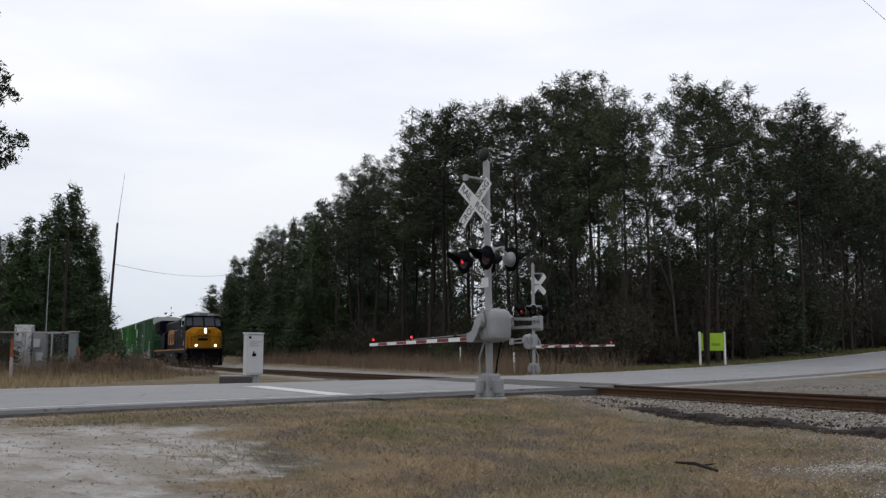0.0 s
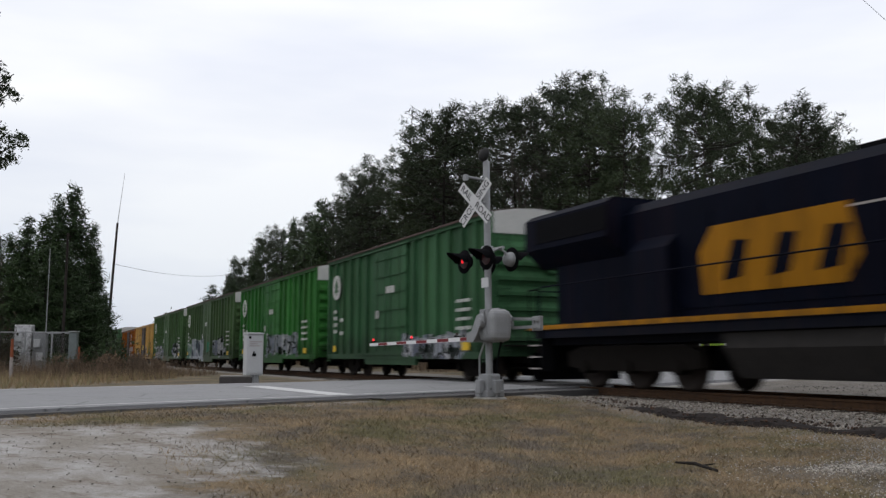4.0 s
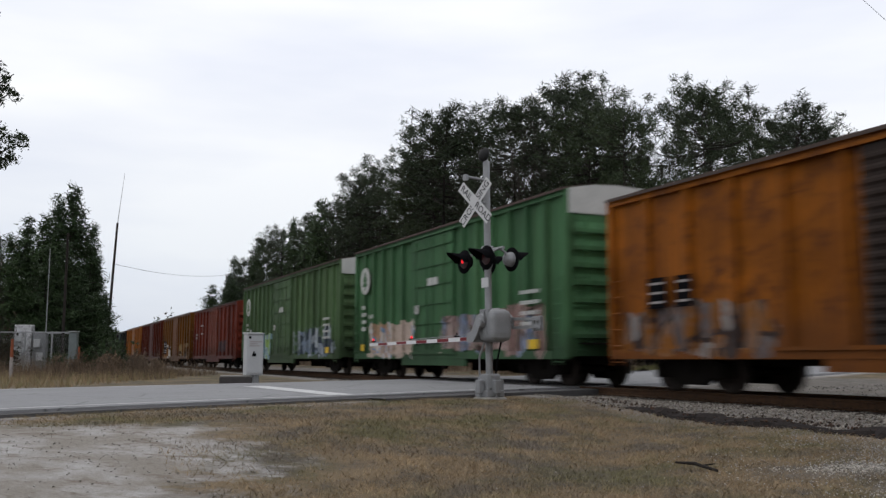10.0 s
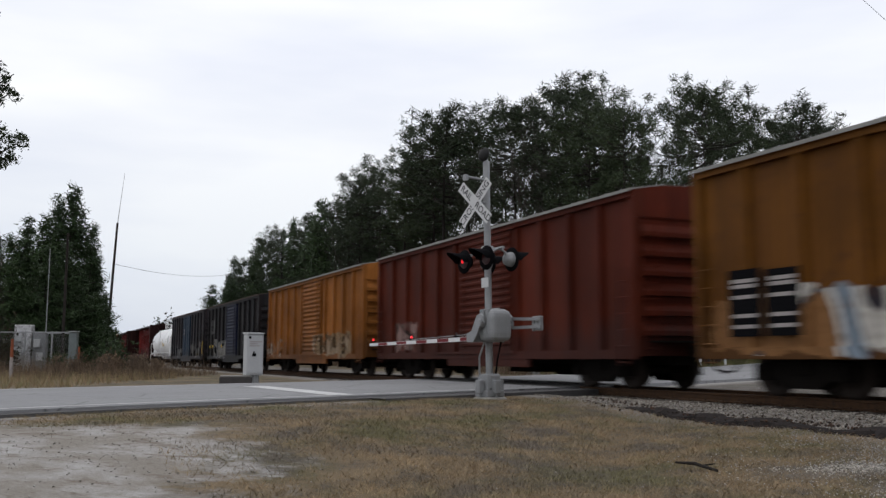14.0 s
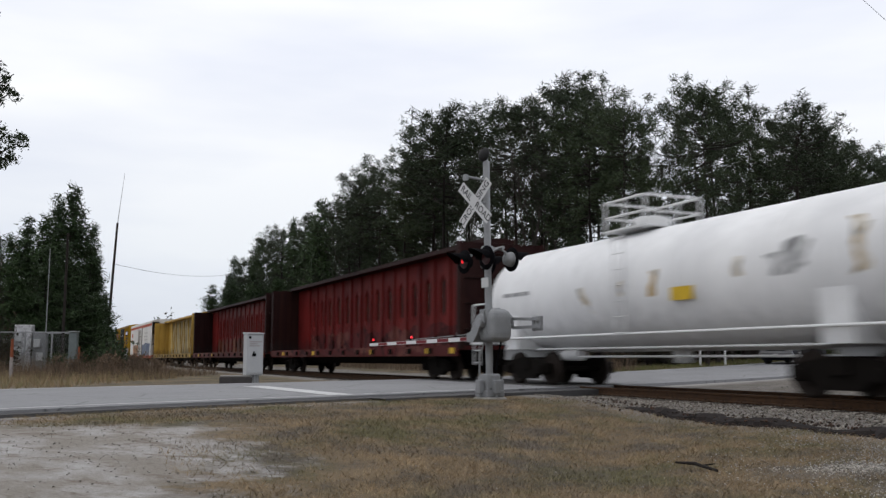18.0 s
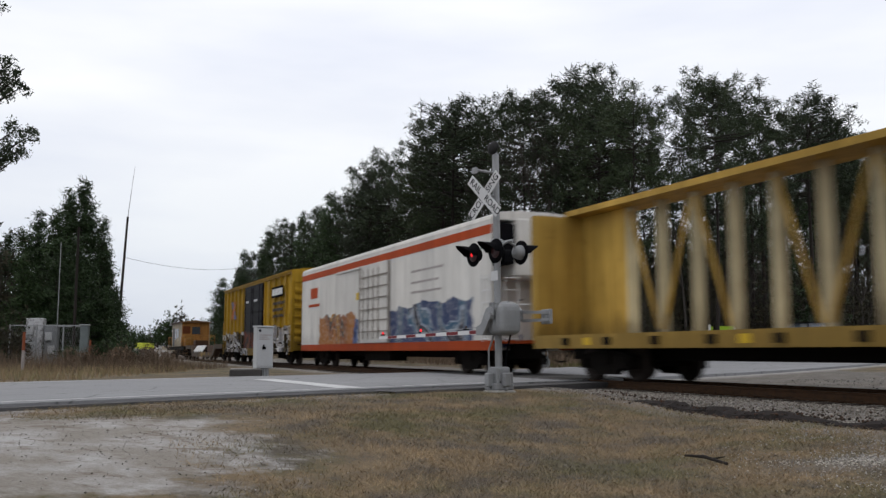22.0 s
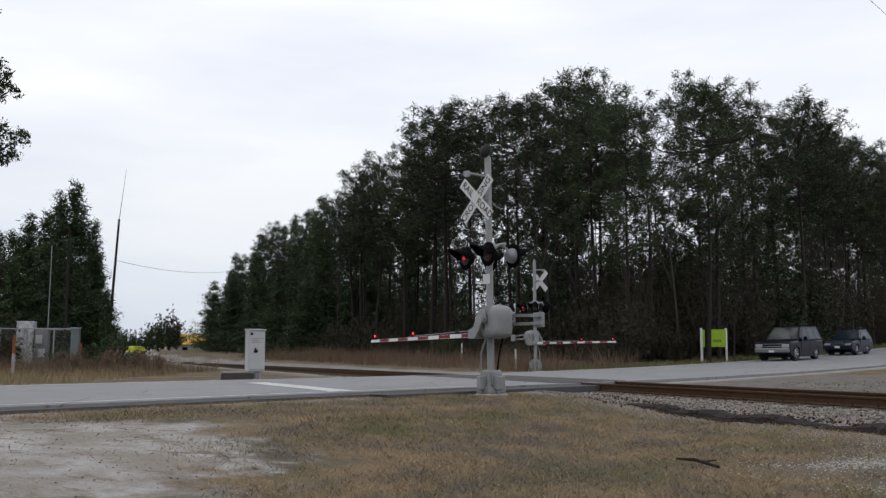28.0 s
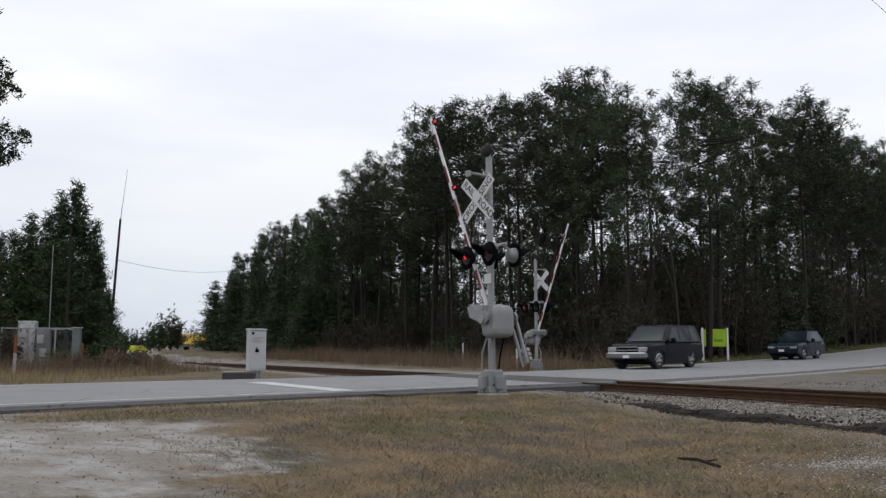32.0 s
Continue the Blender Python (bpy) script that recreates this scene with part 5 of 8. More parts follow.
c10 = boxcar("dirty brownish-yellow boxcar with graffiti", 277.45, 15.8, 4.44, p10, car_paint("rusty_orange_door", (0.20, 0.075, 0.02), 0.45, 0.3), (-1.6, 1.4), "ribbed", 1.3, None, ROOFGREY)
for x0, x1, z0, z1 in ((-7.0, -6.2, 1.1, 2.35), (-6.05, -5.25, 1.1, 2.3)):
    stencil = part("stencil_panel", Mesh().box(x0, x1, -1.582, -1.572, z0, z1), BLACK, c10, "black stencil panel")
    for z in (1.25, 1.45, 1.8, 2.0, 2.1):
        part("label_bar", Mesh().box(x0 + 0.1, x1 - 0.1, -1.588, -1.582, z, z + 0.07), MARK, stencil)
p11 = car_paint("dark_red_car_paint", (0.105, 0.018, 0.008), 0.3, 0.3, [(-6.5, -4.5, 1.0, 1.9, [(0.3, 0.2, 0.18), (0.105, 0.024, 0.015), (0.14, 0.1, 0.09)], 1.6)])
boxcar("dull dark red boxcar with a ribbed door", 295.4, 16.0, 4.46, p11, None, (-0.85, 2.4), "ribbed", 1.3, None, ROOFGREY)
p12 = car_paint("light_orange_paint", (0.34, 0.125, 0.028), 0.34, 0.3, [(1.0, 6, 0.85, 1.8, [(0.36, 0.28, 0.2), (0.3, 0.11, 0.03), (0.28, 0.2, 0.12)], 1.2), (-7.5, -5, 0.8, 1.6, [(0.4, 0.35, 0.3), (0.28, 0.11, 0.03)], 1.3)])
boxcar("faded orange boxcar with rust stains", 312.9, 15.5, 4.46, p12, None, (-1.0, 2.0), "ribbed", 1.3, None, ROOFGREY)
p13 = car_paint("blackish_car_paint", (0.024, 0.023, 0.025), 0.12, 0.3, [(-5.4, -1.4, 0.8, 1.95, [(0.3, 0.29, 0.27), (0.4, 0.39, 0.36), (0.2, 0.2, 0.2), (0.05, 0.05, 0.055)], 1.0), (-7.2, -5.6, 2.4, 3.5, [(0.12, 0.12, 0.12), (0.2, 0.2, 0.2)], 1.4)])
c13 = boxcar("grimy black boxcar with a dark blue ribbed door", 330.95, 15.8, 4.38, p13, car_paint("dark_blue_door_paint", (0.018, 0.025, 0.06), 0.1, 0.2), (-1.3, 1.8), "ribbed", 1.3, None, ROOFDARK)
for x in (-7.1, -6.0, -2.9):
    part("yellow_plate", Mesh().box(x, x + 0.35, -1.583, -1.572, 1.45, 1.65), YELLOWPLATE, c13)
p14 = car_paint("sooty_grey_car_paint", (0.038, 0.036, 0.042), 0.34, 0.6, [(-6.8, -2.0, 0.9, 1.7, [(0.14, 0.13, 0.14), (0.2, 0.2, 0.2), (0.038, 0.038, 0.045)], 1.4), (2.0, 4.2, 1.0, 1.8, [(0.12, 0.115, 0.11), (0.2, 0.19, 0.18), (0.07, 0.06, 0.055)], 1.2), (4.6, 6.0, 0.9, 1.5, [(0.26, 0.25, 0.23), (0.12, 0.12, 0.12), (0.2, 0.14, 0.03)], 2.0)])
c14 = boxcar("sooty dark grey boxcar with a faded blue door", 349.0, 16.1, 4.38, p14, car_paint("faded_blue_door_paint", (0.03, 0.06, 0.10), 0.3, 0.4), (-1.6, 1.65), "plug", 1.3, None, ROOFDARK)
label_14 = part("framed_label", Mesh().box(6.7, 7.3, -1.583, -1.572, 1.55, 1.95), MARK, c14, "pale framed label")
part("label_face", Mesh().box(6.76, 7.24, -1.588, -1.583, 1.6, 1.9), BLACK, label_14)
for z in (1.66, 1.75, 1.84):
    part("label_bar", Mesh().box(6.8, 7.2, -1.592, -1.588, z, z + 0.035), MARK, label_14)
for z in (2.95, 2.65):
    part("door_mark", Mesh().box(-0.75, -0.45, -1.622, -1.616, z, z + 0.18), MARK, c14, "pale mark on the door")
part("yellow_plate", Mesh().box(7.75, 7.95, -1.583, -1.572, 1.0, 2.0), YELLOWPLATE, c14)
for z in (1.85, 2.7, 3.55):
    for x0, x1 in ((-8.0, -1.7), (1.75, 8.0)):
        part("side_seam", Mesh().box(x0, x1, -1.462, -1.449, z, z + 0.05), p14, c14)
BW = [(0.012, 0.012, 0.014), (0.6, 0.6, 0.62), (0.012, 0.012, 0.015), (0.3, 0.3, 0.32)]
p20 = car_paint("bright_yellow_car_paint", (0.52, 0.31, 0.03), 0.08, 0.15, [(-9.2, -1.2, 0.5, 1.95, BW, -1.7), (1.1, 9.2, 0.4, 2.1, BW, -1.8)], tone=0.8)
c20 = boxcar("tall yellow boxcar with a black door and graffiti", 482.1, 18.76, 4.98, p20, car_paint("black_door_paint", (0.012, 0.012, 0.016), 0.05, 0.2, [(-2.4, 2.6, 0.9, 1.9, [(0.22, 0.05, 0.03), (0.03, 0.03, 0.04), (0.3, 0.12, 0.05)], 1.4)]), (-2.45, 2.5), "plug", 1.25, None, p20)
part("emblem_panel", Mesh().box(5.0, 7.6, -1.585, -1.572, 3.72, 4.32), BLACK, c20, "black name panel")
bars(c20, "emblem_bar", WHITE, 5.15, 7.5, 3.84, 0.36, (0.45, 0.6), 2, -1.588)
for z, x1 in ((3.3, 8.0), (2.95, 7.6), (2.6, 7.8)):
    bars(c20, "lettering", DOORBROWN, 5.3, x1, z, 0.16, (0.2, 0.5), int(z * 7), -1.57)
bars(c20, "lettering", WHITE, -1.7, -0.9, 3.75, 0.12, (0.3, 0.5), 4, -1.625)
bars(c20, "lettering", WHITE, 0.5, 1.5, 3.75, 0.12, (0.3, 0.5), 5, -1.625)
BLUEM, ORANGEM = plain("blue_marking", (0.10, 0.12, 0.28), 0.6), plain("orange_marking", (0.45, 0.12, 0.03), 0.6)
for dx in (-0.2, 0.2):
    part("emblem_stroke", Mesh().box(-0.85, 0.85, -0.004, 0.004, -0.08, 0.08, pose(-5.9 + dx, -1.576, 3.45, 0, 45, 0)), BLUEM, c20, "blue crossing stroke")
    part("emblem_stroke", Mesh().box(-0.85, 0.85, -0.004, 0.004, -0.08, 0.08, pose(-5.9 + dx, -1.586, 3.45, 0, -45, 0)), ORANGEM, c20, "orange crossing stroke")


# the locomotive
def locomotive(place):
    car = thing("locomotive", "dark blue diesel locomotive with a yellow nose and lit headlights", "locomotive", None, "cars of the train")
    BLUE = car_paint("dark_blue_engine_paint", (0.0045, 0.0065, 0.016), 0.06, 0.25, rough=0.6, tone=0.7, grime=0.7)
    BLUE.node_tree.nodes["Principled BSDF"].inputs["Specular IOR Level"].default_value = 0.03
    GOLD = car_paint("golden_yellow_engine_paint", (0.50, 0.215, 0.008), 0.12, 0.2, rough=0.5, tone=0.7)
    SOOTY = plain("dusty_black_steel", (0.022, 0.02, 0.019), 0.85, 0, 0.35, 3, 0.3, (0.05, 0.042, 0.036), 0.35)
    part("frame", Mesh().box(-11.0, 10.3, -1.0, 1.0, 1.05, 1.42).box(-10.9, 10.2, -1.5, 1.5, 1.42, 1.56), BLUE, car)
    for y in (-1, 1):
        part("side_stripe", Mesh().box(-10.9, 8.5, *sorted((1.5 * y, 1.512 * y)), 1.44, 1.55), GOLD, car)
        part("side_skirt", Mesh().box(-10.6, 9.6, *sorted((1.40 * y, 1.47 * y)), 1.22, 1.42), BLUE, car)
    part("fuel_tank", Mesh().prism([(-1.35, 0.9), (-1.35, 1.2), (1.35, 1.2), (1.35, 0.9), (0.95, 0.32), (-0.95, 0.32)], -3.6, 2.6, "x"), SOOTY, car)
    part("air_tank", Mesh().rod((2.7, -1.15, 0.95), (4.1, -1.15, 0.95), 0.2, 0.2, 12), BLACK, car)
    # hood
    part("long_hood", Mesh().prism([(-0.98, 1.56), (0.98, 1.56), (0.98, 4.05), (0.7, 4.3), (-0.7, 4.3), (-0.98, 4.05)], -10.2, 6.6, "x"), BLUE, car)
    for x in np.arange(-5.6, 5.6, 1.4):
        for y in (-1, 1):
            part("hood_door", Mesh().box(x + 0.04, x + 1.34, *sorted((0.98 * y, 1.0 * y)), 1.75, 3.7), BLUE, car)
    part("radiator_wing", Mesh().prism([(-1.5, 3.55), (-1.5, 4.35), (-1.3, 4.5), (1.3, 4.5), (1.5, 4.35), (1.5, 3.55), (0.98, 3.1), (-0.98, 3.1)], -11.0, -7.2, "x"), BLUE, car)
    for y in (-1, 1):
        part("radiator_grille", Mesh().box(-10.4, -7.2, *sorted((1.5 * y, 1.52 * y)), 3.7, 4.28), BLACK, car)
    part("blower_housing", Mesh().prism([(-1.3, 1.56), (-1.3, 3.1), (-0.98, 3.4), (0.98, 3.4), (1.3, 3.1), (1.3, 1.56)], -6.6, -5.3, "x"), BLUE, car)
    part("inverter_cabinet", Mesh().box(4.2, 6.5, -1.42, -0.985, 1.57, 3.55, None, 0.03), BLUE, car)
    part("exhaust_stack", Mesh().box(-1.2, -0.4, -0.3, 0.3, 4.3, 4.5), BLACK, car)
    part("dynamic_brake_housing", Mesh().prism([(-1.15, 3.5), (-1.15, 4.2), (-0.9, 4.42), (0.9, 4.42), (1.15, 4.2), (1.15, 3.5)], 3.2, 6.4, "x"), BLUE, car)
    # cab: faceted front below and above the belt line, windscreens leaning back
    low = [(6.3, -1.5), (9.1, -1.5), (9.3, -0.95), (9.3, 0.95), (9.1, 1.5), (6.3, 1.5)]
    top = [(6.3, -1.42), (8.35, -1.42), (8.6, -0.9), (8.6, 0.9), (8.35, 1.42), (6.3, 1.42)]
    part("cab", Mesh().prism(low, 1.56, 3.32, "z"), BLUE, car)
    ring = [(x, y, 3.322) for x, y in low] + [(x, y, 4.34) for x, y in top]
    part("cab_upper", Mesh().add(ring, [(i, (i + 1) % 6, 6 + (i + 1) % 6, 6 + i) for i in range(6)] + [(5, 4, 3, 2, 1, 0), (6, 7, 8, 9, 10, 11)]), BLUE, car)

    def pane(name, i, u0, u1, w0, w1, lift=0.015):
        """A pane set on facet i of the upper cab, between u0, u1 along it and w0, w1 up it."""
        a, b, c, d = (Vector(ring[k]) for k in (i, (i + 1) % 6, 6 + (i + 1) % 6, 6 + i))
        at = lambda u, w: a.lerp(b, u).lerp(d.lerp(c, u), w)
        n = (b - a).cross(d - a).normalized() * lift
        part(name, Mesh().add([at(u, w) + n for u, w in ((u0, w0), (u1, w0), (u1, w1), (u0, w1))], [(0, 1, 2, 3)]), CABGLASS, car, "dull cab window")
    CABGLASS = glass("dusty_cab_glass", (0.04, 0.048, 0.056))
    CABGLASS.node_tree.nodes["Principled BSDF"].inputs["Specular IOR Level"].default_value = 0.12
    pane("windscreen", 2, 0.03, 0.46, 0.14, 0.86)
    pane("windscreen", 2, 0.54, 0.97, 0.14, 0.86)
    pane("corner_window", 1, 0.1, 0.9, 0.14, 0.84)
    pane("corner_window", 3, 0.1, 0.9, 0.14, 0.84)
    for i in (0, 4):
        lo, hi = (0.10, 0.34) if i == 0 else (0.66, 0.9)
        pane("side_window", i, lo, hi, 0.1, 0.86)
        lo, hi = (0.42, 0.76) if i == 0 else (0.24, 0.58)
        pane("side_window", i, lo, hi, 0.1, 0.86)
    part("cab_roof", Mesh().prism([(-1.52, 4.34), (1.52, 4.34), (1.38, 4.46), (0.6, 4.57), (-0.6, 4.57), (-1.38, 4.46)], 6.2, 8.78, "x"), car_paint("pale_cab_roof_paint", (0.2, 0.21, 0.23), 0.1), car)
    for y in (-1, 1):
        part("rain_gutter", Mesh().box(6.2, 8.6, *sorted((1.5 * y, 1.62 * y)), 4.3, 4.36), PALECAP, car, "pale roof edge")
        part("mirror", Mesh().box(8.3, 8.36, *sorted((1.52 * y, 1.72 * y)), 3.45, 3.9), BLACK, car)
        part("cab_door_outline", Mesh().box(6.45, 6.95, *sorted((1.5 * y, 1.508 * y)), 1.7, 3.2), BLUE, car)
        part("reflective_stripe", Mesh().box(-1.0, 5.6, *sorted((1.0 * y, 1.008 * y)), 3.28, 3.32), MARK, car, "pale reflective stripe")
    # nose: tapering to the front, with a sloped top
    back = [(-1.5, 1.56), (1.5, 1.56), (1.5, 2.98), (1.02, 3.36), (-1.02, 3.36), (-1.5, 2.98)]
    fore = [(-0.84, 1.56), (0.84, 1.56), (0.84, 2.72), (0.5, 3.2), (-0.5, 3.2), (-0.84, 2.72)]
    mid = [(-1.36, 1.56), (1.36, 1.56), (1.36, 2.96), (0.95, 3.34), (-0.95, 3.34), (-1.36, 2.96)]
    v = [(9.12, *p) for p in back] + [(9.42, *p) for p in mid] + [(9.85, *p) for p in fore]
    part("nose", Mesh().add(v, [(r * 6 + i, r * 6 + (i + 1) % 6, r * 6 + 6 + (i + 1) % 6, r * 6 + 6 + i) for r in (0, 1) for i in range(6)] + [(0, 1, 2, 3, 4, 5), (17, 16, 15, 14, 13, 12)]), GOLD, car, "golden yellow nose")
    nose_door = part("nose_door", Mesh().box(9.85, 9.88, 0.30, 0.80, 1.62, 2.66, None, 0.01), GOLD, car)
    part("door_handle", Mesh().rod((9.89, 0.38, 2.1), (9.89, 0.38, 2.35), 0.02, 0.02, 6), BLACK, nose_door)
    part("nose_window", Mesh().box(9.83, 9.87, 0.25, 0.38, 2.86, 3.06), BLACK, car)
    for k, w in enumerate((0.2, 0.16, 0.22, 0.18)):
        part("name_bar", Mesh().box(9.852, 9.865, -0.62 + 0.26 * k, -0.62 + 0.26 * k + w, 2.56, 2.66), BLUE, car)
    part("emblem_panel", Mesh().prism([(-0.62, 2.2), (0.20, 2.2), (0.26, 2.42), (-0.56, 2.42)], 9.852, 9.868, "x"), BLUE, car, "dark plain emblem")
    for y in (-0.84, 0.3):
        part("nose_grab_rail", Mesh().pipe([(9.91, y, 1.7), (9.91, y, 2.5)], 0.018), GOLD, car)
    part("headlight_box", Mesh().box(9.75, 9.90, -0.17, 0.17, 2.80, 3.28, None, 0.03), GOLD, car)
    for z in (2.93, 3.15):
        part("headlight", Mesh().lathe([(0, 0.09), (0.02, 0.09), (0.035, 0.06)], (9.90, 0, z), (1, 0, 0), 14), WARMLAMP, car, "lit headlight")
    for y in (-0.78, 0.78):
        can = part("ditch_light", Mesh().lathe([(-0.16, 0.08), (-0.04, 0.11), (0.0, 0.11)], (10.2, y, 1.78), (1, 0, 0), 14), BLACK, car)
        part("ditch_lens", Mesh().lathe([(0.001, 0.09), (0.02, 0.09), (0.03, 0.05)], (10.2, y, 1.78), (1, 0, 0), 14), WARMLAMP, can, "lit ditch light")
    part("number_board", Mesh().box(8.74, 8.8, -0.85, -0.35, 4.36, 4.52), MARK, car)
    part("number_board", Mesh().box(8.74, 8.8, 0.35, 0.85, 4.36, 4.52), MARK, car)
    part("horn", Mesh().rod((5.6, 0.3, 4.55), (6.1, 0.3, 4.6), 0.04, 0.1, 8).rod((5.6, 0.1, 4.55), (6.2, 0.1, 4.62), 0.04, 0.1, 8), BLACK, car)
    part("air_conditioner", Mesh().box(6.7, 7.8, -0.6, 0.6, 4.56, 4.75, None, 0.04), WHITE, car)
    # end platforms, steps, pilots
    for e in (-1, 1):
        x = 10.3 if e > 0 else -10.9
        part("pilot", Mesh().prism([(-1.12, 0.55), (1.12, 0.55), (1.12, 1.4), (-1.12, 1.4)], *sorted((x - 0.12 * e, x)), "x"), BLACK, car)
        part("anticlimber", Mesh().box(*sorted((x - 0.1 * e, x + 0.22 * e)), -1.2, 1.2, 1.42, 1.56, None, 0.03), BLACK, car)
        part("plow", Mesh().add([(x - 0.05 * e, -1.42, 0.14), (x - 0.05 * e, 1.42, 0.14), (x + 0.5 * e, 0, 0.14), (x - 0.1 * e, -1.42, 0.85), (x - 0.1 * e, 1.42, 0.85), (x + 0.2 * e, 0, 0.7)], [(0, 2, 5, 3), (2, 1, 4, 5), (0, 1, 2), (3, 5, 4), (0, 3, 4, 1)]), BLACK, car)
        for hy in (-0.75, -0.55, 0.5, 0.7):
            part("air_hose", Mesh().pipe([(x + 0.02 * e, hy, 1.05), (x + 0.12 * e, hy + 0.03, 0.8), (x + 0.16 * e, hy + 0.06, 0.5)], 0.022), BLACK, car)
        for y in (-1, 1):
            for z in (0.42, 0.72, 1.02):
                part("step", Mesh().box(*sorted((x - 0.65 * e, x - 0.12 * e)), *sorted((1.14 * y, 1.52 * y)), z, z + 0.04), BLACK, car)
                part("step_edge", Mesh().box(*sorted((x - 0.65 * e, x - 0.12 * e)), *sorted((1.52 * y, 1.53 * y)), z + 0.005, z + 0.04), MARK, car, "pale worn step edge")
            part("step_side", Mesh().box(*sorted((x - 0.70 * e, x - 0.65 * e)), *sorted((1.14 * y, 1.52 * y)), 0.38, 1.42), BLACK, car)
            part("handrail", Mesh().pipe([(x - 0.05 * e, 1.48 * y, 0.5), (x - 0.05 * e, 1.48 * y, 2.5), (x - 0.6 * e, 1.48 * y, 2.5)], 0.022), BLACK, car)
        part("handrail", Mesh().pipe([(x, -1.2, 1.56), (x, -1.2, 2.5), (x, 1.2, 2.5), (x, 1.2, 1.56)], 0.022), BLUE, car)
        part("coupler", COUPLER, None, car, "", pose(x + 0.1 * e, 0, 0, 0, 0, 0 if e > 0 else 180))
    for y in (-1.48, 1.48):
        part("handrail", Mesh().pipe([(-10.3, y, 2.55), (6.2, y, 2.55)], 0.02), BLUE, car)
        for x in np.arange(-10.3, 6.3, 1.65):
            part("stanchion", Mesh().rod((x, y, 1.56), (x, y, 2.55), 0.018, 0.018, 5), BLUE, car)
    # emblem on the hood: plain golden bars
    y = -1.008
    part("emblem", Mesh().prism([(-4.5, 2.0), (-0.9, 2.0), (-0.55, 2.45), (-0.8, 3.4), (-4.2, 3.4), (-4.6, 2.9)], y - 0.012, y, "y"), GOLD, car, "golden plain emblem")
    for x0 in (-3.9, -2.65, -1.5):
        part("emblem_gap", Mesh().prism([(x0, 2.25), (x0 + 0.5, 2.3), (x0 + 0.72, 3.0), (x0 + 0.3, 3.05)], y - 0.02, y - 0.012, "y"), BLUE, car)
    part("crest_panel", Mesh().box(6.75, 7.35, -1.512, -1.504, 2.45, 3.15), BLUE, car)
    part("crest_bar", Mesh().box(6.82, 7.28, -1.518, -1.513, 2.95, 3.07).box(6.9, 7.2, -1.518, -1.513, 2.6, 2.75), GOLD, car)
    part("notice_plate", Mesh().box(8.1, 8.35, -1.512, -1.504, 1.75, 2.15), MARK, car, "pale notice plate")
    part("hatch_grille", Mesh().box(3.4, 4.6, -1.165, -1.152, 3.6, 4.1), BLACK, car)
    part("fuel_gauge", Mesh().box(0.2, 0.5, -1.36, -1.352, 0.92, 1.1), MARK, car)
    # six-wheel trucks
    for tx in (-7.0, 7.0):
        t = part("truck", Mesh().box(-2.3, 2.3, -0.5, 0.5, 0.45, 0.9), BLACK, car, "", (tx, 0, 0))
        for y in (-1.05, 1.05):
            m = Mesh().prism([(-2.5, 0.5), (-2.5, 0.85), (-1.9, 1.0), (1.9, 1.0), (2.5, 0.85), (2.5, 0.5), (1.5, 0.42), (-1.5, 0.42)], y - 0.08, y + 0.08, "y")
            for dx in (-1.75, 0, 1.75):
                m.rod((dx, y - 0.16, 0.52), (dx, y + 0.16, 0.52), 0.17, 0.17, 10)
                m.rod((dx + 0.45, y, 0.5), (dx + 0.45, y, 0.95), 0.1, 0.1, 8)
            part("side_frame", m, TRUCKSTEEL, t)
        for dx in (-1.75, 0, 1.75):
            part("axle", AXLE, None, t, "", (dx, 0, 0.52))
            part("wheel", BIGWHEEL, None, t, "", (dx, -0.75, 0.52))
            part("wheel", BIGWHEEL, None, t, "", pose(dx, 0.75, 0.52, 0, 0, 180))
    TRAIN.append((car, place))


locomotive(87.65)


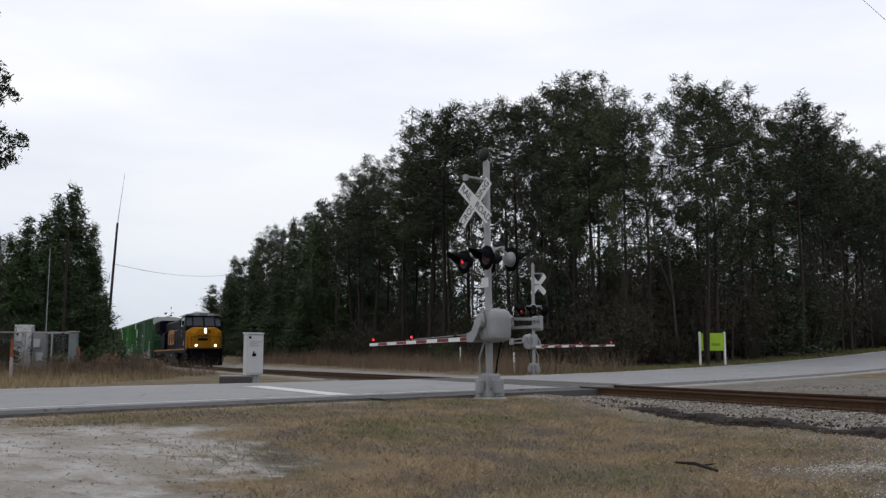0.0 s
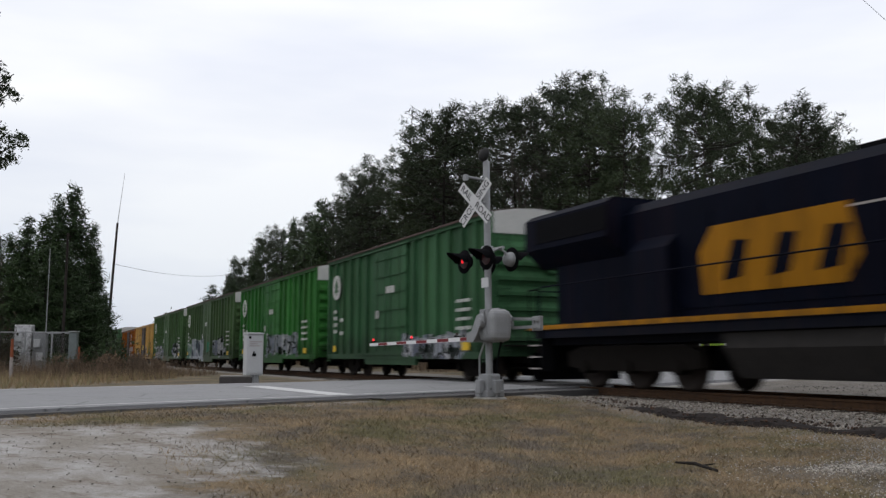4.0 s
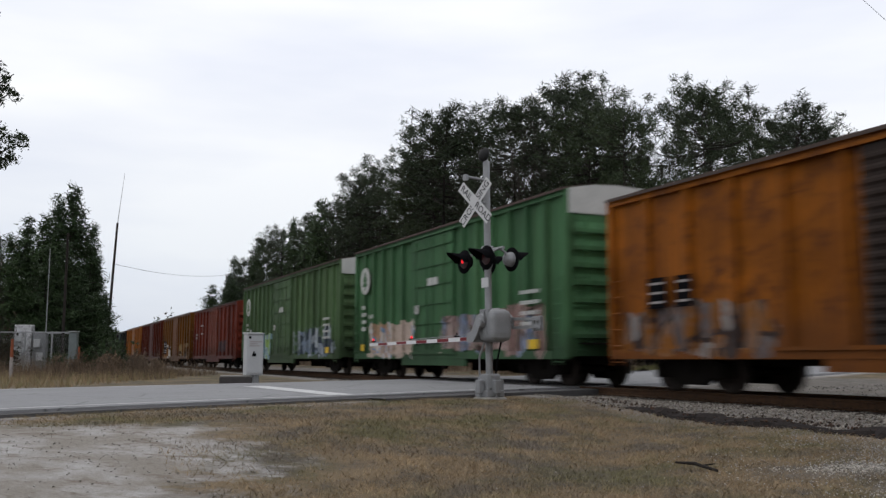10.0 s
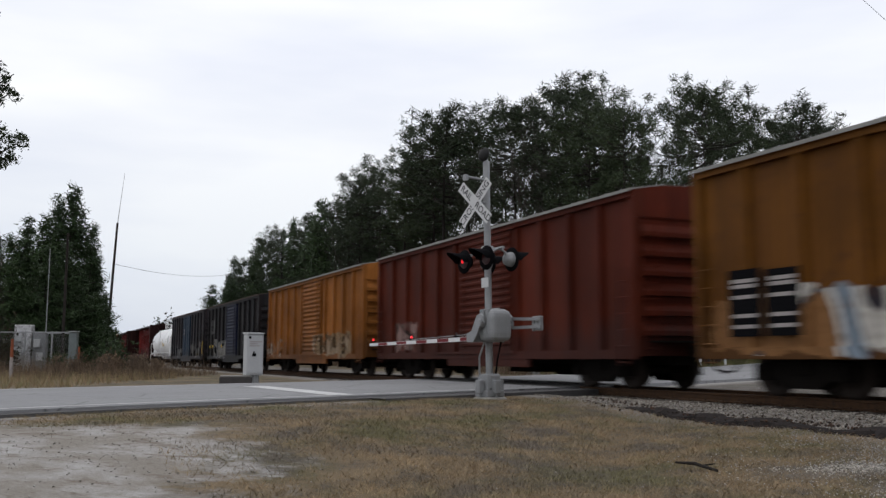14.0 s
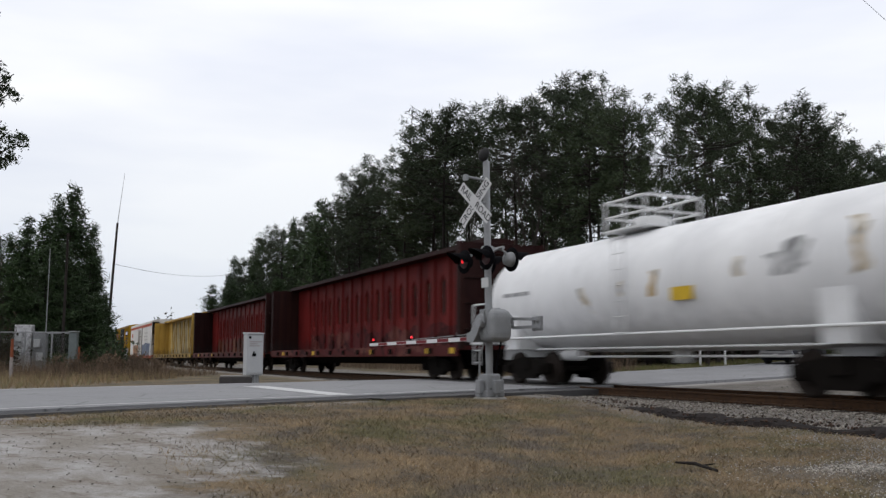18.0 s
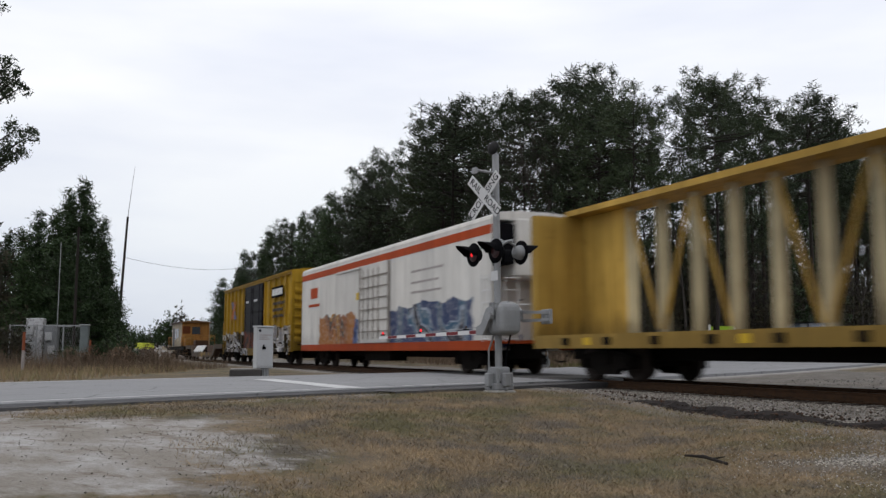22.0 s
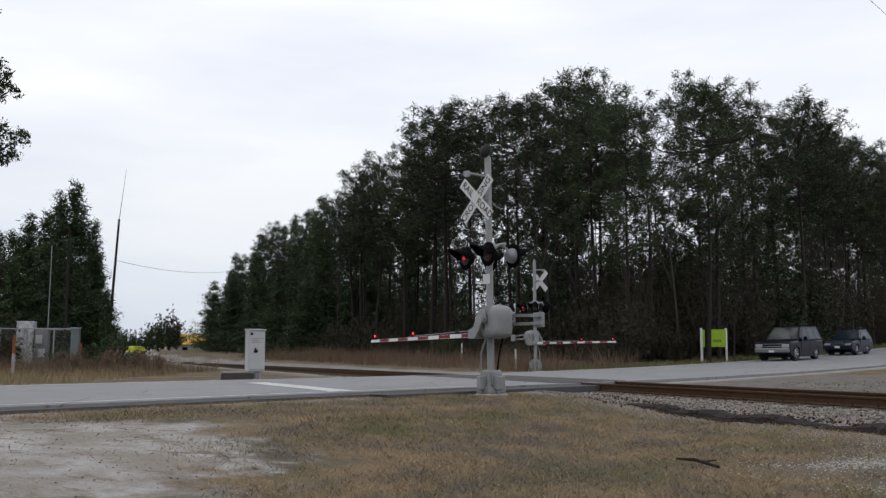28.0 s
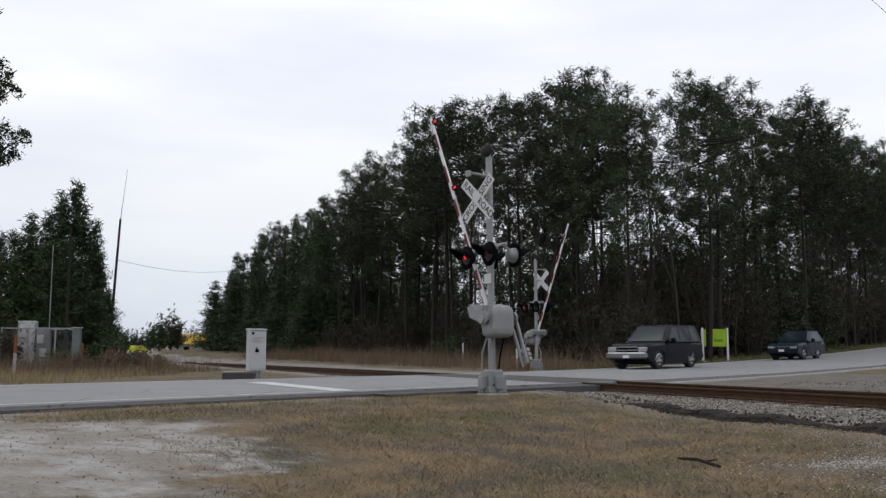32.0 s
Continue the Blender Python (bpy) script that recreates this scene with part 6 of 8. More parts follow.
def tank_car(place):
    car = thing("tank_car", "white tank car with a railed platform on top", "tank car", None, "cars of the train")
    OR = [(0.62, 0.40, 0.12), (0.72, 0.66, 0.55)]
    TANK = car_paint("white_tank_paint", (0.78, 0.78, 0.78), 0.05, 0.1, [(4.2, 5.1, 2.2, 2.7, [(0.45, 0.45, 0.46), (0.62, 0.62, 0.62)], 2.5), (6.0, 6.35, 2.1, 3.0, OR, 2.0), (3.2, 3.5, 2.3, 2.75, OR, 2.0), (0.6, 0.95, 2.15, 2.55, OR, 2.0), (-0.5, -0.3, 2.05, 2.4, OR, 2.0), (-2.0, -1.75, 1.9, 2.4, OR, 2.0)], rough=0.35, tone=1.0, grime=0.22)
    rows = [(-7.3, 0.25), (-7.22, 0.75), (-7.05, 1.15), (-6.8, 1.38), (-6.5, 1.45), (6.5, 1.45), (6.8, 1.38), (7.05, 1.15), (7.22, 0.75), (7.3, 0.25)]
    part("tank", Mesh().lathe(rows, (0, 0, 2.32), (1, 0, 0), 40), TANK, car)
    for x in (-4.4, -1.5, 1.5, 4.4):
        part("weld_band", Mesh().lathe([(-0.03, 1.452), (-0.03, 1.458), (0.03, 1.458), (0.03, 1.452)], (x, 0, 2.32), (1, 0, 0), 40), TANK, car)
    for e in (-1, 1):
        part("saddle", Mesh().prism([(-1.35, 0.95), (1.35, 0.95), (1.4, 1.9), (1.1, 1.45), (0, 1.1), (-1.1, 1.45), (-1.4, 1.9)], 5.6 * e - 0.35, 5.6 * e + 0.35, "x"), TANK, car)
        part("stub_sill", Mesh().box(*sorted((4.6 * e, 7.95 * e)), -0.3, 0.3, 0.66, 1.0), WHITE, car)
        part("end_platform", Mesh().box(*sorted((6.8 * e, 7.95 * e)), -1.45, 1.45, 1.12, 1.2), WHITE, car)
        part("end_rail", Mesh().pipe([(7.9 * e, -1.4, 1.2), (7.9 * e, -1.4, 2.3), (7.1 * e, -1.4, 2.3)], 0.03).pipe([(7.9 * e, 1.4, 1.2), (7.9 * e, 1.4, 2.3), (7.9 * e, 0.8, 2.3)], 0.03), WHITE, car)
        part("ladder", ladder(7.5 * e, -1.48, 0.5, 1.2), WHITE, car)
    for y in (-1.47, 1.47):
        part("side_rail", Mesh().pipe([(-6.8, y, 1.25), (6.8, y, 1.25)], 0.035), WHITE, car)
    part("ladder", ladder(-0.3, -1.52, 1.2, 3.5), WHITE, car)
    part("manway", Mesh().lathe([(0, 0.45), (0.35, 0.45), (0.38, 0.35)], (-1.0, 0, 3.72), (0, 0, 1), 18), WHITE, car)
    part("top_platform", Mesh().box(-1.85, -0.15, -0.85, 0.85, 3.76, 3.80), WHITE, car)
    for x in (-1.8, -1.0, -0.2):
        for y in (-0.8, 0.8):
            part("rail_post", Mesh().rod((x, y, 3.7), (x, y, 4.5), 0.03, 0.03, 6), WHITE, car)
    for z in (4.12, 4.5):
        part("guard_rail", Mesh().pipe([(-1.8, -0.8, z), (-0.2, -0.8, z), (-0.2, 0.8, z), (-1.8, 0.8, z), (-1.8, -0.8, z)], 0.03), WHITE, car)
    part("placard", Mesh().add([(1.45, -1.474, 1.9), (2.15, -1.474, 1.9), (2.15, -1.472, 2.18), (1.45, -1.472, 2.18)], [(0, 1, 2, 3)]), YELLOWPLATE, car)
    bars(car, "lettering", plain("grey_lettering", (0.3, 0.3, 0.3), 0.6), -5.9, -4.5, 2.4, 0.1, (0.3, 0.5), 6, -1.452)
    part("bottom_outlet", Mesh().rod((0, 0, 0.6), (0, 0, 0.95), 0.2, 0.25, 12), WHITE, car)
    part("brake_cylinder", Mesh().rod((-4.2, -0.5, 0.8), (-3.4, -0.5, 0.8), 0.16, 0.16, 10), WHITE, car)
    part("underframe_pipe", Mesh().pipe([(-5.0, -0.9, 0.95), (5.0, -0.9, 0.95)], 0.03).pipe([(-5.0, -0.6, 0.75), (5.0, -0.6, 0.75)], 0.03), WHITE, car)
    running_gear(car, 8.0, 2.65)
    TRAIN.append((car, place))


tank_car(365.2)


def centerbeam(place, length, paint, label, windows, ends=None):
    car = thing("lumber_flatcar", label, "flatcar", None, "cars of the train")
    hl, top = length / 2, 4.42
    ends = ends or paint
    part("deck", Mesh().box(-hl, hl, -1.5, 1.5, 0.98, 1.1), paint, car)
    for y in (-1, 1):
        part("side_sill", Mesh().box(-hl, hl, *sorted((1.5 * y, 1.56 * y)), 0.78, 1.12), paint, car)
        for x in np.arange(-hl + 1.5, hl - 1, 1.8):
            part("winch", Mesh().box(x, x + 0.22, *sorted((1.56 * y, 1.63 * y)), 0.86, 1.04), TRUCKSTEEL, car)
    part("centre_sill", Mesh().box(-hl, hl, -0.35, 0.35, 0.5, 0.978), TRUCKSTEEL, car)
    part("top_chord", Mesh().box(-hl, hl, -0.55, 0.55, top - 0.05, top + 0.1), ends, car)
    for e in (-1, 1):
        b = part("bulkhead", Mesh().box(*sorted(((hl - 0.12) * e, hl * e)), -1.52, 1.52, 1.1, top - 0.06), ends, car)
        for y in (-1.45, -0.5, 0.5, 1.45):
            part("bulkhead_post", Mesh().box(*sorted((hl * e, (hl + 0.14) * e)), y - 0.09, y + 0.09, 1.0, top - 0.06), ends, b)
        for z in (1.7, 2.5, 3.3, 4.1):
            part("bulkhead_rib", Mesh().box(*sorted((hl * e, (hl + 0.12) * e)), -1.35, 1.35, z - 0.08, z + 0.08), ends, b)
        part("end_gusset", Mesh().prism([((hl - 0.12) * e, 1.1), ((hl - 0.12) * e, top - 0.06), ((hl - 2.3) * e, top - 0.06), ((hl - 2.3) * e, 1.1)], -0.09, 0.09, "y"), paint, car)
        part("coupler", COUPLER, None, car, "", pose(hl * e, 0, 0, 0, 0, 0 if e > 0 else 180))
        truck(car, (hl - 2.6) * e)
    for x in (-hl + 2.4, -hl / 3, hl / 3, hl - 2.4, hl - 0.5):
        part("yellow_plate", Mesh().box(x, x + 0.3, -1.575, -1.562, 0.86, 1.04), YELLOWPLATE, car)
    if windows:
        # a solid centre partition pierced by tall six-sided holes
        xs = np.linspace(-hl + 2.3, hl - 2.3, windows + 1)
        for a, b in zip(xs, xs[1:]):
            m = Mesh()
            c, wd = (a + b) / 2, 0.24
            ring_o = [(a, 1.1), (c, 1.1), (b, 1.1), (b, 2.75), (b, top - 0.06), (c, top - 0.06), (a, top - 0.06), (a, 2.75)]
            ring_i = [(c - wd, 2.35), (c, 2.05), (c + wd, 2.35), (c + wd, 2.9), (c + wd, 3.45), (c, 3.75), (c - wd, 3.45), (c - wd, 2.9)]
            v = [(x, y, z) for y in (-0.06, 0.06) for x, z in ring_o + ring_i]
            f = []
            for i in range(8):
                j = (i + 1) % 8
                f += [(i, j, 8 + j, 8 + i), (16 + j, 16 + i, 24 + i, 24 + j), (8 + i, 8 + j, 24 + j, 24 + i)]
            m.add(v, f)
            part("partition_panel", m, paint, car, "panel with a tall oval hole")
        for x in xs:
            part("partition_post", Mesh().box(x - 0.07, x + 0.07, -0.13, -0.06, 1.1, top - 0.06), paint, car)
            part("partition_post", Mesh().box(x - 0.07, x + 0.07, 0.06, 0.13, 1.1, top - 0.06), paint, car)
    else:
        n = 15
        xs = np.linspace(-hl + 2.3, hl - 2.3, n + 1)
        for i, x in enumerate(xs):
            part("upright", Mesh().box(x - 0.06, x + 0.06, -0.13, 0.13, 1.1, top - 0.06), WORNPOST, car, "worn pale upright")
            if i < n and i % 4 != 3:
                a, b = Vector((xs[i] + 0.1, -0.1, 1.25 if i % 2 else top - 0.2)), Vector((xs[i + 1] - 0.1, -0.1, top - 0.2 if i % 2 else 1.25))
                part("brace", Mesh().rod(a, b, 0.055, 0.055, 6), paint, car)
    TRAIN.append((car, place))


WORNPOST = car_paint("worn_pale_yellow_paint", (0.62, 0.53, 0.33), 0.42, 0.35, tone=0.95, grime=1.0, rust_col=(0.16, 0.085, 0.02))
RED16 = car_paint("dark_red_lumber_car_paint", (0.13, 0.014, 0.013), 0.18, 0.3, tone=1.0, tags= [(-9, 9, 0.9, 1.9, [(0.125, 0.018, 0.02), (0.16, 0.06, 0.05), (0.10, 0.02, 0.02)], 0.8)])
RED17 = car_paint("red_lumber_car_paint", (0.155, 0.015, 0.013), 0.36, 0.4, tone=0.95, rust_col=(0.04, 0.012, 0.009), tags=[(-9.5, 9.5, 1.0, 2.1, [(0.17, 0.06, 0.026), (0.13, 0.018, 0.018), (0.14, 0.042, 0.022)], 0.7)])
# bulkheads and top chord are a darker maroon than the rest of the car
DARKEND = car_paint("dark_maroon_end_paint", (0.030, 0.011, 0.010), 0.2, 0.3)
centerbeam(385.65, 23.4, RED16, "dark red centre-partition lumber car, empty", 14, DARKEND)
centerbeam(410.8, 23.66, RED17, "red centre-partition lumber car with oval holes, empty", 14, DARKEND)
centerbeam(435.55, 23.28, car_paint("yellow_lumber_car_paint", (0.52, 0.33, 0.075), 0.42, 0.3, tone=0.95, rust_col=(0.13, 0.07, 0.018)), "yellow centre-beam lumber car with open uprights, empty", 0)


def reefer(place, length=21.0):
    WH = car_paint("white_reefer_paint", (0.66, 0.64, 0.60), 0.10, 0.1, [
        (2.1, 9.2, 0.5, 2.35, [(0.008, 0.025, 0.09), (0.015, 0.07, 0.13), (0.26, 0.30, 0.36), (0.008, 0.01, 0.025)], -1.5),
        (-7.4, -2.0, 0.5, 2.3, [(0.28, 0.10, 0.012), (0.20, 0.06, 0.010), (0.05, 0.03, 0.02), (0.34, 0.16, 0.02)], -1.1), (-2.2, -1.7, 0.9, 2.0, [(0.05, 0.12, 0.32)] * 2, 1)], tone=0.98, grime=0.45)
    OR = car_paint("orange_band_paint", (0.50, 0.075, 0.014), 0.05, 0.15, grime=0.5)
    # duller than the wall, for the door's posts, ribs and rods
    DOORFRAME = car_paint("dull_door_frame_paint", (0.40, 0.36, 0.32), 0.3, 0.3, grime=0.5)
    car = thing("refrigerator_car", "white refrigerator car with orange bands and graffiti", "boxcar", None, "cars of the train")
    hl, eave, z0 = length / 2, 4.62, 0.74
    for y in (-1, 1):
        part("side_wall", Mesh().box(-hl, hl, *sorted((1.48 * y, 1.53 * y)), z0 + 0.3, eave), WH, car)
        part("side_sill", Mesh().box(-hl, hl, *sorted((1.47 * y, 1.55 * y)), z0, z0 + 0.298), OR, car, "orange lower band")
        part("upper_band", Mesh().box(-hl, hl, *sorted((1.531 * y, 1.54 * y)), eave - 0.42, eave - 0.14), OR, car, "orange upper band")
        d = part("door", Mesh().box(-1.25, 1.9, *sorted((1.53 * y, 1.59 * y)), z0 + 0.32, eave - 0.5), WH, car)
        for z in np.linspace(1.5, 3.7, 6):
            part("door_rib", Mesh().box(-1.2, 1.85, *sorted((1.59 * y, 1.625 * y)), z - 0.02, z + 0.02), DOORFRAME, d)
        for x in (-0.8, -0.2, 0.4, 1.0):
            part("locking_rod", Mesh().rod((x, 1.64 * y, 1.2), (x, 1.64 * y, 4.0), 0.022, 0.022, 6), DOORFRAME, d)
        for x in (-1.42, 1.92):
            part("door_post", Mesh().box(x, x + 0.14, *sorted((1.532 * y, 1.61 * y)), z0 + 0.32, eave - 0.44), DOORFRAME, car, "darker door post")
        part("door_track", Mesh().box(-4.6, 1.8, *sorted((1.54 * y, 1.6 * y)), eave - 0.5, eave - 0.42), WH, car)
    part("roof", Mesh().prism([(-1.54, eave), (1.54, eave), (1.5, eave + 0.12), (1.2, eave + 0.24), (0.5, eave + 0.3), (-0.5, eave + 0.3), (-1.2, eave + 0.24), (-1.5, eave + 0.12)], -hl, hl, "x"), WH, car, "white rounded roof")
    part("end_wall", Mesh().box(-hl - 0.05, -hl + 0.01, -1.5, 1.5, z0, eave), WH, car)
    part("end_wall", Mesh().box(hl - 1.25, hl - 1.2, -1.5, 1.5, z0, eave), WH, car)
    part("cooling_unit", Mesh().box(hl - 1.2, hl + 0.05, -0.75, 1.5, 2.9, eave + 0.1, None, 0.08), WH, car, "white cooling unit")
    part("fan_opening", Mesh().box(hl - 0.6, hl + 0.06, -1.3, -0.76, 3.3, eave - 0.1, None, 0.04), BLACK, car)
    part("end_platform", Mesh().box(hl - 1.2, hl + 0.02, -1.5, 1.5, z0 + 0.2, z0 + 0.3), OR, car)
    part("ladder", ladder(hl + 0.06, -0.9, 1.0, 2.9, 0.45, 0.36, "y"), WHITE, car)
    part("ladder", ladder(hl - 0.35, -1.57, 1.0, 3.0), WHITE, car)
    part("end_rail", Mesh().pipe([(hl, -1.4, 1.0), (hl, -1.4, 2.1), (hl, 1.4, 2.1), (hl, 1.4, 1.0)], 0.03), WHITE, car)
    part("placard", Mesh().box(-1.95, -1.65, -1.546, -1.532, 2.85, 3.15), YELLOWPLATE, car, "small yellow placard")
    part("emblem", Mesh().box(-8.9, -7.7, -1.546, -1.532, 3.25, 3.75), OR, car, "orange plain emblem")
    part("emblem", Mesh().box(-9.2, -7.4, -1.546, -1.532, 2.85, 2.98), OR, car)
    for z, x1 in ((3.5, 7.0), (3.1, 6.6), (2.75, 6.8)):
        bars(car, "lettering", MARK, 4.2, x1, z, 0.08, (0.2, 0.5), int(z * 9), -1.532)
    part("underframe", Mesh().box(-hl + 0.3, hl - 0.3, -0.35, 0.35, 0.5, 0.9).box(-2, 1, -1.1, -0.4, 0.35, 0.75), TRUCKSTEEL, car)
    running_gear(car, hl, 2.4)
    TRAIN.append((car, place))


reefer(460.2)


def depressed_flat(place):
    RUSTY = car_paint("rusty_flatcar_paint", (0.10, 0.055, 0.03), 0.5, 0.3)
    YEL = car_paint("yellow_machine_paint", (0.30, 0.17, 0.03), 0.4, 0.3)
    BEAM = car_paint("worn_beam_paint", (0.11, 0.07, 0.035), 0.45, 0.3, [(-3.5, 3.5, 0.3, 0.9, [(0.3, 0.18, 0.03), (0.1, 0.06, 0.03)], 0.6)])
    car = thing("well_flatcar", "rusty low-centre flatcar carrying pale ramp plates", "flatcar", None, "cars of the train")
    hf, hr = 7.6, 10.1
    prof = [(-hr, 0.95), (-hr, 1.26), (-7.2, 1.26), (-6.1, 0.66), (3.3, 0.66), (4.4, 1.26), (hf, 1.26), (hf, 0.95), (4.7, 0.92), (3.5, 0.3), (-6.4, 0.3), (-7.0, 0.92)]
    part("body", Mesh().prism(prof, -1.35, 1.35, "y"), RUSTY, car)
    for y in (-1, 1):
        part("side_beam", Mesh().prism(prof, *sorted((1.35 * y, 1.45 * y)), "y"), BEAM, car, "rusty side beam with traces of yellow")
    for i, x in enumerate(np.linspace(-5.75, -2.35, 4)):
        lo, hi = [(x - 0.5, -1.4), (x + 0.60, -1.4)], [(x - 0.62 + 0.14 * (i == 0), -1.02), (x + 0.40, -1.02)]
        part("ramp_plate", Mesh().add([(*lo[0], 0.66), (*lo[1], 0.66), (*hi[1], 1.22), (*hi[0], 1.22), (lo[0][0], -1.34, 0.64), (lo[1][0], -1.34, 0.64), (hi[1][0], -0.96, 1.20), (hi[0][0], -0.96, 1.20)], [(0, 1, 2, 3), (7, 6, 5, 4), (0, 4, 5, 1), (1, 5, 6, 2), (2, 6, 7, 3), (3, 7, 4, 0)]), PALEPLATE, car, "pale tilted plate")
        part("plate_foot", Mesh().box(x + 0.02, x + 0.2, -1.42, -1.36, 0.62, 0.78), BLACK, car)
        part("plate_frame", Mesh().box(x - 0.38, x + 0.1, -0.93, -0.86, 0.66, 1.14), BLACK, car)
    part("engine_cover", Mesh().box(4.9, 6.7, -0.9, 0.5, 1.26, 1.55, None, 0.1), YEL, car, "yellow engine cover")
    part("winch_post", Mesh().rod((7.1, -0.6, 1.24), (7.1, -0.6, 2.1), 0.07, 0.06, 8).rod((7.1, -0.6, 1.9), (7.5, -0.6, 2.2), 0.05, 0.04, 8), YEL, car)
    part("hand_wheel", Mesh().lathe([(0, 0.25), (0.03, 0.27), (0.06, 0.25)], (7.5, -0.6, 2.05), (1, 0, 0), 14), YEL, car)
    part("side_rail", Mesh().pipe([(-hr + 0.1, -1.3, 1.25), (-hr + 0.1, -1.3, 1.9), (-hr + 2.6, -1.3, 1.9), (-hr + 2.6, -1.3, 1.25)], 0.03), YEL, car)
    part("crate", Mesh().box(-9.2, -8.0, -0.9, 0.2, 1.26, 1.7, None, 0.03), RUSTY, car)
    truck(car, hf - 1.6)
    truck(car, 1.6 - hr)
    part("coupler", COUPLER, None, car, "", (hf, 0, 0))
    part("coupler", COUPLER, None, car, "", pose(-hr, 0, 0, 0, 0, 180))
    TRAIN.append((car, place))


PALEPLATE = plain("pale_grey_plate", (0.52, 0.52, 0.50), 0.5, 0.1, 0.12, 2, 0.1, (0.25, 0.23, 0.2), 0.25)
depressed_flat(500.2)


def caboose(place):
    YEL = car_paint("weathered_yellow_caboose_paint", (0.42, 0.20, 0.055), 0.42, 0.3, rust_col=(0.07, 0.025, 0.012))
    PALE = car_paint("faded_cream_panel_paint", (0.48, 0.40, 0.28), 0.3, 0.3)
    car = thing("shoving_caboose", "weathered cream and rusty yellow caboose with a small cab", "caboose", None, "cars of the train")
    hl = 5.9
    part("deck", Mesh().box(-hl, hl, -1.4, 1.4, 1.0, 1.2).box(-hl, hl, -0.4, 0.4, 0.6, 0.998), TRUCKSTEEL, car)
    x0, x1, zt = -3.35, 2.95, 3.45
    for y in (-1, 1):
        part("cab_side", Mesh().box(x0, x1, *sorted((1.25 * y, 1.31 * y)), 1.2, zt), PALE, car)
        part("side_window", Mesh().box(-1.1, -0.3, *sorted((1.312 * y, 1.33 * y)), 1.9, 2.9), GLASS, car)
        part("side_door", Mesh().box(-2.6, -1.6, *sorted((1.312 * y, 1.34 * y)), 1.25, 3.0), car_paint("grey_door_panel", (0.13, 0.14, 0.16), 0.2), car, "grey door")
        part("window", Mesh().box(0.2, 1.1, *sorted((1.312 * y, 1.325 * y)), 2.0, 2.9), GLASS, car)
    end = part("cab_end", Mesh().box(x1 - 0.06, x1, -1.248, 1.248, 1.2, zt), YEL, car)
    part("end_window", Mesh().box(x1 + 0.001, x1 + 0.02, -0.35, 0.4, 2.35, 3.05), GLASS, end)
    part("end_door", Mesh().box(x1 + 0.001, x1 + 0.03, 0.55, 1.15, 1.25, 3.1), YEL, end)
    part("rust_panel", Mesh().box(x1 + 0.001, x1 + 0.016, -1.2, -0.5, 2.4, 3.1), car_paint("bare_rust_panel", (0.16, 0.05, 0.02), 0.5), end)
    part("cab_end", Mesh().box(x0, x0 + 0.06, -1.248, 1.248, 1.2, zt), YEL, car)
    part("roof", Mesh().prism([(-1.45, zt), (1.45, zt), (1.4, zt + 0.05), (0, zt + 0.22), (-1.4, zt + 0.05)], x0 - 0.2, x1 + 0.35, "x"), car_paint("rusty_cab_roof", (0.22, 0.12, 0.06), 0.4), car)
    part("roof_fascia", Mesh().box(x0 - 0.2, x1 + 0.35, -1.47, -1.45, zt - 0.06, zt + 0.08), ROOFDARK, car)
    for e in (-1, 1):
        part("end_railing", Mesh().pipe([(5.8 * e, -1.3, 1.2), (5.8 * e, -1.3, 2.15), (5.8 * e, 1.3, 2.15), (5.8 * e, 1.3, 1.2)], 0.035).pipe([(5.8 * e, -1.3, 1.7), (5.8 * e, 1.3, 1.7)], 0.025), YEL, car)
        part("side_railing", Mesh().pipe([(5.8 * e, -1.35, 2.1), ((3.6 if e < 0 else 3.3) * e, -1.35, 2.1), ((3.6 if e < 0 else 3.3) * e, -1.35, 1.2)], 0.035), YEL, car)
        for z in (0.55, 0.85):
            part("step", Mesh().box(*sorted((5.3 * e, 5.8 * e)), -1.45, -1.1, z, z + 0.05), YEL, car)
    part("underframe_box", Mesh().box(-1.6, 1.4, -1.2, -0.5, 0.4, 0.98, None, 0.03).box(1.6, 2.6, -1.1, -0.3, 0.5, 0.95), TRUCKSTEEL, car)
    part("side_sill", Mesh().box(-hl, hl, -1.46, -1.402, 0.86, 1.16), TRUCKSTEEL, car)
    part("equipment_locker", Mesh().box(3.5, 4.6, -1.1, 0.2, 1.2, 1.9, None, 0.03), YEL, car)
    running_gear(car, hl, 1.75)
    TRAIN.append((car, place))


caboose(517.15)

# ---- crossing signals ----
# In a signal's own space +x points over the road, +y to the traffic that it faces.
ARMS = []


def rounded_case(x0, x1, y0, y1, z0, z1):
    cx, cy, hx, hy = (x0 + x1) / 2, (y0 + y1) / 2, (x1 - x0) / 2, (y1 - y0) / 2
    v, n, levels = [], 24, ((0, 0.62), (0.05, 0.86), (0.12, 0.96), (0.25, 1), (0.75, 1), (0.86, 0.97), (0.94, 0.88), (1, 0.66))
    for u, k in levels:
        for i in range(n):
            a = 2 * math.pi * (i + 0.5) / n
            c, s = math.cos(a), math.sin(a)
            v.append((cx + hx * k * math.copysign(abs(c) ** 0.45, c), cy + hy * k * math.copysign(abs(s) ** 0.45, s), z0 + (z1 - z0) * u))
    m = len(levels)
    f = [(j * n + i, j * n + (i + 1) % n, j * n + n + (i + 1) % n, j * n + n + i) for j in range(m - 1) for i in range(n)]
    return Mesh().add(v, f + [tuple(range(n - 1, -1, -1)), tuple(range((m - 1) * n, m * n))])


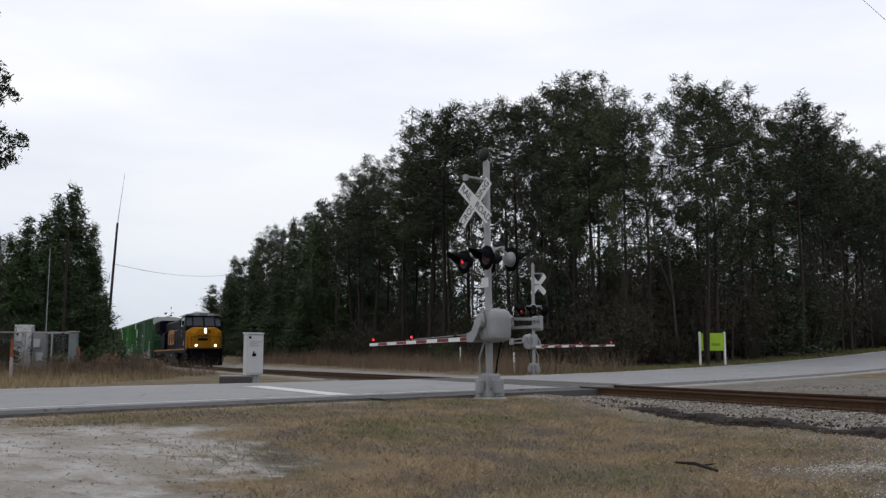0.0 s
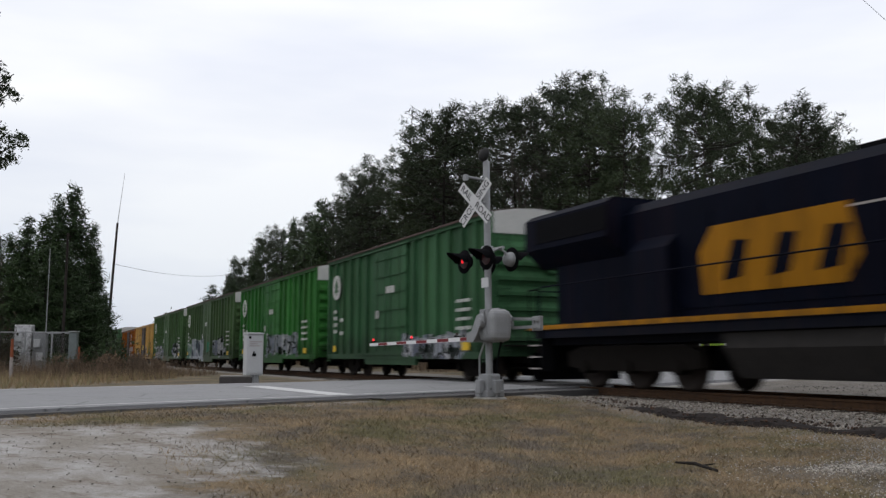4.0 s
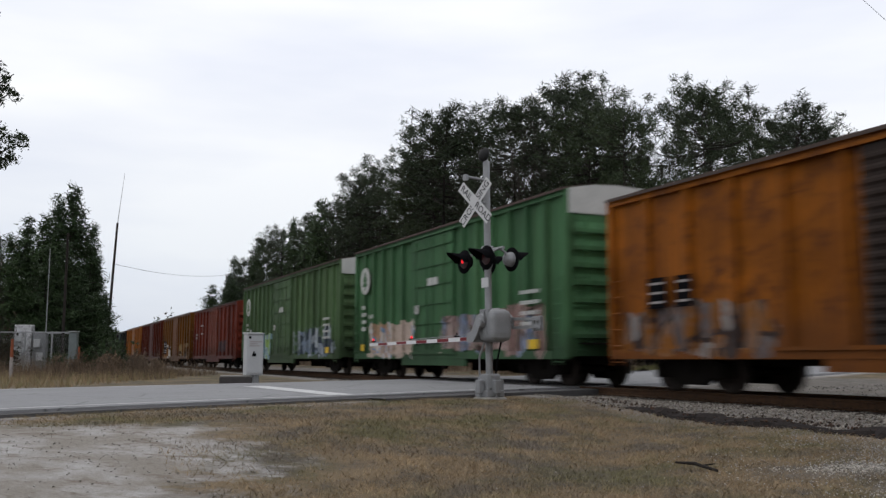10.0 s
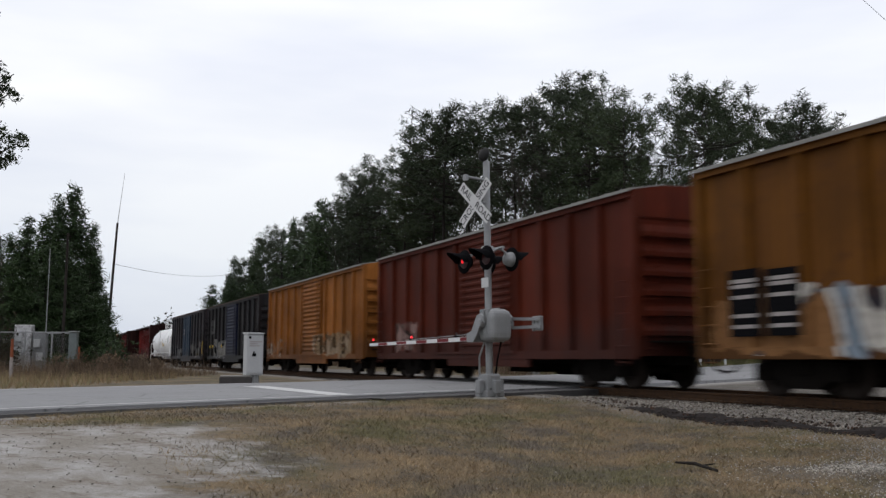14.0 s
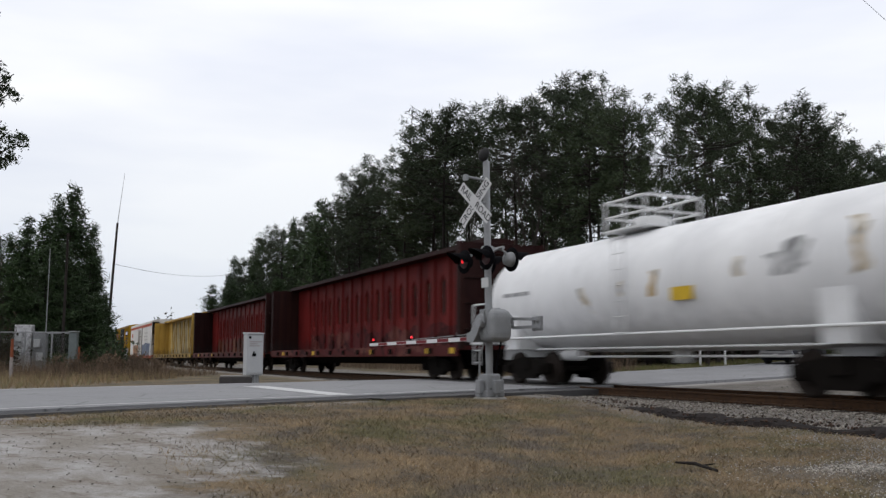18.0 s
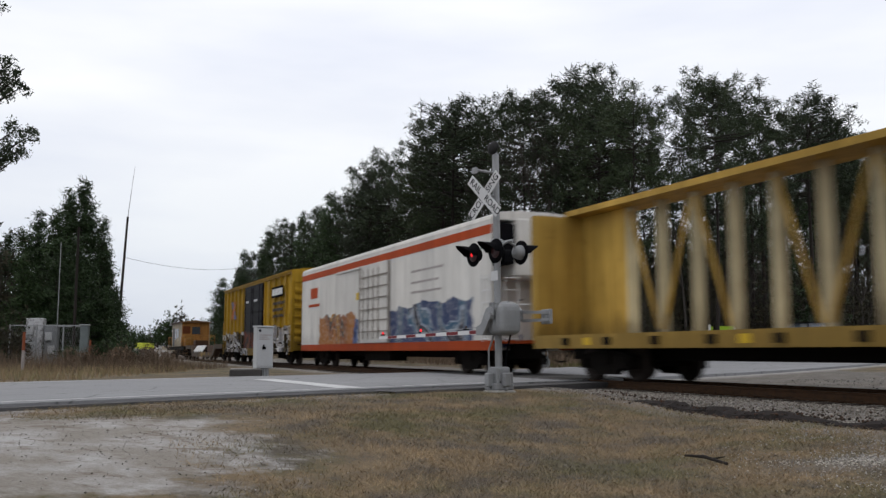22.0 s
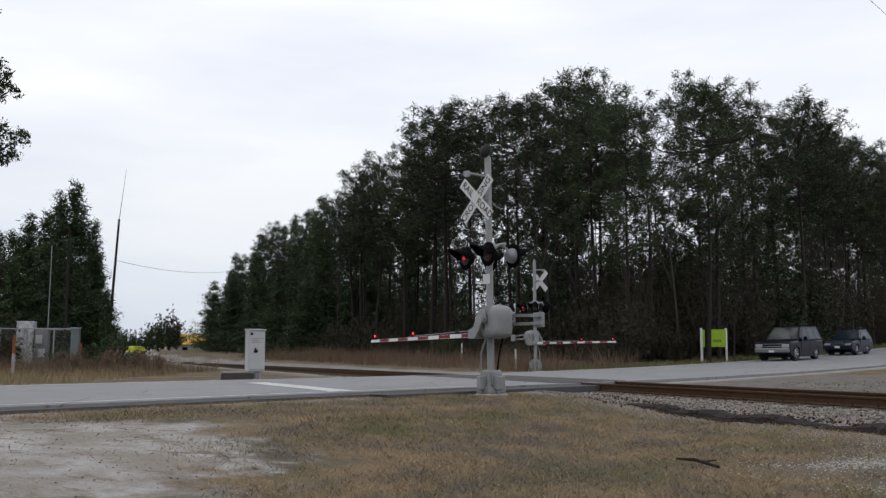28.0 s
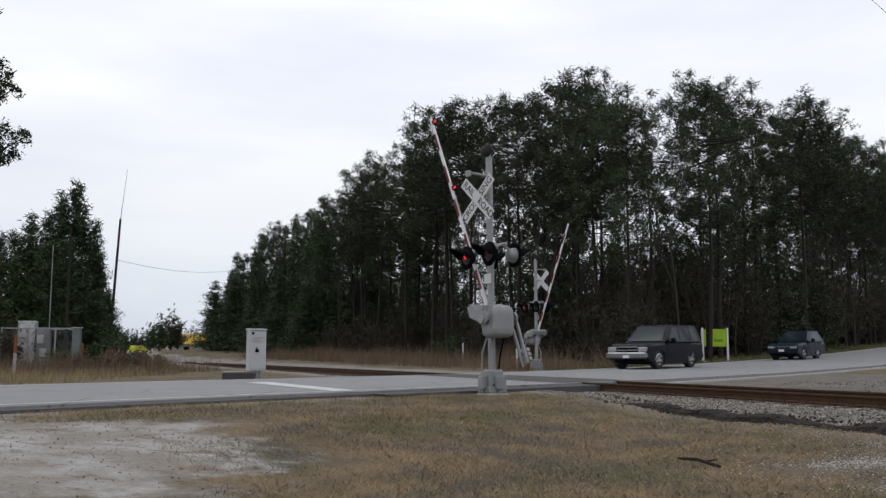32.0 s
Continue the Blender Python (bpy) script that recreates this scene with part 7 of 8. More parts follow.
def crossing_signal(at, label):
    sig = thing("crossing_signal", label, "crossing signal", at, "signals of the crossing")
    base = part("base_casting", Mesh().box(-0.22, 0.22, -0.22, 0.22, -0.05, 0.09, None, 0.02).box(-0.17, 0.17, -0.17, 0.17, 0.09, 0.42, None, 0.03), ALUM, sig)
    for x in (-0.17, 0.17):
        for y in (-0.17, 0.17):
            part("anchor_bolt", Mesh().rod((x, y, -0.05), (x, y, 0.16), 0.02, 0.02, 6).box(x - 0.035, x + 0.035, y - 0.035, y + 0.035, 0.09, 0.125), GALV, base)
    for x in (-0.175, 0.175):
        part("cover_plate", Mesh().box(x - 0.02, x + 0.02, -0.12, 0.12, 0.12, 0.38, None, 0.01), ALUM, base)
    for x, y in ((-0.24, 0.0), (0.24, 0.0), (0.0, -0.24), (0.0, 0.24)):
        part("base_lug", Mesh().box(x - 0.075, x + 0.075, y - 0.075, y + 0.075, 0.02, 0.30 + 0.06 * (x > 0), None, 0.02).rod((x, y, -0.05), (x, y, 0.05), 0.03, 0.03, 8), ALUM, base)
    part("foundation", Mesh().box(-0.26, 0.26, -0.26, 0.26, -0.5, -0.05, None, 0.03), CONCRETE, sig)
    part("mast", Mesh().rod((0, 0, 0.4), (0, 0, 4.84), 0.076, 0.07, 16), GALV, sig)
    bell = part("bell", Mesh().lathe([(-0.05, 0.02), (-0.05, 0.14), (-0.02, 0.15), (0.03, 0.14), (0.07, 0.10), (0.09, 0.03)], (0, 0.06, 4.98), (0, 1, 0.25), 20), RUBBER, sig, "black bell on the mast top")
    part("bell_bracket", Mesh().rod((0, 0, 4.82), (0, 0, 4.92), 0.04, 0.04, 8), GALV, bell)
    # crossbuck
    part("sign_bracket", Mesh().rod((0, 0.05, 3.95), (0, 0.3, 3.95), 0.028, 0.028, 8), ALUM, sig)
    part("sign_lamp_arm", Mesh().rod((0, 0.05, 4.44), (0, 0.55, 4.46), 0.028, 0.028, 8).box(-0.06, 0.06, 0.5, 0.56, 4.38, 4.5), ALUM, sig)
    for k, (turn, body) in enumerate(((-44, ("CROS", "SING")), (44, ("RAIL", "ROAD")))):
        y = 0.31 + 0.012 * k
        sign = pose(-0.02, y, 3.93, 0, 0, 9)
        blade = part("crossbuck_blade", Mesh().box(-0.58, 0.58, -0.004, 0.004, -0.114, 0.114, sign @ pose(0, 0, 0, 0, -turn, 0), 0.0), SIGNWHITE, sig, "white blade with black letters")
        # the letters are read from the +y side, where x runs to the left
        for i, word in enumerate(body):
            off = -0.33 if i == 0 else 0.33
            m = sign @ pose(0, 0.006, 0, 0, -turn, 0) @ pose(-off, 0, 0, 90, 0, 180)
            words(word, 0.20, BLACK, blade, m)
    # lights
    arm = part("light_crossarm", Mesh().rod((-0.56, 0, 2.95), (0.56, 0, 2.95), 0.032, 0.032, 10).box(-0.11, 0.11, -0.10, 0.10, 2.86, 3.04, None, 0.02), GALV, sig)
    for x in (-0.40, 0.40):
        for side in (1, -1):
            p = Vector((x, 0.32 * side, 2.74))
            lamp = part("flasher", Mesh().lathe([(-0.17, 0.05), (-0.15, 0.12), (-0.05, 0.15), (0.0, 0.155)], p, (0, side, 0), 20), ALUM if side < 0 else BLACK, sig, "flashing light head")
            part("background_disc", Mesh().lathe([(-0.012, 0.06), (-0.012, 0.25), (0.0, 0.25), (0.0, 0.06)], p, (0, side, 0), 28), BLACK, lamp)
            part("lens", Mesh().lathe([(0.002, 0.145), (0.02, 0.13), (0.035, 0.08), (0.04, 0.02)], p, (0, side, 0), 20), REDDIM, lamp, "dark red lens")
            if (x > 0) == (side > 0):
                part("lit_bulb", Mesh().lathe([(0.038, 0.04), (0.05, 0.035), (0.056, 0.015)], p, (0, side, 0), 14), REDLAMP, lamp, "glowing red bulb")
            v, f, n = [], [], 12
            for i in range(n + 1):
                a = math.radians(-10 + 200 * i / n)
                for d, rr in ((0.0, 0.16), (0.42 * (0.3 + 0.7 * max(0, math.sin(a))), 0.165)):
                    for t in (0, 0.006):
                        v.append((p.x + math.cos(a) * (rr + t), p.y + side * d, p.z + math.sin(a) * (rr + t)))
            for i in range(n):
                b = i * 4
                f += [(b, b + 2, b + 6, b + 4), (b + 1, b + 5, b + 7, b + 3), (b + 2, b + 3, b + 7, b + 6)]
            part("hood", Mesh().add(v, f), BLACK, lamp, "black hood")
            part("lamp_stem", Mesh().rod((x, 0, 2.95), (x, 0.16 * side, 2.88), 0.025, 0.025, 8).rod((x, 0.16 * side, 2.88), (x, 0.19 * side, 2.78), 0.03, 0.03, 8), GALV, lamp)
    part("notice_plate", Mesh().box(-0.13, 0.11, 0.08, 0.09, 2.18, 2.38), SIGNWHITE, sig, "small blank white plate")
    # gate mechanism
    mech = part("gate_mechanism", rounded_case(-0.58, -0.06, -0.20, 0.34, 1.06, 1.70), ALUM, sig, "grey cast case with ribs")
    for x in (-0.45, -0.33, -0.21):
        part("case_rib", Mesh().box(x, x + 0.03, -0.10, 0.352, 1.2, 1.71, None, 0.01), ALUM, mech)
    part("case_hinge", Mesh().rod((-0.45, 0.05, 1.71), (-0.2, 0.05, 1.71), 0.025, 0.025, 8), GALV, mech)
    part("mast_clamp", Mesh().box(-0.12, 0.1, -0.11, 0.11, 1.2, 1.34, None, 0.01).box(-0.12, 0.1, -0.11, 0.11, 1.5, 1.62, None, 0.01), GALV, mech)
    part("conduit", Mesh().pipe([(-0.15, 0.2, 1.1), (0.06, 0.2, 0.75), (0.12, 0.16, 0.4)], 0.022), GALV, sig)
    part("conduit", Mesh().pipe([(-0.3, -0.1, 1.1), (-0.12, -0.12, 0.7), (-0.08, -0.1, 0.4)], 0.02), BLACK, sig)
    # the gate: it turns about a shaft through the mechanism
    gate = new("gate_arm")
    gate.parent, gate.matrix_basis = sig, pose(-0.30, 0, 1.42)
    tagged(gate, "red and white striped gate arm with lamps")
    for y in (-0.30, 0.42):
        part("arm_link", Mesh().prism([(-0.12, 0.02), (-0.10, 0.14), (-0.02, 0.20), (0.08, 0.17), (0.16, 0.06), (0.28, -0.14), (0.46, -0.19), (0.46, -0.36), (0.24, -0.37), (0.08, -0.2), (0.0, -0.06)], y - 0.025, y + 0.025, "y"), ALUM, gate)
        part("shaft_cap", Mesh().rod((0, y - 0.06, 0), (0, y + 0.06, 0), 0.09, 0.09, 12), GALV, gate)
    for z in (-0.08, 0.1):
        part("counterweight_arm", Mesh().prism([(-0.1, z - 0.03), (-0.1, z + 0.03), (-1.0, z * 0.8 + 0.0), (-1.0, z * 0.8 - 0.06)], -0.34, -0.30, "y"), GALV, gate)
    for x in (-0.72, -0.82, -0.92):
        part("counterweight", Mesh().box(x - 0.04, x + 0.04, -0.42, -0.345, -0.17, 0.12, None, 0.01), GALV, gate)
    part("arm_yoke", Mesh().box(0.26, 0.46, -0.32, 0.44, -0.36, -0.19, None, 0.02), ALUM, gate)
    n = 11
    for i in range(n):
        x0, x1 = 0.42 + 5.05 * i / n, 0.42 + 5.05 * (i + 1) / n
        h = 0.046 - 0.014 * i / n
        part("arm_section", Mesh().box(x0, x1, -0.02, 0.02, -0.27 - h, -0.27 + h), WHITE, gate)
        if i % 2:
            for y in (-1, 1):
                part("red_stripe", Mesh().box(x0, x1, *sorted((0.02 * y, 0.024 * y)), -0.27 - h * 0.86, -0.27 + h * 0.86), REDSTRIPE, gate)
    part("stiffening_cable", Mesh().pipe([(0.44, 0.02, -0.17), (3.6, 0.02, -0.21)], 0.008), GALV, gate)
    for x in (1.5, 3.42, 5.3):
        lampb = part("arm_lamp", Mesh().box(x - 0.05, x + 0.05, -0.04, 0.04, -0.215, -0.18), BLACK, gate)
        part("arm_lens", Mesh().lathe([(0, 0.024), (0.045, 0.024), (0.06, 0.012)], (x, 0, -0.18), (0, 0, 1), 12), REDLAMP if x > 1.5 else REDDIM, lampb, "red lamp")
    ARMS.append(gate)
    return sig


SIGNAL_TURN = 122.5
near_signal = crossing_signal(pose(0.95, 18.6, float(ground_height(0.95, 18.6)) + 0.10, 0, 0, SIGNAL_TURN) @ pose(0, 0, 0, 0, 0.9, 0), "grey crossing signal with crossbuck, flashers and a striped gate")
far_signal = crossing_signal(pose(4.05, 40.6, float(ground_height(4.05, 40.6)) + 0.10, 0, 0, SIGNAL_TURN + 180), "grey crossing signal seen from behind, with a striped gate")

# ---- relay cabinet by the road ----
CABGREY = plain("pale_grey_cabinet_paint", (0.40, 0.405, 0.41), 0.5, 0, 0.08, 2, 0.03, (0.3, 0.29, 0.27), 0.15)
cab = thing("relay_cabinet", "white metal signal cabinet on a short pedestal", "signal cabinet", pose(-5.69, 27.3, -0.09, 0, 0, 26))
body = part("cabinet_body", Mesh().box(-0.25, 0.25, -0.22, 0.22, 0.30, 1.52, None, 0.02), CABGREY, cab)
part("cabinet_door", Mesh().box(-0.22, 0.22, -0.245, -0.22, 0.36, 1.45, None, 0.008), CABGREY, cab)
part("cabinet_lid", Mesh().prism([(-0.26, 1.52), (0.26, 1.52), (0.26, 1.575), (-0.26, 1.55)], -0.265, 0.265, "x"), CABGREY, cab)
part("door_handle", Mesh().rod((-0.05, -0.255, 0.88), (-0.05, -0.28, 1.0), 0.02, 0.02, 8).box(-0.09, 0.02, -0.27, -0.245, 0.86, 0.94), BLACK, cab)
part("vent", Mesh().box(-0.2, -0.13, -0.255, -0.245, 1.38, 1.45), BLACK, cab)
for z, x1 in ((1.27, 0.22), (1.21, 0.10), (1.15, 0.16)):
    part("label_bar", Mesh().box(-0.18, x1 - 0.03, -0.251, -0.245, z, z + 0.03), MARK, cab)
part("pedestal", Mesh().box(-0.16, 0.16, -0.14, 0.14, -0.05, 0.30, None, 0.02), GALV, cab)
for x in (-0.1, 0.0, 0.1):
    part("conduit", Mesh().rod((x, -0.16, -0.05), (x, -0.16, 0.3), 0.025, 0.025, 8), GALV, cab)
blk = thing("concrete_block", "low dark concrete foundation block beside the cabinet", "concrete block", pose(-6.15, 27.2, -0.1, 0, 0, 14))
# dark block under a paler top slab
part("block", Mesh().box(-0.5, 0.45, -0.25, 0.25, -0.05, 0.27, None, 0.03), plain("dark_block_concrete", (0.055, 0.05, 0.048), 0.9, 0, 0.3, 4, 0.4), blk)
part("pale_top", Mesh().box(-0.47, 0.42, -0.23, 0.23, 0.27, 0.305, None, 0.01), CONCRETE, blk)

# ---- green board by the wood ----
p = Vector((15.9, 53.6, 0))
board = thing("roadside_board", "lime green board on two white posts", "sign", pose(p.x, p.y, float(ground_height(p.x, p.y)), 0, 0, 18))
LIME = plain("lime_green_panel", (0.25, 0.40, 0.02), 0.5, 0, 0.12, 2, 0.03)
part("panel", Mesh().box(-0.42, 0.80, -0.03, 0.0, 0.85, 1.88), LIME, board)
part("panel", Mesh().box(-0.86, -0.66, -0.03, 0.0, 0.85, 1.85), LIME, board)
for x in (-0.88, 0.82):
    part("post", Mesh().box(x - 0.05, x + 0.05, -0.05, 0.05, -0.2, 1.95), WHITE, board)
for x in (-0.1, 0.05, 0.2, 0.35):
    part("label_bar", Mesh().box(x, x + 0.11, -0.036, -0.03, 1.12, 1.28), plain("dark_green_mark", (0.10, 0.18, 0.015), 0.6), board)
trunk_by_board = plant("pine_tree", PINES[1], ("trunk", "crown"), "tall pine with a bare trunk before the board", "tree", "trees of the wood", 15.35, 52.6, 40, 0.82, 0.8)


def marker(x, y, tall, col_top, label, r=0.04, turn=0):
    m = thing("marker_post", label, "marker post", pose(x, y, float(ground_height(x, y)), 0, 0, turn), "marker posts")
    part("post", Mesh().rod((0, 0, -0.2), (0, 0, tall * 0.55), r, r, 10), MARK, m)
    part("post_cap", Mesh().rod((0, 0, tall * 0.55), (0, 0, tall), r, r * 0.9, 10), col_top, m)
    return m


ORANGE = plain("orange_plastic", (0.20, 0.055, 0.022), 0.5, 0, 0.12, 4, 0.03)
marker(3.28, 42.0, 1.0, WHITE, "slim white marker post", 0.045)
marker(1.10, 58.0, 1.3, WHITE, "slim white marker post", 0.045)
marker(-16.2, 34.2, 1.5, ORANGE, "white post with an orange cap", 0.06)
marker(-18.0, 45.0, 1.35, ORANGE, "white post with an orange cap", 0.06)
marker(9.0, 55.5, 1.3, ORANGE, "post with an orange cap at the wood", 0.05)

# ---- fenced equipment left of the track ----
EQ = pose(-21.6, 47.5, float(ground_height(-21.6, 47.5)), 0, 0, 12)
rack = thing("equipment_rack", "pale grey equipment cabinets on a stand", "equipment cabinet", EQ)
part("cabinet", Mesh().box(-0.7, 0.15, -0.35, 0.35, 0.15, 2.55, None, 0.03), plain("streaky_white_cabinet", (0.46, 0.46, 0.47), 0.6, 0, 0.25, 3, 0.1, (0.10, 0.09, 0.085), 0.46), rack)
part("cabinet", Mesh().box(0.2, 0.85, -0.3, 0.3, 0.1, 2.2, None, 0.03), plain("grey_cabinet", (0.17, 0.175, 0.18), 0.6, 0, 0.2, 3, 0.1, (0.12, 0.11, 0.1), 0.35), rack)
for x, z in ((-0.45, 1.9), (-0.45, 1.2), (-0.1, 0.6), (0.45, 1.6), (0.6, 0.9)):
    part("meter_box", Mesh().box(x - 0.16, x + 0.16, -0.52, -0.36, z - 0.22, z + 0.22, None, 0.02), CABGREY, rack)
part("cross_rail", Mesh().box(-0.9, 2.1, -0.05, 0.05, 2.1, 2.18), GALV, rack)
fence = thing("chain_link_fence", "grey chain-link fence round the cabinets", "fence", pose(-20.3, 46.2, float(ground_height(-20.3, 46.2)), 0, 0, 8))
for x in (-2.2, -0.9, 0.4, 1.5):
    part("post", Mesh().rod((x, 0, -0.2), (x, 0, 2.15), 0.04, 0.04, 8), GALV, fence)
part("top_rail", Mesh().pipe([(-2.2, 0, 2.1), (1.5, 0, 2.1)], 0.03), GALV, fence)
wires = Mesh()
for i in range(40):
    x = -2.2 + 3.7 * i / 40
    wires.pipe([(x, 0, 0.05), (min(1.5, x + 0.7), 0, 2.1)], 0.004, 3)
    wires.pipe([(x, 0.004, 2.1), (min(1.5, x + 0.7), 0.004, 0.05)], 0.004, 3)
tagged(part("mesh_wire", wires, GALV, fence), kind="stuff")
pillar = thing("equipment_pillar", "grey steel pillar box by the fence", "equipment cabinet", pose(-18.9, 46.5, float(ground_height(-18.9, 46.5)), 0, 0, 10))
part("pillar_body", Mesh().box(-0.2, 0.2, -0.2, 0.2, -0.05, 2.1, None, 0.03), plain("grey_green_steel", (0.13, 0.15, 0.15), 0.6, 0.1), pillar)
part("pillar_lid", Mesh().box(-0.24, 0.24, -0.24, 0.24, 2.1, 2.16, None, 0.015), GALV, pillar)


def pole(name, label, x, y, tall, r0, r1, mt, lean=(0, 0)):
    z = float(ground_height(x, y))
    ob = thing(name, label, "pole", pose(x, y, z))
    part("shaft", Mesh().rod((0, 0, -0.3), (lean[0], lean[1], tall), r0, r1, 10), mt, ob)
    return ob


mastp = pole("antenna_pole", "dark wooden pole with a long thin whip aerial", -24.15, 65, 10.5, 0.115, 0.075, BARK, (0.5, 0))
part("whip_aerial", Mesh().rod((0.5, 0, 10.4), (0.88, 0, 14.2), 0.025, 0.01, 6), GALV, mastp)
pole("utility_pole", "dark wooden utility pole among the pines", -20.0, 47.8, 7.4, 0.085, 0.06, BARK)
pole("lamp_pole", "thin grey metal pole by the cabinets", -21.0, 48.0, 6.6, 0.03, 0.02, GALV)


def cable(name, a, b, sag, r):
    a, b = Vector(a), Vector(b)
    pts = [a.lerp(b, i / 16) - Vector((0, 0, sag * 4 * (i / 16) * (1 - i / 16))) for i in range(17)]
    return tagged(part(name, Mesh().pipe(pts, r, 5), BLACK), "thin dark overhead wire", "wire")


cable("overhead_wire", (-23.8, 65, 7.5), (-23.0, 98, 9.8), 0.5, 0.013)
wp = [pole("utility_pole", "wooden utility pole that carries the wires", x, y, tall, 0.16, 0.11, BARK) for x, y, tall in ((-14.7, -3.4, 13.2), (35.4, 52.3, 13.2))]
for w, z in zip(wp, (12.6, 12.6)):
    part("cross_beam", Mesh().box(-0.8, 0.8, -0.06, 0.06, z, z + 0.12), BARK, w)
for dx in (0.0, 0.75):
    cable("overhead_wire", (-14.7 + dx, -3.4, 12.3), (35.4 + dx, 52.3, 12.3), 0.1, 0.008)

# ---- far things up the line ----
house = thing("shed", "far shed with a yellow roof", "house", pose(-50.5, 178, 0.1, 0, 0, 20))
part("wall", Mesh().box(-4, 4, -3, 3, 0, 2.6), plain("pale_far_wall", (0.4, 0.4, 0.38), 0.7), house)
part("roof", Mesh().prism([(-3.4, 2.6), (3.4, 2.6), (0, 4.6)], -4.3, 4.3, "x"), plain("yellow_far_roof", (0.42, 0.27, 0.04), 0.7), house)
part("door", Mesh().box(-1, 0, -3.03, -3.0, 0, 2.1), BLACK, house)
lorry = thing("parked_truck", "far lime yellow utility truck", "truck", pose(-55.5, 165, 0.1, 0, 0, 60))
LIMEY = plain("lime_yellow_paint", (0.5, 0.55, 0.05), 0.5)
part("box_body", Mesh().box(-2, 0.8, -1, 1, 0.7, 2.2, None, 0.05), LIMEY, lorry)
part("cab", Mesh().prism([(0.85, 0.6), (2.6, 0.6), (2.6, 1.2), (1.9, 2.0), (0.85, 2.0)], -0.95, 0.95, "y"), WHITE, lorry)
for x in (-1.2, 1.8):
    for y in (-0.9, 0.9):
        part("wheel", Mesh().rod((x, y - 0.12, 0.42), (x, y + 0.12, 0.42), 0.42, 0.42, 14), RUBBER, lorry)

# pebbles on the bare sandy patch
def pebble_place(r, n):
    x, y = r.normal(-4.1, 1.9, n), r.normal(9.9, 1.7, n)
    keep = RQ.x * x + RQ.y * y < ROAD_NEAR - 0.4
    return np.stack([x, y, ground_height(x, y) + 0.004], -1)[keep]


tagged(scatter_stones("pebbles", 1600, pebble_place, 0.004, 0.014, leaf_mat("mixed_pebbles", [(0.10, 0.09, 0.08), (0.17, 0.15, 0.13), (0.3, 0.28, 0.26), (0.45, 0.43, 0.41)], 0.9), 9), "small pebbles on the bare sandy ground", "pebbles", kind="stuff")
# ---- old ties and a stick by the ballast ----
DARKEDGE = plain("broken_dark_asphalt", (0.020, 0.016, 0.015), 0.95, 0, 0.5, 3, 0.8, (0.085, 0.06, 0.045), 0.32)


def broken_edge(s0, s1, off, tall, wide, seed):
    r = random.Random(seed)
    n = int((s1 - s0) / 0.16)
    rows = []
    for i in range(n + 1):
        s = s0 + (s1 - s0) * i / n
        k = min(1, 4 * i / n, 4 * (n - i) / n)
        o = off + r.uniform(-0.07, 0.07)
        p = track_point(s, o)
        z = float(ground_height(p.x, p.y))
        w, t = wide * (0.5 + 0.5 * k) * r.uniform(0.8, 1.2), tall * k * r.uniform(0.75, 1.15)
        rows.append([track_point(s + r.uniform(-0.03, 0.03), o + a * w, z + h * t - 0.05 * (h == 0)) for a, h in ((-1, 0), (-0.75, 0.6), (-0.3, 1.0), (0.35, 0.9), (1, 0))])
    v = [p for row in rows for p in row]
    return Mesh().add(v, [(j * 5 + i, j * 5 + i + 1, j * 5 + 6 + i, j * 5 + 5 + i) for j in range(n) for i in range(4)])


for s0, s1, off, tall, wide, seed in ((2.0, 10.2, -3.15, 0.2, 0.34, 1), (9.6, 14.8, -3.0, 0.13, 0.3, 2)):
    ob = thing("broken_kerb", "dark broken asphalt edge beside the ballast", "asphalt edge", None, "asphalt edges by the track")
    part("asphalt_lump", broken_edge(s0, s1, off, tall, wide, seed), DARKEDGE, ob)


def rubble_place(r, n):
    s, o = r.uniform(2, 15.5, n), r.normal(-3.1, 0.28, n)
    x, y = TN.x * (TRACK + o) + TD.x * s, TN.y * (TRACK + o) + TD.y * s
    return np.stack([x, y, ground_height(x, y) + 0.05 + 0.06 * (np.abs(o + 3.1) < 0.2)], -1)


tagged(scatter_stones("asphalt_rubble", 900, rubble_place, 0.012, 0.035, leaf_mat("dark_rubble", [(0.02, 0.017, 0.016), (0.05, 0.038, 0.032), (0.09, 0.05, 0.034), (0.03, 0.026, 0.024)], 0.95), 8), "dark broken asphalt rubble beside the ballast", "rubble", kind="stuff")
p = Vector((2.74, 9.95, 0))
stick = thing("fallen_branch", "short dark fallen branch in the grass", "branch", pose(p.x, p.y, float(ground_height(p.x, p.y)) + 0.03, 0, 0, -62))
part("branch", Mesh().rod((-0.34, 0, 0.03), (-0.08, 0.03, 0.04), 0.012, 0.02, 7).rod((-0.08, 0.03, 0.04), (0.32, -0.03, 0.01), 0.02, 0.016, 7).rod((0.05, 0.01, 0.03), (0.16, 0.10, 0.06), 0.012, 0.006, 6), BARK, stick)

# ---- reeds and rough grass ----
BRUSHBROWN = [bush_data(81 + i, 2.2, 1.2, 60, PALEREED, 0.22, 5) for i in range(2)]


def band(s0, s1, o0, o1):
    def place(r, n):
        s, o = r.uniform(s0, s1, n), r.uniform(o0, o1, n)
        keep = np.sin(s * 0.9) * np.cos(o * 1.1 + s * 0.3) + r.rand(n) > 0.15
        x, y = TN.x * (TRACK + o) + TD.x * s, TN.y * (TRACK + o) + TD.y * s
        q = RQ.x * x + RQ.y * y
        keep &= q > ROAD_FAR + 1.2
        return np.stack([x, y, ground_height(x, y)], -1)[keep]
    return place


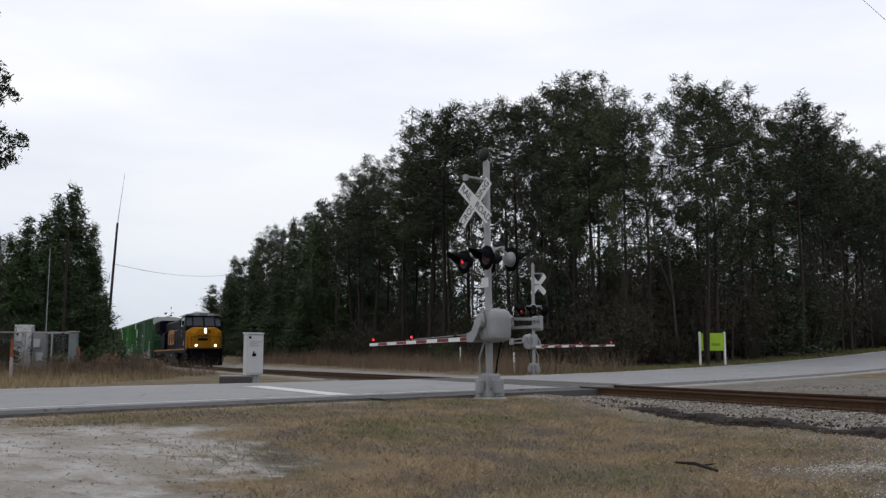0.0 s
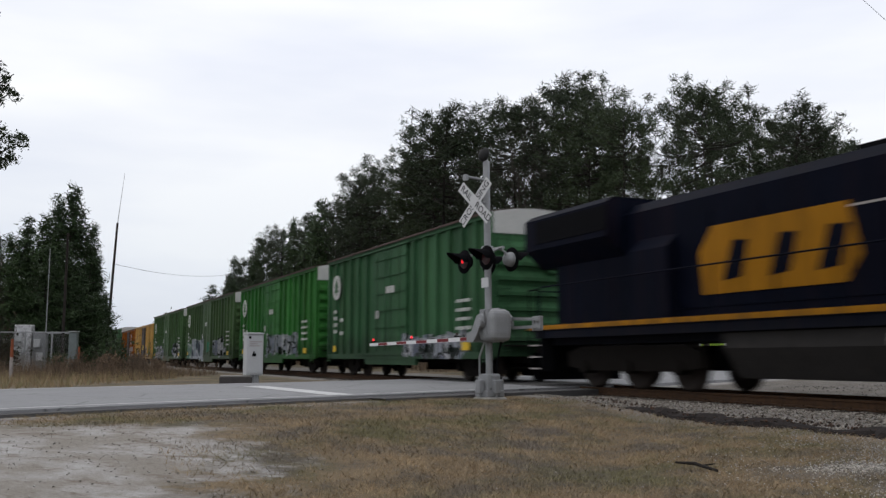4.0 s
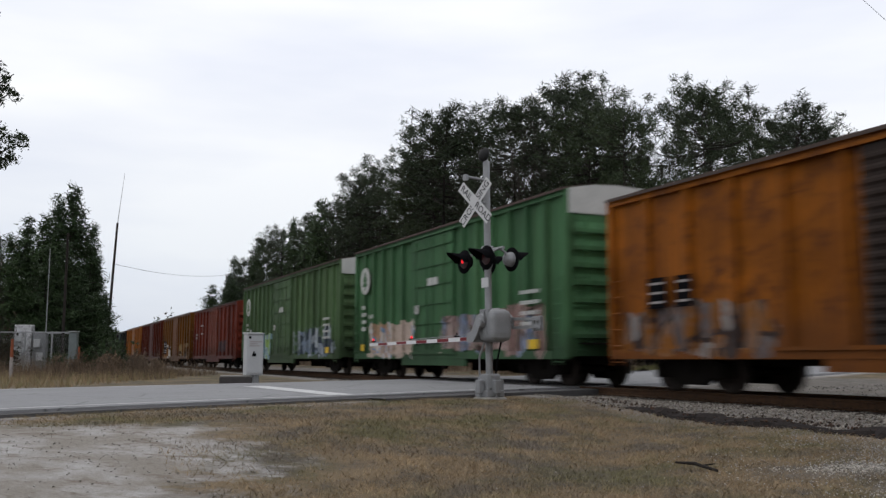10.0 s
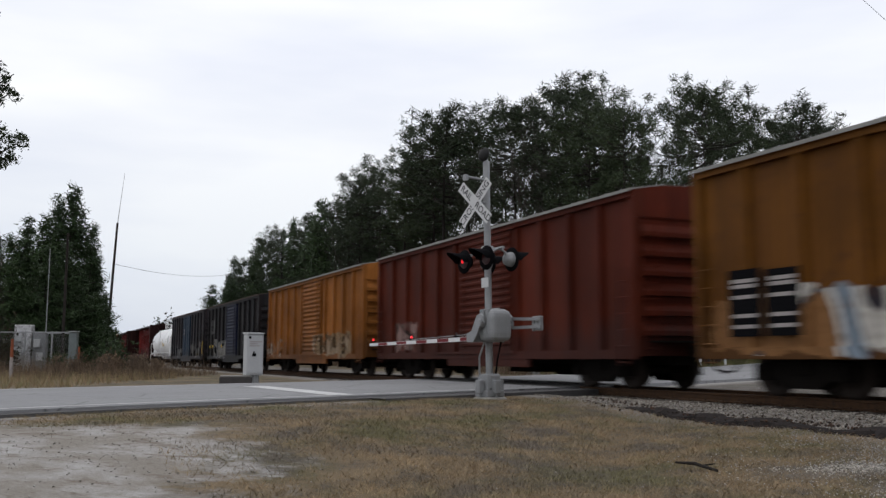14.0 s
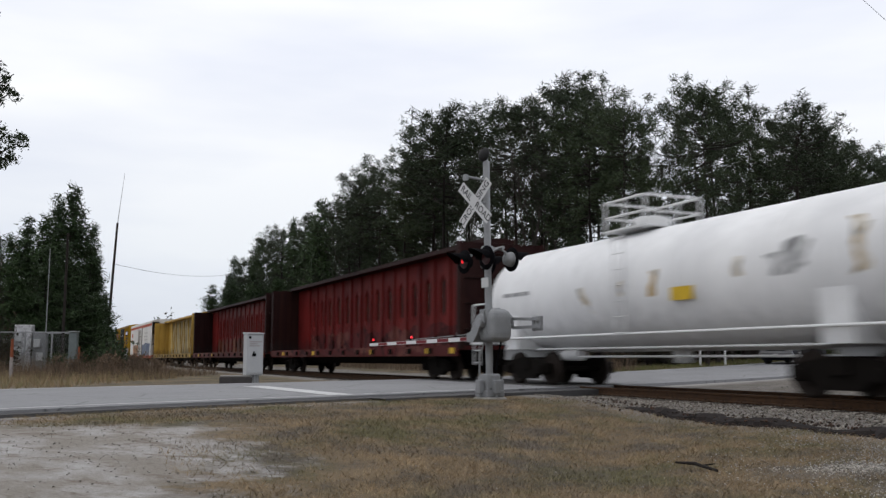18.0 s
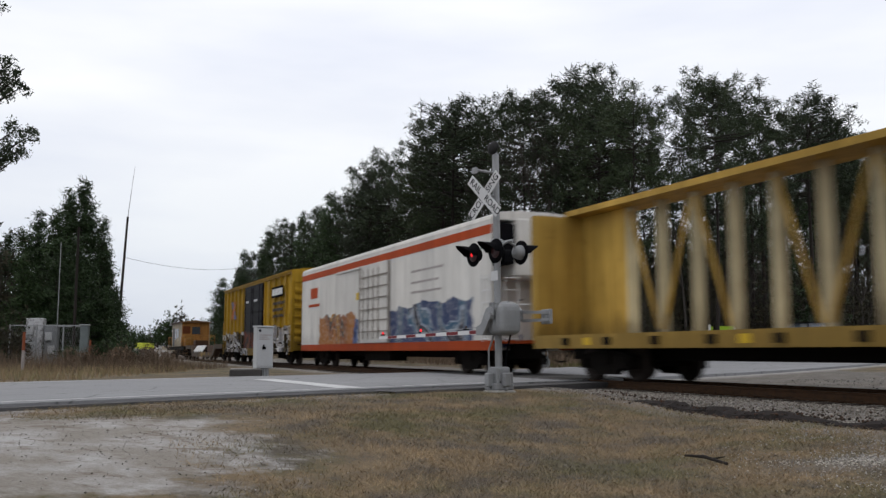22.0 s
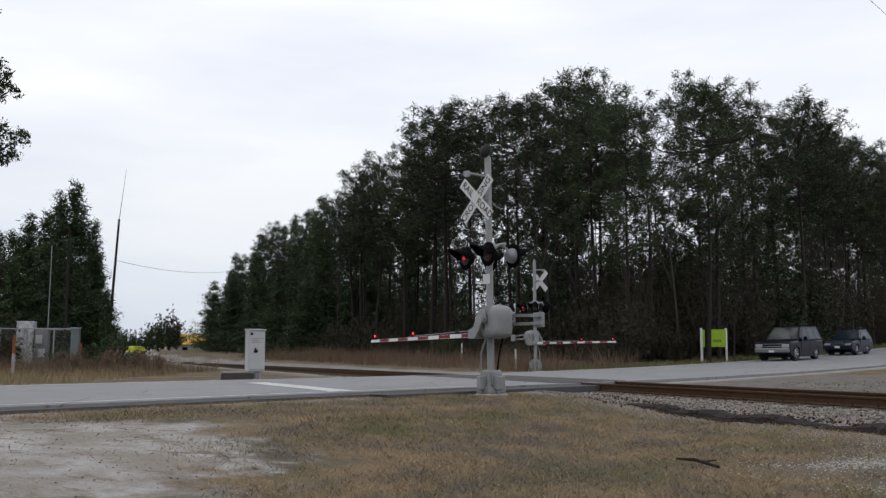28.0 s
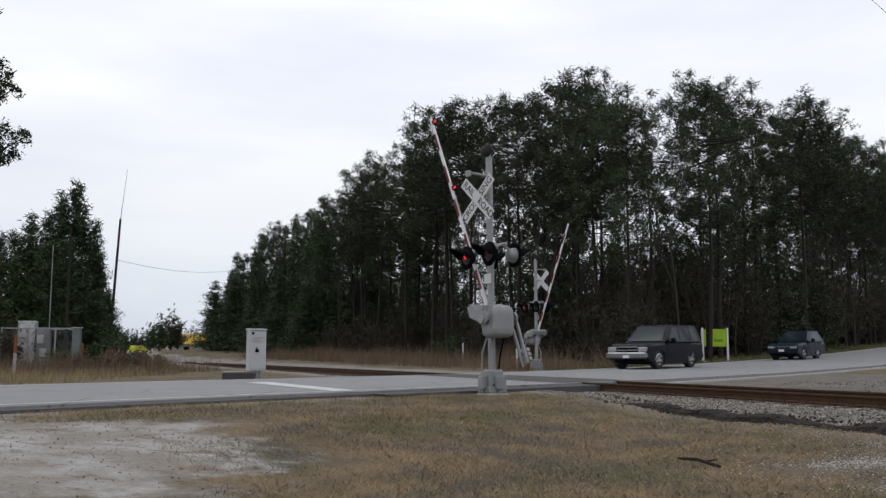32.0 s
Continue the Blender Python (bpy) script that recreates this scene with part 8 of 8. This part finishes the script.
def patch(x0, x1, y0, y1, gap=0.8):
    def place(r, n):
        x, y = r.uniform(x0, x1, n), r.uniform(y0, y1, n)
        q, k = RQ.x * x + RQ.y * y, TN.x * x + TN.y * y
        keep = (q > ROAD_FAR + gap) & (np.abs(k - TRACK) > 5.0) & (np.sin(x * 1.3 + y * 0.4) * np.cos(y * 0.9) + r.rand(n) * 1.4 > 0.1)
        return np.stack([x, y, ground_height(x, y)], -1)[keep]
    return place


tagged(blades("tall_reeds", 24000, band(28, 95, 5.5, 15), 0.25, 1.6, 0.011, PALEREED, 41, 0.8, True), "tall dry brown reeds before the wood", "reeds", kind="stuff")
tagged(blades("rough_grass", 16000, patch(-30, -10.5, 22, 40, 0.6), 0.10, 0.4, 0.010, DRYGRASS, 42, 0.9), "dry grass beside the road", "grass", kind="stuff")
tagged(blades("tall_weeds", 11000, patch(-26, -11.0, 33, 46, 2.4), 0.35, 1.25, 0.008, PALEREED, 44, 0.8, True), "tall brown weeds beside the cabinets", "weeds", kind="stuff")
for i in range(4):
    x, y = rng.uniform(-16.4, -14.6), rng.uniform(37, 43)
    if RQ.x * x + RQ.y * y > ROAD_FAR + 3:
        plant("bush", BRUSHBROWN[i % 2], ("stem_tangle", "foliage"), "tangled leafless brown shrub", "bush", "shrubs by the cabinets", x, y, i * 70, rng.uniform(0.3, 0.5))
tagged(blades("verge_grass", 16000, lambda r, n: (lambda a, q: np.stack([RR.x * a + RQ.x * q, RR.y * a + RQ.y * q, ground_height(RR.x * a + RQ.x * q, RR.y * a + RQ.y * q)], -1))(r.uniform(33, 95, n), r.uniform(22.3, 26.5, n)), 0.05, 0.22, 0.012, GREENGRASS, 43, 0.8), "short winter grass along the road", "grass", kind="stuff")
for x, y, size in ((-14.4, 39.5, 0.5), (-13.6, 40.5, 0.45), (-13.0, 41.5, 0.4), (-14.0, 42, 0.5)):
    plant("bush", BRUSHBROWN[0], ("stem_tangle", "foliage"), "tangled leafless brown shrub", "bush", "shrubs by the cabinets", x, y, x * 50, size)
for x, y, size in ((-22.1, 45.6, 1.05), (-22.9, 46.2, 1.2)):
    plant("bush", BUSH[0], ("stem_tangle", "foliage"), "dark tangled shrub beside the cabinets", "bush", "shrubs by the cabinets", x, y, x * 50, size)
for x, y, size in ((-17.0, 47, 1.0), (-18.2, 49, 0.9), (-18.6, 44, 0.6)):
    plant("bush", GREENBUSH[0], ("stem_tangle", "foliage"), "bright green young shrub", "bush", "shrubs by the cabinets", x, y, x * 40, size)
plant("bush", GREENBUSH[0], ("stem_tangle", "foliage"), "bright green young shrub", "bush", "undergrowth of the wood", 0.2, 60, 20, 1.0)

# ---- a pine at the roadside whose branches reach into view ----
def near_pine():
    r = np.random.RandomState(77)
    segs = [(Vector((0, 0, -0.3)), Vector((0.05, 0, 4)), 0.2, 0.15), (Vector((0.05, 0, 4)), Vector((0, 0.1, 9)), 0.15, 0.05)]
    pts = []
    for tx, tz in ((1.72, 5.3), (1.7, 5.0), (1.92, 4.1), (1.78, 3.8), (1.6, 3.55), (1.45, 2.45), (1.2, 6.6), (-1.5, 5.5), (-1.6, 4.2), (-1.2, 6.8), (0.6, 7.8), (-0.5, 8.4), (0.2, 9.2)):
        for dy in (-0.25, 0.2):
            tip = Vector((tx - 0.1 * abs(dy), dy + r.normal(0, 0.1), tz + 0.7))
            root = Vector((0.03, 0, max(1.5, tz - 0.2)))
            mid = root.lerp(tip, 0.6) + Vector((0, 0, -0.12))
            segs += [(root, mid, 0.04, 0.025), (mid, tip, 0.025, 0.01)]
            for k in range(7):
                pts.append(tuple(mid.lerp(tip, 0.35 + 0.65 * r.rand()) + Vector(r.normal(0, 0.07, 3))))
    v = puffs(np.array(pts), 0.13, 60, 0.038, r, 0.85)
    a = limb_soup(segs, 7).data("trunk")
    a.materials.append(BARK)
    return a, soup("crown", v, np.arange(len(v)).reshape(-1, 3), NEEDLES)


plant("pine_tree", near_pine(), ("trunk", "crown"), "pine whose needle bunches hang over the verge", "tree", "", -9.6, 16, 0, 1.0)


# ---- vehicles that wait at the crossing ----
WHEELS = []


def suv(label, paint_col, L, W, H, square):
    car = thing("suv", label, "car", None, "cars waiting at the crossing")
    P = plain("glossy_car_paint", paint_col, 0.22, 0.0, 0.1, 2, 0.0)
    P.node_tree.nodes["Principled BSDF"].inputs["Specular IOR Level"].default_value = 0.09
    CARGLASS = glass("tinted_car_glass", (0.012, 0.02, 0.024))
    CARGLASS.node_tree.nodes["Principled BSDF"].inputs["Specular IOR Level"].default_value = 0.2
    CHROME = plain("chrome_trim", (0.45, 0.45, 0.46), 0.2, 0.9, 0.1, 4, 0.0)
    DULLCHROME = plain("dull_chrome_bumper", (0.22, 0.22, 0.23), 0.3, 0.9, 0.2, 4, 0.0)
    LAMP = glow("car_turn_light", (1.0, 0.62, 0.45), 1.0)
    LENS = plain("clear_lamp_lens", (0.3, 0.3, 0.31), 0.15, 0.0, 0.1, 4, 0.0)
    h, w, belt = L / 2, W / 2, H * 0.57
    r = 0.41 if square else 0.35
    ax = (h - 0.95, -h + 1.15)
    # lower body with wheel arches cut into the outline
    def arch(x):
        return [(x + (r + 0.07) * math.cos(a), r + (r + 0.07) * math.sin(a)) for a in np.linspace(-0.45, math.pi + 0.45, 11)]
    out = [(h - 0.02, 0.42), (h, 0.75), (h - 0.06, belt - 0.12), (h - 0.25, belt - 0.02), (h - 1.45, belt + 0.06), (-h + 0.05, belt + 0.05), (-h, 0.7), (-h + 0.04, 0.40)]
    rear, front = arch(ax[1])[::-1], arch(ax[0])[::-1]
    out = out + rear + front
    def tucked(k):
        return [(x * (1 - 0.02 * k), z - 0.10 * k * max(0.0, z - 0.62) / (belt - 0.62)) for x, z in out]
    skin, m = Mesh(), len(out)
    v = [(x, y, z) for y, k in ((-w, 1.0), (-w + 0.06, 0.3), (-w + 0.16, 0.0), (w - 0.16, 0.0), (w - 0.06, 0.3), (w, 1.0)) for x, z in tucked(k)]
    skin.add(v, [(r * m + i, r * m + (i + 1) % m, (r + 1) * m + (i + 1) % m, (r + 1) * m + i) for r in range(5) for i in range(m)] + [tuple(range(m - 1, -1, -1)), tuple(range(5 * m, 6 * m))])
    part("body", skin, P, car)
    top0, top1 = (h - 2.3, -h + 0.28) if square else (h - 2.25, -h + 0.45)
    b0, b1 = h - 1.5, -h + 0.06
    k = w - 0.25
    v = [(b0, -w + 0.03, belt + 0.05), (b0, w - 0.03, belt + 0.05), (b1, w - 0.03, belt + 0.05), (b1, -w + 0.03, belt + 0.05), (top0, -k, H - 0.03), (top0, k, H - 0.03), (top1, k, H - 0.03), (top1, -k, H - 0.03), (top0 - 0.3, -k + 0.1, H), (top0 - 0.3, k - 0.1, H), (top1 + 0.2, k - 0.1, H), (top1 + 0.2, -k + 0.1, H)]
    part("cabin", Mesh().add(v, [(3, 2, 1, 0), (0, 1, 5, 4), (1, 2, 6, 5), (2, 3, 7, 6), (3, 0, 4, 7), (4, 5, 9, 8), (5, 6, 10, 9), (6, 7, 11, 10), (7, 4, 8, 11), (8, 9, 10, 11)]), P, car)

    def pane(name, a, b, c, d, off):
        q = [Vector(p) + Vector(off) for p in (a, b, c, d)]
        part(name, Mesh().add(q, [(0, 1, 2, 3)]), CARGLASS, car)

    def side_at(x, z, s):
        t = (z - belt - 0.05) / (H - 0.08 - belt)
        return (x, s * (w - 0.03 + (k - w + 0.03) * t), z)
    zb, zt = belt + 0.10, H - 0.13
    pane("windscreen", (b0 - 0.06, -w + 0.16, zb), (b0 - 0.06, w - 0.16, zb), (top0 + 0.07, k - 0.06, zt + 0.03), (top0 + 0.07, -k + 0.06, zt + 0.03), (0.035, 0, 0.012))
    pane("rear_window", (b1 + 0.05, -w + 0.2, zb), (b1 + 0.05, w - 0.2, zb), (top1 - 0.05, k - 0.1, zt), (top1 - 0.05, -k + 0.1, zt), (-0.02, 0, 0.01))
    for s in (-1, 1):
        edges = [b0 - 0.45, (b0 + b1) / 2 + 0.25, (b0 + b1) / 2 - 0.75, b1 + 0.25]
        for i in range(3):
            x0, x1 = edges[i] - (0.05 if i else 0.0), edges[i + 1] + 0.05
            xt0 = x0 - (0.55 if i == 0 else 0.0)
            pane("side_window", side_at(x0, zb, s), side_at(x1, zb, s), side_at(x1 + (0.15 if i == 2 else 0), zt, s), side_at(xt0, zt, s), (0, 0.012 * s, 0))
        for x0, x1 in ((edges[0] + 0.25, edges[1]), (edges[1] - 0.02, edges[2])):
            part("door", Mesh().box(x1 + 0.01, x0 - 0.01, *sorted((w * s, (w + 0.012) * s)), 0.5, belt), P, car)
        part("side_trim", Mesh().box(ax[1] + 0.5, ax[0] - 0.5, *sorted(((w + 0.012) * s, (w + 0.03) * s)), 0.62, 0.70), P, car)
        part("side_mirror", Mesh().box(b0 - 0.65, b0 - 0.5, *sorted((w * s, (w + 0.22) * s)), belt + 0.05, belt + 0.25, None, 0.03), P, car)
        part("headlight", Mesh().box(h - 0.1, h + 0.005, *sorted(((w - 0.46) * s, (w - 0.05) * s)), belt - 0.36, belt - 0.15, None, 0.03), LENS, car, "clear headlight")
        if square:
            part("turn_light", Mesh().box(h - 0.1, h + 0.012, *sorted(((w - 0.34) * s, (w - 0.06) * s)), belt - 0.46, belt - 0.37, None, 0.02), LAMP if s > 0 else LENS, car, "lit warm turn light" if s > 0 else "clear turn light")
        part("tail_light", Mesh().box(-h - 0.01, -h + 0.05, *sorted(((w - 0.2) * s, (w - 0.03) * s)), belt - 0.3, belt - 0.02), REDSTRIPE, car)
        part("roof_rail", Mesh().pipe([(top0 - 0.4, (k - 0.12) * s, H + 0.05), (top1 + 0.3, (k - 0.12) * s, H + 0.05)], 0.02), BLACK, car)
        for x in ax:
            wh = part("wheel", Mesh().rod((0, -0.12, 0), (0, 0.12, 0), r, r, 24).rod((0, -0.125, 0), (0, 0.125, 0), r * 0.9, r * 0.9, 24), RUBBER, car, "black tyre", (x, (w - 0.13) * s, r))
            part("rim", Mesh().rod((0, 0.127 * s, 0), (0, 0.14 * s, 0), r * 0.62, r * 0.55, 16), CHROME, wh)
            for i in range(5):
                a = 2 * math.pi * i / 5
                part("spoke_gap", Mesh().rod((math.cos(a) * r * 0.4, 0.139 * s, math.sin(a) * r * 0.4), (math.cos(a) * r * 0.4, 0.144 * s, math.sin(a) * r * 0.4), 0.06, 0.06, 8), BLACK, wh)
            WHEELS.append((wh, car, r, Matrix.Translation((x, (w - 0.13) * s, r))))
    part("grille", Mesh().box(h - 0.05, h + 0.012, -w + 0.48, w - 0.48, belt - 0.42, belt - 0.14), BLACK, car)
    for z in (0.43, 0.29, 0.16) if square else (0.20,):
        part("grille_bar", Mesh().box(h - 0.04, h + 0.025, -w + 0.44, w - 0.44, belt - z, belt - z + 0.035), CHROME, car)
    part("front_bumper", Mesh().box(h - 0.2, h + 0.1, -w + 0.02, w - 0.02, 0.46 if square else 0.36, 0.72 if square else 0.66, None, 0.05), DULLCHROME if square else P, car)
    part("rear_bumper", Mesh().box(-h - 0.08, -h + 0.2, -w + 0.02, w - 0.02, 0.42, 0.64, None, 0.04), P, car)
    part("plate_bar", Mesh().box(h + 0.1, h + 0.11, -0.15, 0.15, 0.48, 0.6), WHITE, car)
    part("underbody", Mesh().box(-h + 0.2, h - 0.2, -w + 0.25, w - 0.25, 0.28, 0.5), BLACK, car)
    return car


SUV_A = suv("dark blue large SUV with a chrome grille on the road", (0.004, 0.006, 0.011), 5.05, 1.98, 1.9, True)
SUV_B = suv("dark blue-grey small SUV behind it on the road", (0.010, 0.016, 0.027), 4.2, 1.76, 1.62, False)


# ---- what moves ----
LIFT = [(0, 0), (28.15, 0), (28.3, 3.5), (28.6, 11), (28.9, 17.9), (29.2, 23.5), (29.5, 28.7), (29.8, 33.9), (30.1, 39.2), (30.4, 44.6), (30.7, 49.6), (31.0, 54), (31.3, 57.2), (31.6, 60.3), (31.8, 62.3), (32, 64.3)]
ROLL_A = [(0, 82.0), (10.0, 82.0), (12.0, 74), (15.0, 60), (17.5, 51.5), (19.0, 49.7), (28.1, 49.7), (28.6, 48.6), (29.2, 47.6), (29.8, 46.0), (30.4, 43.6), (31.0, 40.6), (31.6, 36.9), (32.0, 34.2)]
ROLL_B = [(0, 96.0), (11.0, 96.0), (13.0, 88), (16.0, 72), (18.5, 62.0), (20.0, 60.4), (28.6, 60.4), (29.2, 59.8), (29.8, 59.0), (30.4, 57.6), (31.0, 55.6), (31.6, 53.2), (32.0, 51.2)]


def along(rows, t):
    """A smooth reading between the rows."""
    for i, ((t0, a), (t1, b)) in enumerate(zip(rows, rows[1:])):
        if t <= t1:
            p, q = rows[max(0, i - 1)], rows[min(len(rows) - 1, i + 2)]
            m0, m1 = (b - p[1]) / max(1e-6, t1 - p[0]), (q[1] - a) / max(1e-6, q[0] - t0)
            if a == b:
                return a
            if a == p[1]:
                m0 = 0
            if b == q[1] and i + 2 < len(rows):
                m1 = 0
            h, u = t1 - t0, (t - t0) / (t1 - t0)
            return (2 * u ** 3 - 3 * u * u + 1) * a + (u ** 3 - 2 * u * u + u) * h * m0 + (3 * u * u - 2 * u ** 3) * b + (u ** 3 - u * u) * h * m1
    return rows[-1][1]


def drive_pose(front, half):
    r = front + half
    slope = float(road_height(r + 1) - road_height(r - 1)) / 2
    p = road_point(r, 20.2, float(road_height(r)) - 0.004)
    return pose(p.x, p.y, p.z, 0, 0, ROAD_TURN + 180) @ pose(0, 0, 0, 0, math.degrees(math.atan(slope)), 0)


def motions():
    for car, place in TRAIN:
        walk(car, [(t * 0.5, rail_pose(place, t * 0.5)) for t in range(65)])
    for gate in ARMS:
        walk(gate, [(t, pose(-0.30, 0, 1.42, 0, -a, 0)) for t, a in LIFT])
    for car, rows, half in ((SUV_A, ROLL_A, 2.3), (SUV_B, ROLL_B, 1.6)):
        times = [0.0] + [10 + 0.1 * i for i in range(221)]
        walk(car, [(t, drive_pose(along(rows, t), half)) for t in times])
        for wheel, owner, r, m in WHEELS:
            if owner is car:
                walk(wheel, [(t, m @ pose(0, 0, 0, 0, math.degrees((rows[0][1] - along(rows, t)) / r), 0)) for t in times])


motions()
